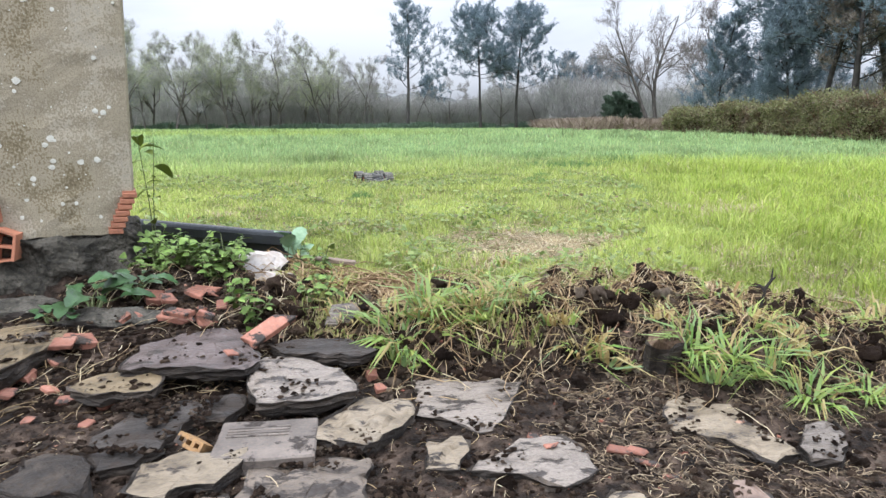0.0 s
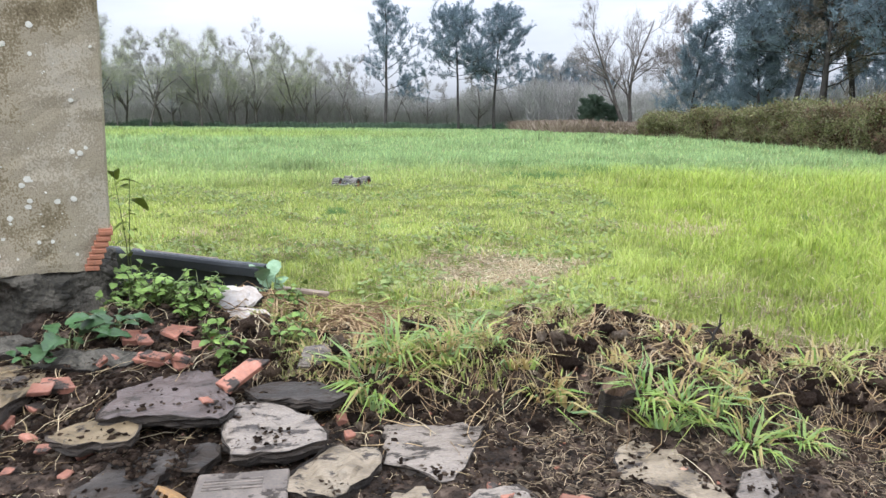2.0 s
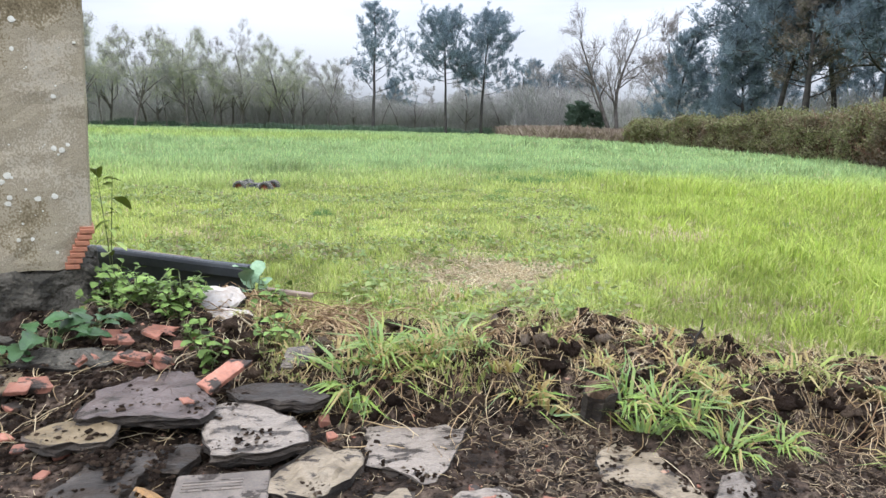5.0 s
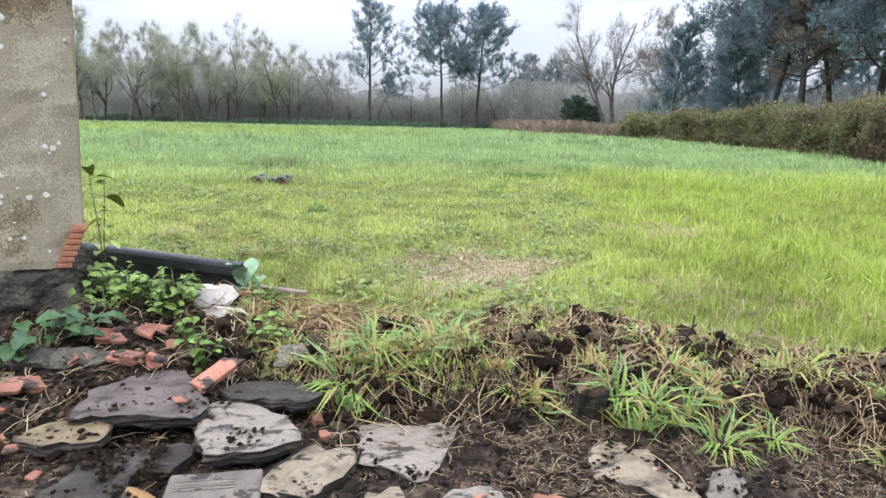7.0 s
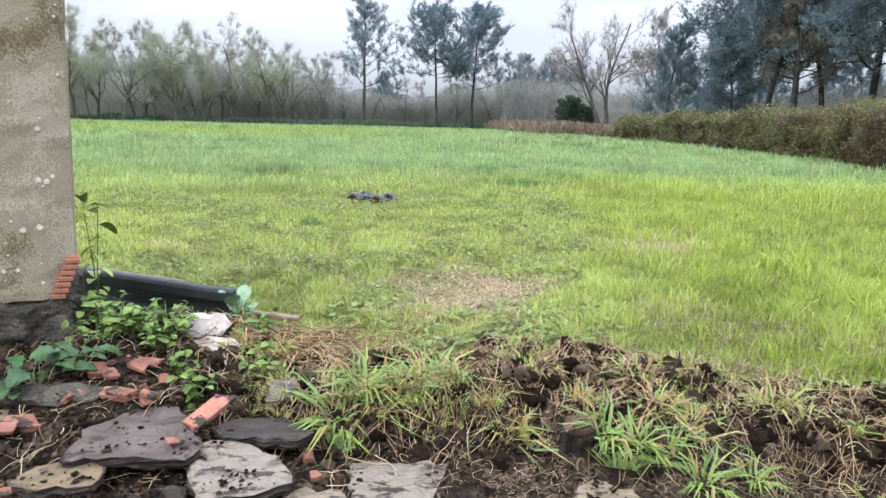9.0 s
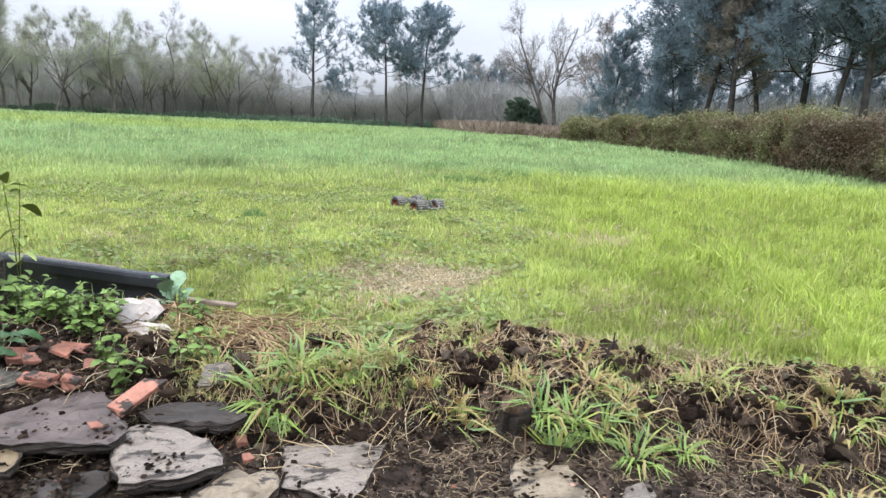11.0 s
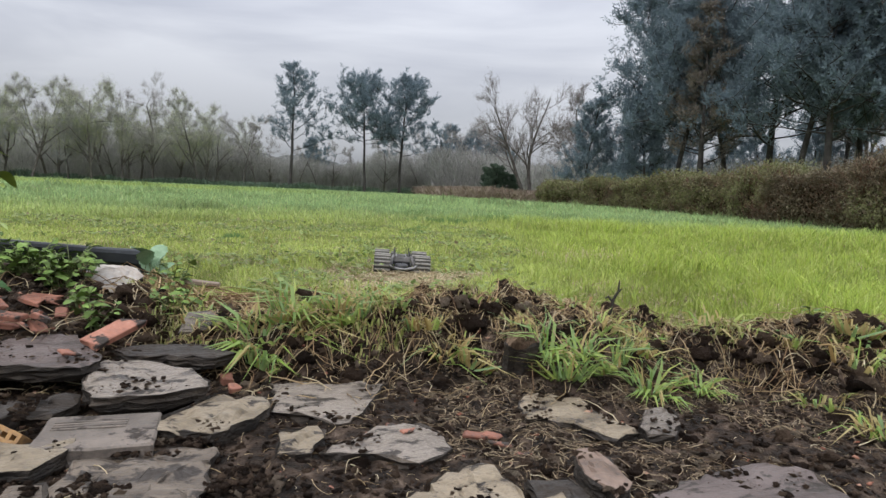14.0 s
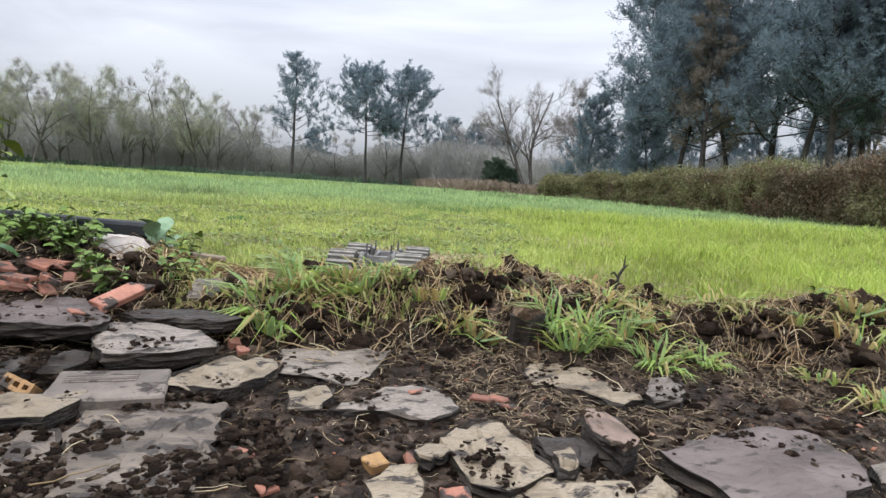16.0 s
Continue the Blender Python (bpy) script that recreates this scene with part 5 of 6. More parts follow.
shard(-0.817, 1.523, -0.014, (0.05, 0.03, 0.014), 40, (10, 0), 50)
shard(-0.191, 1.685, -0.009, (0.045, 0.035, 0.03), 25, (10, 5), 51)
shard(-0.108, 1.035, -0.026, (0.06, 0.035, 0.02), -15, (12, 8), 52)
shard(0.375, 1.295, -0.028, (0.1, 0.022, 0.014), -8, (4, 4), 53, label="long splinter of red brick")
shard(0.191, 1.351, -0.023, (0.045, 0.025, 0.015), 5, (6, 0), 54)
shard(0.160, 0.982, -0.029, (0.03, 0.05, 0.02), 10, (40, 10), 55)
shard(-0.88, 2.09, 0.114, (0.057, 0.033, 0.015), -40, (20, 0), 24)


def hollow_brick(label, mat, length, high, deep, cols, rows, m, group=""):
    """A clay block with square holes running through it lengthwise (along y)."""
    bm = bmesh.new()
    t = 0.008
    cw, ch = (length - t) / cols, (high - t) / rows
    for i in range(cols + 1):
        box_bm(bm, -length / 2 + t / 2 + i * cw, 0, 0, t, deep, high)
    for j in range(rows + 1):
        for i in range(cols):
            box_bm(bm, -length / 2 + t / 2 + (i + 0.5) * cw, 0, -high / 2 + t / 2 + j * ch, cw - t, deep * 0.998, t)
    for v in bm.verts:
        if v.co.x > length * 0.25:
            v.co.z *= 0.8
        v.co += Vector((noise.noise(v.co * 30), noise.noise(v.co * 30 + Vector((5, 0, 0))), noise.noise(v.co * 30 + Vector((0, 5, 0))))) * 0.003
    ob = part("hollow_brick", bm, mat, None)
    ob.matrix_world = m
    return tagged(ob, label, "brick", group)


def ridged_brick():
    """A grey mortar-coated brick with scored grooves along its face."""
    root = empty("ridged_brick", pose(-0.382, 1.315, -0.034, 3, 0, 6))
    bm = bmesh.new()
    box_bm(bm, 0, 0, 0, 0.205, 0.155, 0.068, 0.004)
    bmesh.ops.subdivide_edges(bm, edges=bm.edges[:], cuts=3, use_grid_fill=True)
    for v in bm.verts:
        v.co += Vector((noise.noise(v.co * 40), noise.noise(v.co * 40 + Vector((5, 0, 0))), noise.noise(v.co * 40 + Vector((0, 5, 0))))) * 0.004
    part("body", bm, GREY_BRICK, root)
    for k in range(4):
        bm = bmesh.new()
        box_bm(bm, -0.02, 0.045 - k * 0.011, 0.0335, 0.13, 0.005, 0.004, 0.001)
        part("ridge", bm, GREY_BRICK, root)
    return tagged(root, "grey mortar-coated brick with scored ridges", "brick", BRICKS)


ridged_brick()
hollow_brick("broken yellow hollow brick end", YELLOW_CLAY, 0.066, 0.026, 0.05, 3, 1, pose(-0.525, 1.30, -0.006, -40, 14, -24), BRICKS)


# ---- wall end ----
def concrete_pillar():
    """The rendered end of an old wall on a mortar footing, with hollow bricks showing where the render has broken off."""
    root = empty("wall_pillar", pose(-1.12, 2.38, 0, 0, 2, 25))
    bm = bmesh.new()
    nx_, nz_ = 14, 44
    rows_ = []
    for j in range(nz_ + 1):
        z = 0.24 + 1.86 * j / nz_
        row = []
        for i in range(nx_ + 1):
            broken = -0.055 * min(1.0, max(0.0, (0.41 - z) / 0.13))
            x = -0.72 + (0.72 + broken) * i / nx_
            low = 0.03 * (noise.noise(Vector((x * 9, 0, 2))) + 0.3) if j == 0 else 0
            y = 0.008 * noise.noise(Vector((x * 5, z * 5, 0))) + 0.004 * noise.noise(Vector((x * 20, z * 20, 0)))
            if i == nx_:
                x += 0.006 * noise.noise(Vector((z * 8, 1, 0)))
                y += 0.008
            row.append(bm.verts.new((x, y, z + low)))
        side = row[-1].co
        row.append(bm.verts.new((side.x + 0.008, 0.03, side.z)))
        row.append(bm.verts.new((side.x + 0.006, 0.40, side.z)))
        row.append(bm.verts.new((-0.72, 0.40, side.z)))
        rows_.append(row)
    for p, q in zip(rows_, rows_[1:]):
        for k in range(len(p)):
            h = (k + 1) % len(p)
            bm.faces.new((p[k], p[h], q[h], q[k]))
    bm.faces.new(rows_[-1])
    bm.faces.new(rows_[0][::-1])
    part("render_coat", bm, CONCRETE, root, "grey weathered cement render with lichen")
    bm = bmesh.new()
    box_bm(bm, -0.37, 0.215, 0.095, 0.76, 0.46, 0.33, 0.02)
    bmesh.ops.subdivide_edges(bm, edges=bm.edges[:], cuts=17, use_grid_fill=True)
    for v in bm.verts:
        k = v.co * 9
        v.co += Vector((noise.noise(k * 4), noise.noise(k * 4 + Vector((4, 0, 0))), noise.noise(k * 4 + Vector((0, 4, 0))))) * 0.022
        v.co += Vector((noise.noise(k), noise.noise(k + Vector((4, 0, 0))), noise.noise(k + Vector((0, 4, 0))))) * 0.05
    part("footing", bm, MORTAR, root, "rough dark mortar footing", True)
    bm = bmesh.new()
    for k in range(7):
        edge = -0.050 * (1 - k / 6)
        box_bm(bm, edge - 0.008, 0.054, 0.262 + k * 0.0215, 0.047, 0.13, 0.0165, 0.002)
        box_bm(bm, edge - 0.010, 0.060, 0.272 + k * 0.0215, 0.044, 0.128, 0.012)
    part("corner_brick", bm, BARE_CLAY, root, "orange ribbed brick laid bare at the corner")
    for label, size, at in (("red hollow brick laid bare at the foot", (0.105, 0.115, 0.14, 2, 2), pose(-0.395, 0.02, 0.235, 0, 8, -12)), ("red hollow brick beside the broken render", (0.11, 0.115, 0.14, 2, 2), pose(-0.445, 0.05, 0.352, 0, -4, -8))):
        o = hollow_brick(label, BARE_CLAY, *size, at)
        o.parent = root
        del o["category"]
    rng = np.random.default_rng(5)
    for k in range(290):
        x, z = -0.70 + 0.69 * rng.uniform(), 0.30 + 1.5 * rng.uniform() ** 1.0
        r = 0.0016 + 0.0105 * rng.uniform() ** 3
        y0 = 0.008 * noise.noise(Vector((x * 5, z * 5, 0))) + 0.004 * noise.noise(Vector((x * 20, z * 20, 0)))
        bm = bmesh.new()
        ring = [bm.verts.new((x + r * (1 + 0.1 * rng.normal()) * math.cos(t), y0 - 0.0005, z + r * (1 + 0.1 * rng.normal()) * math.sin(t))) for t in np.linspace(0, 2 * math.pi, 9)[:-1]]
        mid = bm.verts.new((x, y0 - 0.0012, z))
        for p, q in zip(ring, ring[1:] + ring[:1]):
            bm.faces.new((p, q, mid))
        back = [bm.verts.new((v.co.x, y0 + 0.012, v.co.z)) for v in ring]
        for i in range(8):
            j = (i + 1) % 8
            bm.faces.new((ring[j], ring[i], back[i], back[j]))
        part("lichen_spot", bm, LICHEN, root)
    return tagged(root, "weathered cement wall end spotted with lichen", "wall")


concrete_pillar()


# ---- gutter ----
def gutter():
    """A black channel profile lying on its side, with a rolled lip."""
    a, b = Vector((-1.55, 3.17, 0.195)), Vector((-0.60, 2.69, 0.195))
    L = (b - a).length
    root = empty("black_gutter", Matrix.Translation((a + b) / 2) @ Matrix.Rotation(math.atan2(b.y - a.y, b.x - a.x), 4, "Z"))
    prof = [(-0.035, 0.0), (-0.04, -0.012), (-0.036, -0.048), (-0.004, -0.052), (0.002, -0.06), (0.002, -0.125), (-0.05, -0.16), (-0.05, -0.166), (0.012, -0.132), (0.012, -0.006), (0.006, 0.004), (-0.028, 0.006)]
    verts, faces, n = [], [], len(prof)
    cuts = 16
    for i in range(cuts + 1):
        x = -L / 2 + L * i / cuts
        for y, z in prof:
            verts.append((x, y + 0.004 * noise.noise(Vector((x * 4, y, 0))), z + 0.006 * noise.noise(Vector((x * 3, 2, 0)))))
    for i in range(cuts):
        for k in range(n):
            j = (k + 1) % n
            faces.append((i * n + k, i * n + j, (i + 1) * n + j, (i + 1) * n + k))
    faces += [tuple(range(n)), tuple(cuts * n + k for k in range(n))[::-1]]
    build("channel", verts, faces, BLACK_PLASTIC, root)
    bm = bmesh.new()
    box_bm(bm, -0.1, 0.03, -0.008, L * 0.6, 0.025, 0.012, 0.003)
    part("batten", bm, TIMBER, root, "grey wooden batten behind the channel")
    return tagged(root, "dull black plastic gutter lying in the weeds", "gutter")


gutter()
bm = bmesh.new()
box_bm(bm, 0, 0, 0, 0.24, 0.03, 0.02, 0.004)
o = part("batten", bm, TIMBER, None)
o.matrix_world = pose(-0.47, 2.72, 0.075, 0, 5, -8)
tagged(o, "weathered reddish batten lying in the grass", "batten")


# ---- weeds ----
def leaf_mesh(name, length, wide, lobes, mat, fold=0.25, droop=0.35):
    """A leaf with a midrib fold, toothed or wavy edges and a drooping tip, growing along +x."""
    bm = bmesh.new()
    n, left, mid, right = 9, [], [], []
    for i in range(n + 1):
        t = i / n
        w = wide * 0.5 * math.sin(math.pi * min(1, t * 0.94 + 0.03)) ** 0.75 * (1 + lobes * math.sin(i * 2.6))
        x, z = length * t, 0.12 * length * math.sin(2.0 * t) - droop * length * t * t
        mid.append(bm.verts.new((x, 0, z - fold * w * 0.4)))
        left.append(bm.verts.new((x, w, z + fold * w * 0.5 + 0.006 * lobes * math.sin(i * 3.1))))
        right.append(bm.verts.new((x, -w, z + fold * w * 0.5 + 0.006 * lobes * math.cos(i * 2.7))))
    for i in range(n):
        bm.faces.new((mid[i], mid[i + 1], left[i + 1], left[i]))
        bm.faces.new((right[i], right[i + 1], mid[i + 1], mid[i]))
    me = bpy.data.meshes.new(name)
    bm.to_mesh(me)
    bm.free()
    me.materials.append(mat)
    me.polygons.foreach_set("use_smooth", [True] * len(me.polygons))
    return me


DOCK_LEAF = leaf_mesh("dock_leaf", 0.115, 0.07, 0.22, DOCK, 0.4, 0.5)
SMALL_LEAF = leaf_mesh("small_leaf", 0.042, 0.026, 0.1, LEAF, 0.3)
TOOTH_LEAF = leaf_mesh("toothed_leaf", 0.06, 0.036, 0.22, LEAF, 0.3, 0.5)
BIG_LEAF = leaf_mesh("broad_leaf", 0.13, 0.105, 0.12, PALE_LEAF, 0.35, 0.25)
SPRIG_LEAF = leaf_mesh("sprig_leaf", 0.05, 0.026, 0.05, SUNNY_LEAF, 0.3, 0.6)


def weed(name, label, x, y, stems, high, leaf, per_stem, scale, seed, spread=0.5, rosette=False, lift=0.0):
    rng = np.random.default_rng(seed)
    base = on_ground(x, y, lift)
    root = empty(name, Matrix.Translation(base))
    pieces = []
    for s in range(stems):
        a = s * 2.4 + rng.uniform(-0.5, 0.5)
        lean = spread * rng.uniform(0.3, 1.1)
        top = Vector((math.cos(a) * lean * high, math.sin(a) * lean * high, high * rng.uniform(0.6, 1.1)))
        bend = Vector((rng.normal(0, 0.01), rng.normal(0, 0.01), 0))
        line = [Vector((0, 0, -0.03)), top * 0.45 + bend, top]
        pieces.append(tube(line, [0.0028, 0.0022, 0.0012], 4))
        for k in range(per_stem):
            t = 1.0 if rosette else (k + 1) / per_stem
            p = line[1].lerp(line[2], max(0, (t - 0.45) / 0.55)) if t > 0.45 else line[0].lerp(line[1], t / 0.45)
            ob = new("leaf", leaf)
            ob.parent = root
            turn = a + (rng.normal(0, 0.5) if rosette else k * math.pi * 0.55 + rng.normal(0, 0.4))
            q = scale * rng.uniform(0.4, 1.1)
            ob.matrix_basis = Matrix.Translation(p) @ Euler((rng.normal(0, 0.3), -rng.uniform(-0.1, 0.6) - (0.5 if leaf is BIG_LEAF else 0), turn)).to_matrix().to_4x4() @ Matrix.Scale(q, 4)
    for piece in pieces:
        build("stem", *piece, STEM, root)
    return tagged(root, label, "weed", "weeds round the wall end")


weed("dock_plant", "dock plant with broad dark green leaves", -1.09, 2.02, 12, 0.06, DOCK_LEAF, 1, 0.85, 1, 1.3, True, 0.02)
weed("dock_plant", "young dock plant with crinkled leaves", -0.98, 2.08, 9, 0.06, DOCK_LEAF, 1, 0.75, 2, 1.2, True, 0.02)
weed("dock_plant", "dock leaves growing against the footing", -1.16, 1.92, 6, 0.04, DOCK_LEAF, 1, 0.7, 12, 1.4, True, 0.01)
weed("weed_clump", "leafy green weeds beside the wall", -1.0, 2.28, 10, 0.12, SMALL_LEAF, 6, 0.95, 3, 1.0)
weed("weed_clump", "leafy green weeds below the gutter", -0.88, 2.24, 10, 0.10, SMALL_LEAF, 6, 0.95, 4, 1.2)
weed("weed_clump", "tangle of weeds in front of the gutter", -1.07, 2.44, 9, 0.13, TOOTH_LEAF, 6, 0.8, 5, 0.8)
weed("weed_clump", "leafy green weeds in front of the gutter", -0.95, 2.40, 8, 0.07, TOOTH_LEAF, 6, 0.75, 6, 1.1)
weed("weed_clump", "low weeds among brick pieces", -0.75, 2.18, 7, 0.10, SMALL_LEAF, 7, 1.0, 7, 0.8)
weed("weed_clump", "straggling weeds against the gutter", -0.80, 2.36, 6, 0.06, TOOTH_LEAF, 5, 0.7, 21, 1.2)
weed("weed_clump", "straggling weeds beside the flat stone", -0.72, 2.30, 7, 0.08, SMALL_LEAF, 6, 0.9, 22, 1.2)
weed("weed_clump", "bright leafy weeds at the wall's corner", -1.02, 2.33, 11, 0.14, TOOTH_LEAF, 7, 0.85, 31, 0.8)
weed("weed_clump", "dense low weeds over the brick pieces", -0.88, 2.26, 11, 0.11, SMALL_LEAF, 8, 1.1, 32, 1.0)
weed("weed_clump", "sprawling weeds beside the whitish stone", -0.77, 2.23, 9, 0.11, TOOTH_LEAF, 6, 0.8, 33, 1.1)
weed("weed_clump", "small leafy weed between brick pieces", -0.66, 2.06, 7, 0.09, SMALL_LEAF, 6, 0.9, 34, 0.9)
weed("weed_clump", "green weeds at the edge of the dug sods", -0.47, 2.42, 9, 0.12, TOOTH_LEAF, 6, 0.75, 35, 0.7)
weed("weed_clump", "low weeds in front of the dug sods", -0.38, 2.02, 8, 0.08, SMALL_LEAF, 6, 0.9, 36, 1.0)
weed("nettle", "young nettle with toothed leaves", -0.57, 1.92, 5, 0.11, TOOTH_LEAF, 6, 0.85, 8, 0.5)
weed("nettle", "small nettle beside the stones", -0.42, 2.24, 6, 0.08, TOOTH_LEAF, 6, 0.7, 9, 0.6)
weed("broad_plant", "plant with broad grey-green leaves", -0.57, 2.60, 5, 0.11, BIG_LEAF, 2, 0.6, 10, 0.35)
weed("sprig", "upright sprig with yellow-green leaves", -1.17, 2.68, 2, 0.56, SPRIG_LEAF, 11, 1.9, 11, 0.10)
weed("nettle", "weed seedlings on the turned sods", 0.36, 1.98, 4, 0.05, SMALL_LEAF, 5, 0.8, 13, 0.8)
weed("dock_plant", "small broad-leaved weed on the mound", 1.30, 1.60, 6, 0.04, SMALL_LEAF, 1, 0.8, 14, 1.2, True)
weed("dock_plant", "small weed growing out of the mound", 1.55, 1.72, 5, 0.04, SMALL_LEAF, 2, 0.7, 15, 1.0, True)


def twig():
    base = Vector((0.916, 1.827, 0.155))
    v1 = tube([(-0.01, 0, -0.08), (0.0, 0, -0.02), (0.012, 0, 0.02), (0.034, 0, 0.04), (0.04, 0.005, 0.075)], [0.007, 0.007, 0.007, 0.006, 0.003], 5)
    v2 = tube([(0.008, 0, 0.01), (-0.012, 0.01, 0.025), (-0.03, 0.01, 0.02)], [0.005, 0.004, 0.002], 5)
    v3 = tube([(0.034, 0, 0.04), (0.055, 0, 0.05)], [0.005, 0.002], 5)
    ob = build("twig", *joined([v1, v2, v3]), WET_BARK)
    ob.matrix_world = Matrix.Translation(base) @ Matrix.Diagonal((0.62, 0.62, 1.05, 1))
    return tagged(ob, "dark broken twig sticking out of the soil", "twig")


twig()


# ---- soil crumbs, straw and roots ----
def crumbs(name, label, seed, count, where, sizes, mat, sub=1, flat=0.75, rough=1.0):
    """Many small rough lumps lying on the soil."""
    rng = np.random.default_rng(seed)
    bm = bmesh.new()
    bmesh.ops.create_icosphere(bm, subdivisions=sub, radius=1)
    shape = np.array([v.co for v in bm.verts])
    tris = np.array([[v.index for v in f.verts] for f in bm.faces])
    bm.free()
    pts = where(rng, count)
    n, k = len(pts), len(shape)
    s = sizes[0] + (sizes[1] - sizes[0]) * rng.uniform(0, 1, n) ** 3
    wob = np.ones((n, k, 1))
    for f, amp in ((1.8, 0.24), (4.0, 0.20), (8.0, 0.16), (14.0, 0.10)):
        w = rng.normal(0, f, (n, 3, 2))
        wave = np.sin(np.einsum("kc,ncj->nkj", shape, w) + rng.uniform(0, 6.3, (n, 1, 2))).sum(2)
        wob += amp * wave[..., None] * rough
    wob = np.clip(wob, 0.35, 2.0)
    a = rng.uniform(0, 2 * math.pi, n)
    loc = shape[None] * wob * s[:, None, None] * np.array([1, 1, flat])
    ca, sa = np.cos(a)[:, None], np.sin(a)[:, None]
    co = np.stack([loc[..., 0] * ca - loc[..., 1] * sa, loc[..., 0] * sa + loc[..., 1] * ca, loc[..., 2]], -1)
    z = (pts[:, 2] if pts.shape[1] > 2 else ground_z(pts[:, 0], pts[:, 1])) + 0.12 * s
    co += np.c_[pts[:, :2], z][:, None]
    smooth_faces = sub > 2
    ob = tri_mesh(name, co.reshape(-1, 3), (tris[None] + (np.arange(n) * k)[:, None, None]).reshape(-1, 3), mat)
    if smooth_faces:
        ob.data.polygons.foreach_set("use_smooth", [True] * len(ob.data.polygons))
    return tagged(ob, label, "soil crumbs", kind="stuff")


def over_rubble(rng, n):
    p = np.c_[rng.uniform(-1.5, 2.0, n), 0.72 + 1.45 * rng.uniform(0, 1, n) ** 1.15]
    return p[soil_share(p[:, 0], p[:, 1]) > 0.5]


def over_mound(rng, n):
    x = rng.uniform(-0.55, 2.2, n)
    p = np.c_[x, np.interp(x, RIDGE_X, RIDGE_Y) + rng.normal(-0.1, 0.16, n)]
    return p[soil_share(p[:, 0], p[:, 1]) > 0.4]


def over_crest(rng, n):
    x = rng.uniform(-0.35, 2.2, n)
    p = np.c_[x, np.interp(x, RIDGE_X, RIDGE_Y) + rng.normal(0.0, 0.05, n)]
    return p[fbm(p[:, 0], p[:, 1] * 0, 0.3, 29, 2) > -0.12]


def on_slabs(rng, n):
    """Crumbs scattered in drifts over the slabs, at the height of each slab's top."""
    out = []
    for x, y, z, pts, tilt in TOPS:
        size = max(max(abs(a), abs(b)) for a, b in pts)
        if size < 0.09 or z > 0.12:
            continue
        for _ in range(int(n * size * size)):
            i = int(rng.integers(0, len(pts)))
            (a, b), (c, d) = pts[i], pts[i - 1]
            u, v = np.sqrt(rng.uniform()) * 0.95, rng.uniform()
            lx, ly = u * (a * v + c * (1 - v)), u * (b * v + d * (1 - v))
            if fbm(x + lx, y + ly, 0.09, 43, 2) < 0.06:
                continue
            out.append((x + lx, y + ly, z + ly * math.tan(radians(tilt[0])) - lx * math.tan(radians(tilt[1]))))
    return np.array(out)


crumbs("slab_crumbs", "soil crumbs strewn over the slates", 106, 9000, on_slabs, (0.001, 0.0075), CLODS, 1, 0.5, 1.6)


def over_buried(rng, n):
    """A crust of crumbs drifted over the half-buried slates."""
    p = np.c_[rng.uniform(-0.78, 0.02, n), rng.uniform(0.86, 1.50, n)]
    near = (np.abs(p[:, 0] + 0.21) < 0.17) & (np.abs(p[:, 1] - 1.1) < 0.22) | (np.abs(p[:, 0] + 0.43) < 0.09) & (np.abs(p[:, 1] - 1.03) < 0.15) | (np.abs(p[:, 0] + 0.635) < 0.12) & (np.abs(p[:, 1] - 1.38) < 0.14)
    keep = near & (fbm(p[:, 0], p[:, 1], 0.10, 47, 3) > 0.10)
    p = p[keep]
    z = np.where(p[:, 0] < -0.53, 0.011, np.where(p[:, 0] < -0.36, -0.022, -0.020))
    return np.c_[p, z]


crumbs("slate_crust", "damp soil crusted over the buried slates", 107, 14000, over_buried, (0.0012, 0.009), CLODS, 1, 0.5, 1.6)
crumbs("soil_crumbs", "loose dark crumbs of damp soil", 101, 27000, over_rubble, (0.0014, 0.0095), CLODS, 1, 0.6, 1.5)
crumbs("rubble_clods", "dark lumps of soil between the slates", 104, 900, over_rubble, (0.004, 0.019), CLODS, 2, 0.65, 1.3)
crumbs("soil_clods", "dark clods on the dug mound", 102, 2600, over_mound, (0.005, 0.030), CLODS, 2, 0.75, 1.0)
crumbs("crest_clods", "big torn lumps of dark earth along the crest", 108, 420, over_crest, (0.008, 0.034), CLODS, 2, 0.85, 1.0)
crumbs("mound_crumbs", "loose soil crumbs on the dug mound", 105, 20000, over_mound, (0.002, 0.012), CLODS)
def over_foot(rng, n):
    return np.c_[rng.uniform(-1.3, -0.35, n), rng.uniform(1.5, 2.35, n)]


crumbs("foot_crumbs", "dark crumbs and grit round the wall's foot", 110, 9000, over_foot, (0.0015, 0.012), CLODS, 1, 0.6, 1.5)
crumbs("brick_crumbs", "small red crumbs of broken brick", 103, 900, over_rubble, (0.0012, 0.008), CRUMBS, 1, 0.6, 1.5)


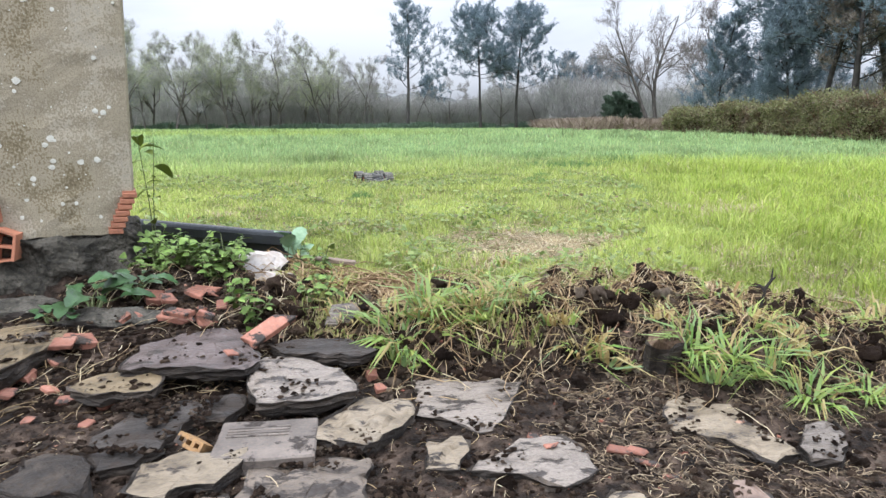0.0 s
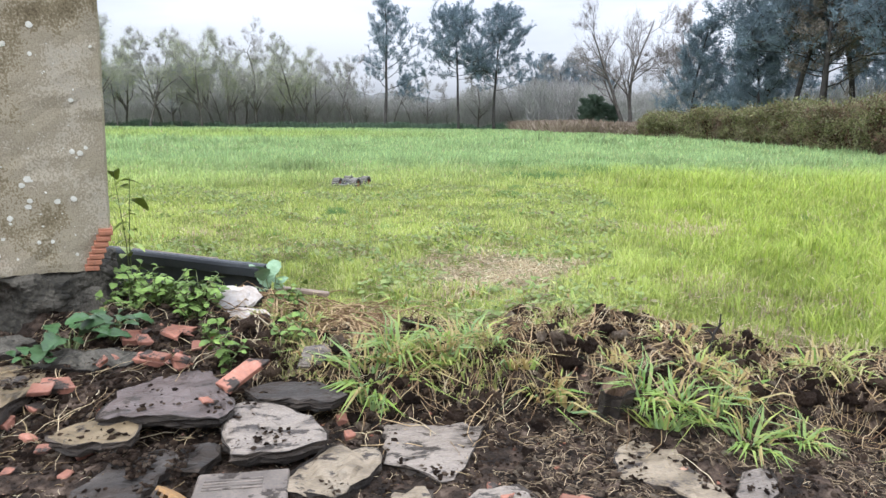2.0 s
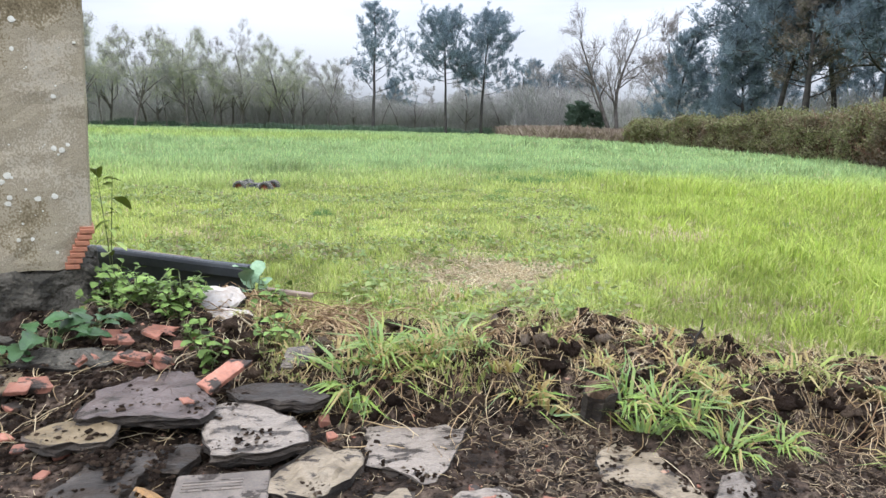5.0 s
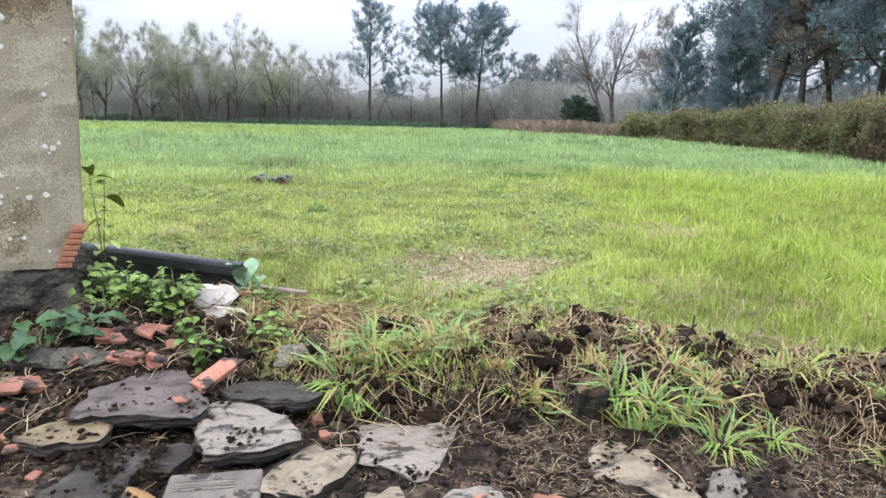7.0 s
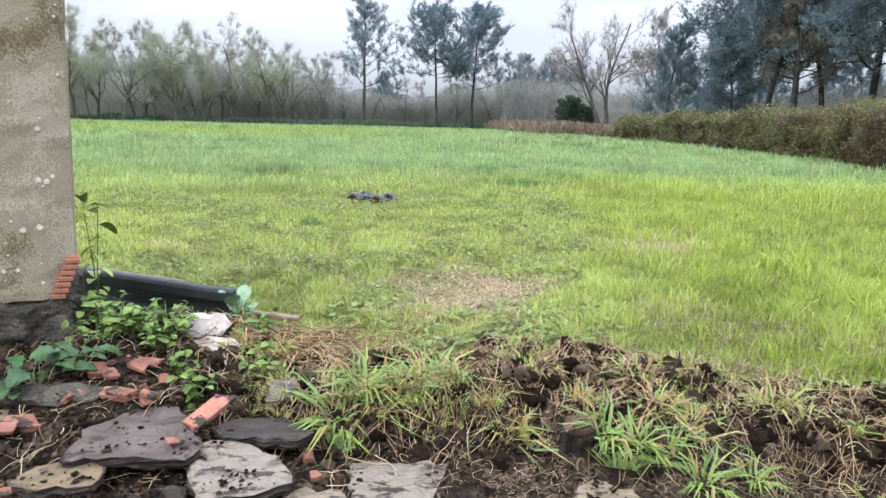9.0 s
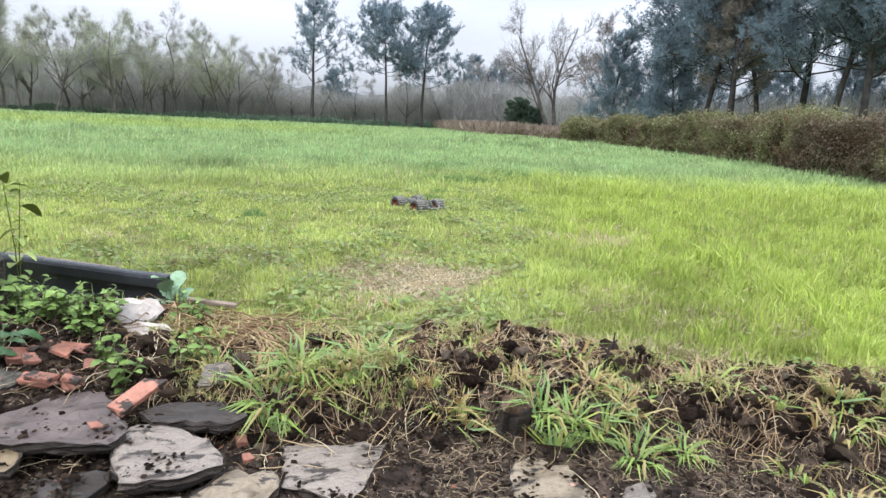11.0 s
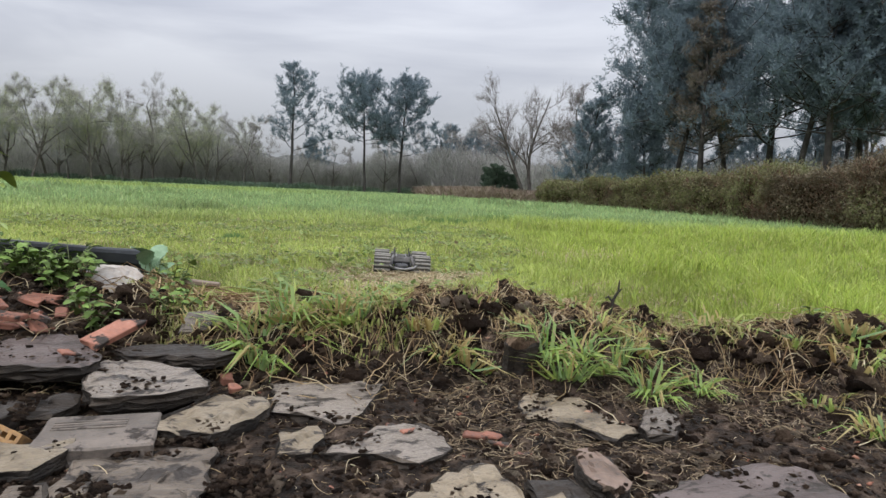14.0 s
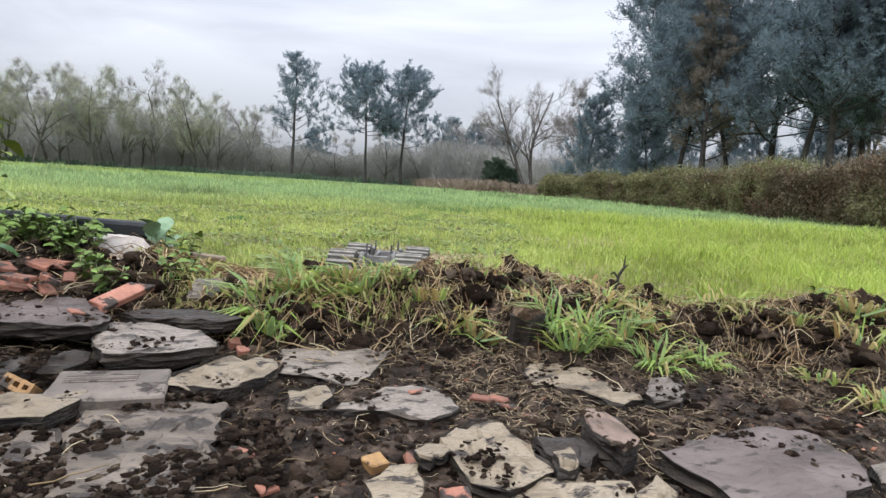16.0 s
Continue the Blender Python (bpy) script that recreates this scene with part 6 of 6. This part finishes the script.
def strands(name, label, seed, count, where, length, radius, mat, curl, rise):
    """Curved dry stalks lying on and sticking out of the ground."""
    rng = np.random.default_rng(seed)
    pts = where(rng, count)
    steps = 6
    out_v, out_t = [], []
    n = len(pts)
    L = rng.uniform(*length, n)
    a = rng.uniform(0, 2 * math.pi, n)
    bend = rng.normal(0, curl, n)
    p = np.c_[pts, np.zeros(n)]
    line = []
    hop = rng.uniform(0, rise, n)
    for i in range(steps + 1):
        t = i / steps
        g = ground_z(p[:, 0], p[:, 1]) + 0.004 + hop * L * np.sin(math.pi * (0.1 + 0.75 * t))
        line.append(np.c_[p[:, :2], g])
        step = L / steps
        a = a + bend / steps + rng.normal(0, 0.15, n)
        p = p + np.c_[np.cos(a) * step, np.sin(a) * step, np.zeros(n)]
    line = np.stack(line, 1)
    d = np.gradient(line, axis=1)
    d /= np.linalg.norm(d, axis=2)[..., None] + 1e-9
    s = np.cross(d, np.array([0, 0, 1.0]))
    s /= np.linalg.norm(s, axis=2)[..., None] + 1e-9
    u = np.cross(s, d)
    r = radius * rng.uniform(0.6, 1.5, (n, 1, 1)) * np.linspace(1, 0.45, steps + 1)[None, :, None]
    ring = np.stack([line + r * (s * math.cos(t) + u * math.sin(t)) for t in (0.5, 2.6, 4.7)], 2)
    co = ring.reshape(-1, 3)
    per = (steps + 1) * 3
    tris = []
    for i in range(steps):
        for k in range(3):
            q = (k + 1) % 3
            tris += [(i * 3 + k, i * 3 + q, i * 3 + 3 + q), (i * 3 + k, i * 3 + 3 + q, i * 3 + 3 + k)]
    tris = (np.array(tris)[None] + (np.arange(n) * per)[:, None, None]).reshape(-1, 3)
    return tagged(tri_mesh(name, co, tris, mat), label, "dry stalks", kind="stuff")


def over_back(rng, n):
    x = rng.uniform(-0.6, 2.3, n)
    return np.c_[x, np.interp(x, RIDGE_X, RIDGE_Y) + rng.normal(0.16, 0.14, n)]


def over_corner(rng, n):
    return np.c_[rng.normal(-0.33, 0.15, n), rng.normal(2.46, 0.12, n)]


strands("straw", "pale dry straw over the dug mound", 111, 3300, over_mound, (0.03, 0.14), 0.0013, STRAW, 1.6, 0.2)
strands("straw_edge", "dead grass combed over the back of the mound", 112, 1700, over_back, (0.05, 0.18), 0.0014, STRAW, 1.2, 0.13)
strands("roots", "tangle of tan and brown roots", 113, 1100, over_mound, (0.08, 0.28), 0.0016, ROOT, 2.6, 0.2)
strands("corner_roots", "orange-brown roots heaped beside the weeds", 114, 480, over_corner, (0.1, 0.3), 0.0028, ROOT, 2.4, 0.22)


def over_field(rng, n):
    p = np.c_[rng.uniform(-2.2, 3.4, n), 2.5 + 3.4 * rng.uniform(0, 1, n) ** 1.6]
    s = np.exp(-(((p[:, 0] - 0.6) / 0.8) ** 2 + ((p[:, 1] - 3.1) / 0.5) ** 2))
    return p[rng.uniform(0, 1, n) < 0.22 + s + 0.6 * np.exp(-(((p[:, 0] - 2.0) / 0.7) ** 2 + ((p[:, 1] - 4.9) / 0.4) ** 2))]


def mound_grass():
    """Short yellowish grass still growing on the turned sods."""
    rng = np.random.default_rng(131)
    p = over_mound(rng, 26000)
    keep = (fbm(p[:, 0], p[:, 1], 0.17, 83, 3) > 0.1) & (p[:, 1] > np.interp(p[:, 0], RIDGE_X, RIDGE_Y) - 0.34)
    p = p[keep]
    n = len(p)
    col = mixed([(0.20, 0.29, 0.06), (0.33, 0.40, 0.10), (0.45, 0.46, 0.16), (0.5, 0.42, 0.22)], rng, n)
    a = rng.uniform(0, 2 * math.pi, n)
    co, tris, cc = blades(p[:, 0], p[:, 1], ground_z(p[:, 0], p[:, 1]), rng.uniform(0.015, 0.055, n), rng.uniform(0.003, 0.007, n), a, (rng.uniform(0, 6.3, n), np.abs(rng.normal(0.9, 0.4, n))), col, 0.3)
    return tagged(tri_mesh("sod_grass", co, tris, GRASS, cc), "short yellowish grass on the turned sods", "grass", kind="stuff")


mound_grass()
def over_straw(rng, n):
    p = np.c_[rng.uniform(-0.6, 3.0, n), rng.uniform(2.35, 5.4, n)]
    return p[(rng.uniform(0, 1, n) < straw_share(p[:, 0], p[:, 1])) & (soil_share(p[:, 0], p[:, 1]) < 0.5)]


strands("straw_mat", "matted pale straw where the turf has died", 119, 26000, over_straw, (0.03, 0.11), 0.0017, DEAD_STRAW, 1.2, 0.3)
strands("field_straw", "dead stalks lying in the short grass", 116, 8500, over_field, (0.03, 0.13), 0.0019, STRAW, 1.0, 0.25)


def clover():
    """Small round weed leaves in patches among the grass."""
    rng = np.random.default_rng(121)
    n = 42000
    p = np.c_[rng.uniform(-3.0, 3.2, n), 2.4 + 5.5 * rng.uniform(0, 1, n) ** 1.5]
    keep = (fbm(p[:, 0], p[:, 1], 0.45, 77, 3) > 0.04) & (p[:, 0] < 0.35 * p[:, 1] - 0.2 + 0.4 * rng.uniform(0, 1, n)) & (soil_share(p[:, 0], p[:, 1]) < 0.4) & (rng.uniform(0, 1, n) > straw_share(p[:, 0], p[:, 1]))
    p = p[keep]
    n = len(p)
    z = ground_z(p[:, 0], p[:, 1]) + rng.uniform(0.02, 0.065, n)
    d = np.c_[rng.normal(0, 1, (n, 2)), rng.normal(0, 0.35, n)]
    d /= np.linalg.norm(d, axis=1)[:, None]
    s = np.cross(d, np.c_[rng.normal(0, 0.3, (n, 2)), np.ones(n)])
    r = rng.uniform(0.007, 0.024, (n, 1))
    at = np.c_[p, z]
    co = np.stack([at - d * r, at + s * r * 0.7, at + d * r, at - s * r * 0.7], 1).reshape(-1, 3)
    k = np.arange(n)[:, None] * 4
    tone = mixed([(0.135, 0.20, 0.055), (0.21, 0.29, 0.085), (0.32, 0.39, 0.14), (0.22, 0.165, 0.10)], rng, n, 0.35)
    ob = tri_mesh("clover", co, np.concatenate([k + [[0, 1, 2]], k + [[0, 2, 3]]]), GRASS, np.repeat(tone, 4, axis=0))
    return tagged(ob, "small grey-green weeds among the grass", "weeds", kind="stuff")


clover()
def over_right(rng, n):
    p = np.c_[rng.uniform(0.2, 2.0, n), 0.95 + 0.85 * rng.uniform(0, 1, n)]
    return p[fbm(p[:, 0], p[:, 1], 0.22, 57, 3) > -0.12]


strands("root_fibre", "brown root fibre matted in the trodden soil", 118, 5200, over_right, (0.01, 0.05), 0.0009, FIBRE, 1.4, 0.22)
crumbs("dry_crumbs", "drier brown crumbs of soil beside the sods", 109, 13000, over_right, (0.0015, 0.009), DRY_SOIL, 1, 0.6, 1.5)
strands("foot_litter", "dry stalks and roots among the brick pieces", 120, 320, over_foot, (0.04, 0.16), 0.0013, STRAW, 1.8, 0.2)
strands("litter", "dry stalks lying on the rubble", 115, 260, over_rubble, (0.03, 0.14), 0.0011, STRAW, 1.2, 0.12)
strands("chaff", "short bits of straw and root in the soil", 117, 3200, over_rubble, (0.006, 0.026), 0.0006, STRAW, 0.8, 0.15)


# ---- toy truck ----
TYRE_R, TYRE_W, TRACK, BASE = 0.077, 0.092, 0.118, 0.158


def tyre_bm():
    """A squat tyre with a hollow side, turned about the x axis."""
    bm = bmesh.new()
    prof = [(-0.5, 0.62), (-0.52, 0.74), (-0.5, 0.9), (-0.42, 0.955), (0, 0.965), (0.42, 0.955), (0.5, 0.9), (0.52, 0.74), (0.5, 0.62), (0.3, 0.58), (-0.3, 0.58)]
    n = 28
    rings = []
    for k in range(n):
        t = 2 * math.pi * k / n
        rings.append([bm.verts.new((x * TYRE_W, r * TYRE_R * math.cos(t), r * TYRE_R * math.sin(t))) for x, r in prof])
    for p, q in zip(rings, rings[1:] + rings[:1]):
        for i in range(len(prof)):
            j = (i + 1) % len(prof)
            bm.faces.new((p[i], p[j], q[j], q[i]))
    return bm


def lug_mesh():
    bm = bmesh.new()
    box_bm(bm, 0, 0, TYRE_R * 0.985, TYRE_W * 1.02, 0.0115, 0.0085, 0.002)
    me = bpy.data.meshes.new("lug")
    bm.to_mesh(me)
    bm.free()
    me.materials.append(LUG)
    return me


def rim_bm():
    bm = bmesh.new()
    prof = [(-0.4, 0.60), (-0.36, 0.6), (-0.34, 0.52), (-0.1, 0.48), (0.1, 0.48), (0.34, 0.52), (0.36, 0.6), (0.4, 0.6), (0.3, 0.56), (-0.3, 0.56)]
    n, rings = 20, []
    for k in range(n):
        t = 2 * math.pi * k / n
        rings.append([bm.verts.new((x * TYRE_W, r * TYRE_R * math.cos(t), r * TYRE_R * math.sin(t))) for x, r in prof])
    for p, q in zip(rings, rings[1:] + rings[:1]):
        for i in range(len(prof)):
            j = (i + 1) % len(prof)
            bm.faces.new((p[i], p[j], q[j], q[i]))
    for k in range(6):
        box_bm(bm, 0, 0, TYRE_R * 0.28, TYRE_W * 0.35, 0.014, TYRE_R * 0.5, 0.002, Matrix.Rotation(k * math.pi / 3, 4, "X"))
    r = bmesh.ops.create_cone(bm, cap_ends=True, segments=12, radius1=0.014, radius2=0.011, depth=TYRE_W * 0.75)
    bmesh.ops.rotate(bm, verts=r["verts"], matrix=Matrix.Rotation(math.pi / 2, 3, "Y"))
    return bm


truck = empty("toy_truck", pose(0, 0, 0))
tagged(truck, "muddy radio-controlled monster truck without its body shell", "toy truck")
LUGS = lug_mesh()
wheels = []
for sx in (-1, 1):
    for sy in (-1, 1):
        w = part("wheel", tyre_bm(), RUBBER, truck, "ribbed rubber wheel with a worn red rim", True)
        w.location = (sx * TRACK, sy * BASE, TYRE_R)
        part("rim", rim_bm(), RIM_RED, w, "worn red rim")
        for k in range(20):
            o = new("lug", LUGS)
            o.parent = w
            o.matrix_basis = Matrix.Rotation(2 * math.pi * k / 20, 4, "X")
        wheels.append((w, sx * TRACK, sy * BASE))


def truck_parts():
    bm = bmesh.new()
    box_bm(bm, 0, 0, 0.068, 0.105, 0.36, 0.008, 0.003)
    for s in (-1, 1):
        box_bm(bm, s * 0.055, 0, 0.078, 0.008, 0.26, 0.026, 0.002)
    part("chassis_plate", bm, CHASSIS, truck, "scuffed dark chassis plate")
    bm = bmesh.new()
    box_bm(bm, 0.026, -0.01, 0.094, 0.046, 0.15, 0.04, 0.005)
    part("battery", bm, BLACK_PLASTIC, truck)
    bm = bmesh.new()
    r = bmesh.ops.create_cone(bm, cap_ends=True, segments=16, radius1=0.02, radius2=0.02, depth=0.07)
    bmesh.ops.rotate(bm, verts=r["verts"], matrix=Matrix.Rotation(math.pi / 2, 3, "X"))
    bmesh.ops.translate(bm, verts=r["verts"], vec=(-0.03, -0.06, 0.096))
    part("motor", bm, ALLOY, truck, "dusty metal motor can")
    bm = bmesh.new()
    box_bm(bm, -0.03, 0.055, 0.092, 0.04, 0.05, 0.034, 0.004)
    part("receiver_box", bm, CHASSIS, truck)
    for sy in (-1, 1):
        bm = bmesh.new()
        box_bm(bm, 0, sy * BASE, 0.078, 0.075, 0.06, 0.045, 0.008)
        part("gearbox", bm, CHASSIS, truck)
        bm = bmesh.new()
        box_bm(bm, 0, sy * (BASE - 0.045), 0.122, 0.10, 0.007, 0.03, 0.004)
        part("shock_tower", bm, ALLOY, truck, "pale dusty shock tower")
        v = tube([(-TRACK + 0.03, sy * BASE, TYRE_R), (TRACK - 0.03, sy * BASE, TYRE_R)], [0.006, 0.006], 8, True)
        build("axle", *v, ALLOY, truck)
        for sx in (-1, 1):
            v = tube([(sx * 0.03, sy * BASE - 0.015, 0.066), (sx * 0.09, sy * BASE, 0.068)], [0.008, 0.006], 6, True)
            build("suspension_arm", *v, CHASSIS, truck)
            v = tube([(sx * 0.052, sy * (BASE - 0.04), 0.145), (sx * 0.07, sy * (BASE - 0.02), 0.10), (sx * 0.08, sy * (BASE - 0.008), 0.072)], [0.009, 0.011, 0.006], 8, True)
            build("shock_absorber", *v, ALLOY, truck)
    v = tube([(-0.085, 0.235, 0.104), (-0.065, 0.256, 0.09), (-0.02, 0.27, 0.08), (0.02, 0.27, 0.08), (0.065, 0.256, 0.09), (0.085, 0.235, 0.104)], [0.006] * 6, 8, True)
    w = tube([(-0.025, 0.16, 0.074), (-0.025, 0.266, 0.078)], [0.006, 0.006], 6, True)
    x = tube([(0.025, 0.16, 0.074), (0.025, 0.266, 0.078)], [0.006, 0.006], 6, True)
    build("front_bumper", *joined([v, w, x]), ALLOY, truck, True)
    for sx in (-1, 1):
        v = tube([(sx * 0.03, -0.13, 0.135), (sx * 0.032, 0.0, 0.118), (sx * 0.04, 0.12, 0.138)], [0.005] * 3, 6, True)
        build("cage_bar", *v, ALLOY, truck)
    for sx in (-1, 1):
        for sy in (-1, 1):
            v = tube([(sx * 0.045, sy * 0.10, 0.14), (sx * 0.045, sy * 0.10, 0.178)], [0.004, 0.003], 6, True)
            build("body_post", *v, CHASSIS, truck)
    v = tube([(-0.03, -0.05, 0.1), (-0.032, -0.06, 0.2), (-0.04, -0.08, 0.27)], [0.0016, 0.0012, 0.0008], 5, True)
    build("aerial", *v, BLACK_PLASTIC, truck)


truck_parts()

# seconds, x, y, heading in degrees from east, nose up, lean, lift
DRIVE = [
    (0.0, -0.66, 7.20, 292, 0, 0, 0), (0.5, -0.70, 7.28, 282, 0, 0, 0), (1.0, -0.74, 7.42, 272, 0, 0, 0), (1.5, -0.74, 7.75, 258, 1, 0, 0),
    (2.0, -0.70, 8.05, 250, 0, 1, 0), (2.5, -0.68, 8.30, 242, 0, 0, 0), (3.0, -0.74, 8.28, 237, 0, -1, 0), (3.5, -0.80, 8.15, 228, 0, 0, 0),
    (4.0, -0.93, 8.02, 217, 0, 2, 0), (4.5, -1.22, 7.88, 198, 0, 0, 0), (5.0, -1.65, 7.82, 168, 0, 0, 0), (5.4, -1.92, 7.98, 112, 0, 0, 0),
    (5.8, -1.95, 8.20, 55, 0, 0, 0), (6.2, -1.84, 8.22, 8, 0, 0, 0), (6.5, -1.72, 8.17, -6, 0, 0, 0), (7.0, -1.46, 8.08, -8, 0, 0, 0),
    (7.5, -1.22, 7.95, -14, 0, 1, 0), (8.0, -0.78, 7.62, -30, 0, 0, 0), (8.5, -0.42, 7.38, -32, 0, 0, 0), (9.0, -0.12, 7.18, -33, 0, 0, 0),
    (9.5, 0.18, 6.96, -36, 0, 0, 0), (10.0, 0.46, 6.72, -42, 0, 0, 0), (10.5, 0.68, 6.48, -50, 1, 0, 0), (11.0, 0.87, 6.22, -60, 0, -1, 0),
    (11.5, 0.95, 5.75, -74, 0, 0, 0), (12.0, 0.95, 5.20, -98, 0, 0, 0), (12.5, 0.88, 4.93, -124, 0, 2, 0), (13.0, 0.71, 4.66, -110, 2, 0, 0),
    (13.5, 0.60, 4.40, -100, 0, 0, 0), (14.0, 0.55, 3.90, -96, 1, -2, 0.0), (14.5, 0.55, 3.72, -104, 0, 0, 0.012), (14.8, 0.50, 3.30, -106, -1, -1, 0.02),
    (15.0, 0.47, 3.12, -107, 4, -7, 0.045), (15.15, 0.44, 2.98, -110, 4, -9, 0.05), (15.3, 0.40, 2.80, -109, 3, -3, 0.045), (15.5, 0.34, 2.58, -106, -10, -5, 0.06),
    (15.7, 0.29, 2.51, -106, -6, -3, 0.06), (15.85, 0.265, 2.46, -106, -2, -1, 0.06), (16.0, 0.255, 2.43, -105, 1, 0, 0.058),
]


def motions():
    t = np.array([r[0] for r in DRIVE])
    cols = np.array([r[1:] for r in DRIVE])
    slope = np.gradient(cols, t, axis=0)

    def at(s):
        i = int(np.clip(np.searchsorted(t, s, side="right") - 1, 0, len(t) - 2))
        h = t[i + 1] - t[i]
        u = (s - t[i]) / h
        return (2 * u**3 - 3 * u**2 + 1) * cols[i] + (u**3 - 2 * u**2 + u) * h * slope[i] + (3 * u**2 - 2 * u**3) * cols[i + 1] + (u**3 - u**2) * h * slope[i + 1]

    times = [round(0.1 * k, 1) for k in range(161)]
    rows, spin, turned, last = [], [], 0.0, at(0.0)
    for s in times:
        x, y, head, nose, lean, lift = at(s)
        turned += math.degrees(math.hypot(x - last[0], y - last[1]) / TYRE_R)
        last = (x, y)
        spin.append((s, turned))
        z = float(ground_z(x, y)) - 0.042 + lift
        rows.append((s, pose(x, y, z, nose, lean, head - 90)))
    walk(truck, rows)
    for wheel, wx, wy in wheels:
        walk(wheel, [(s, pose(wx, wy, TYRE_R, -a, 0, 0)) for s, a in spin])


motions()
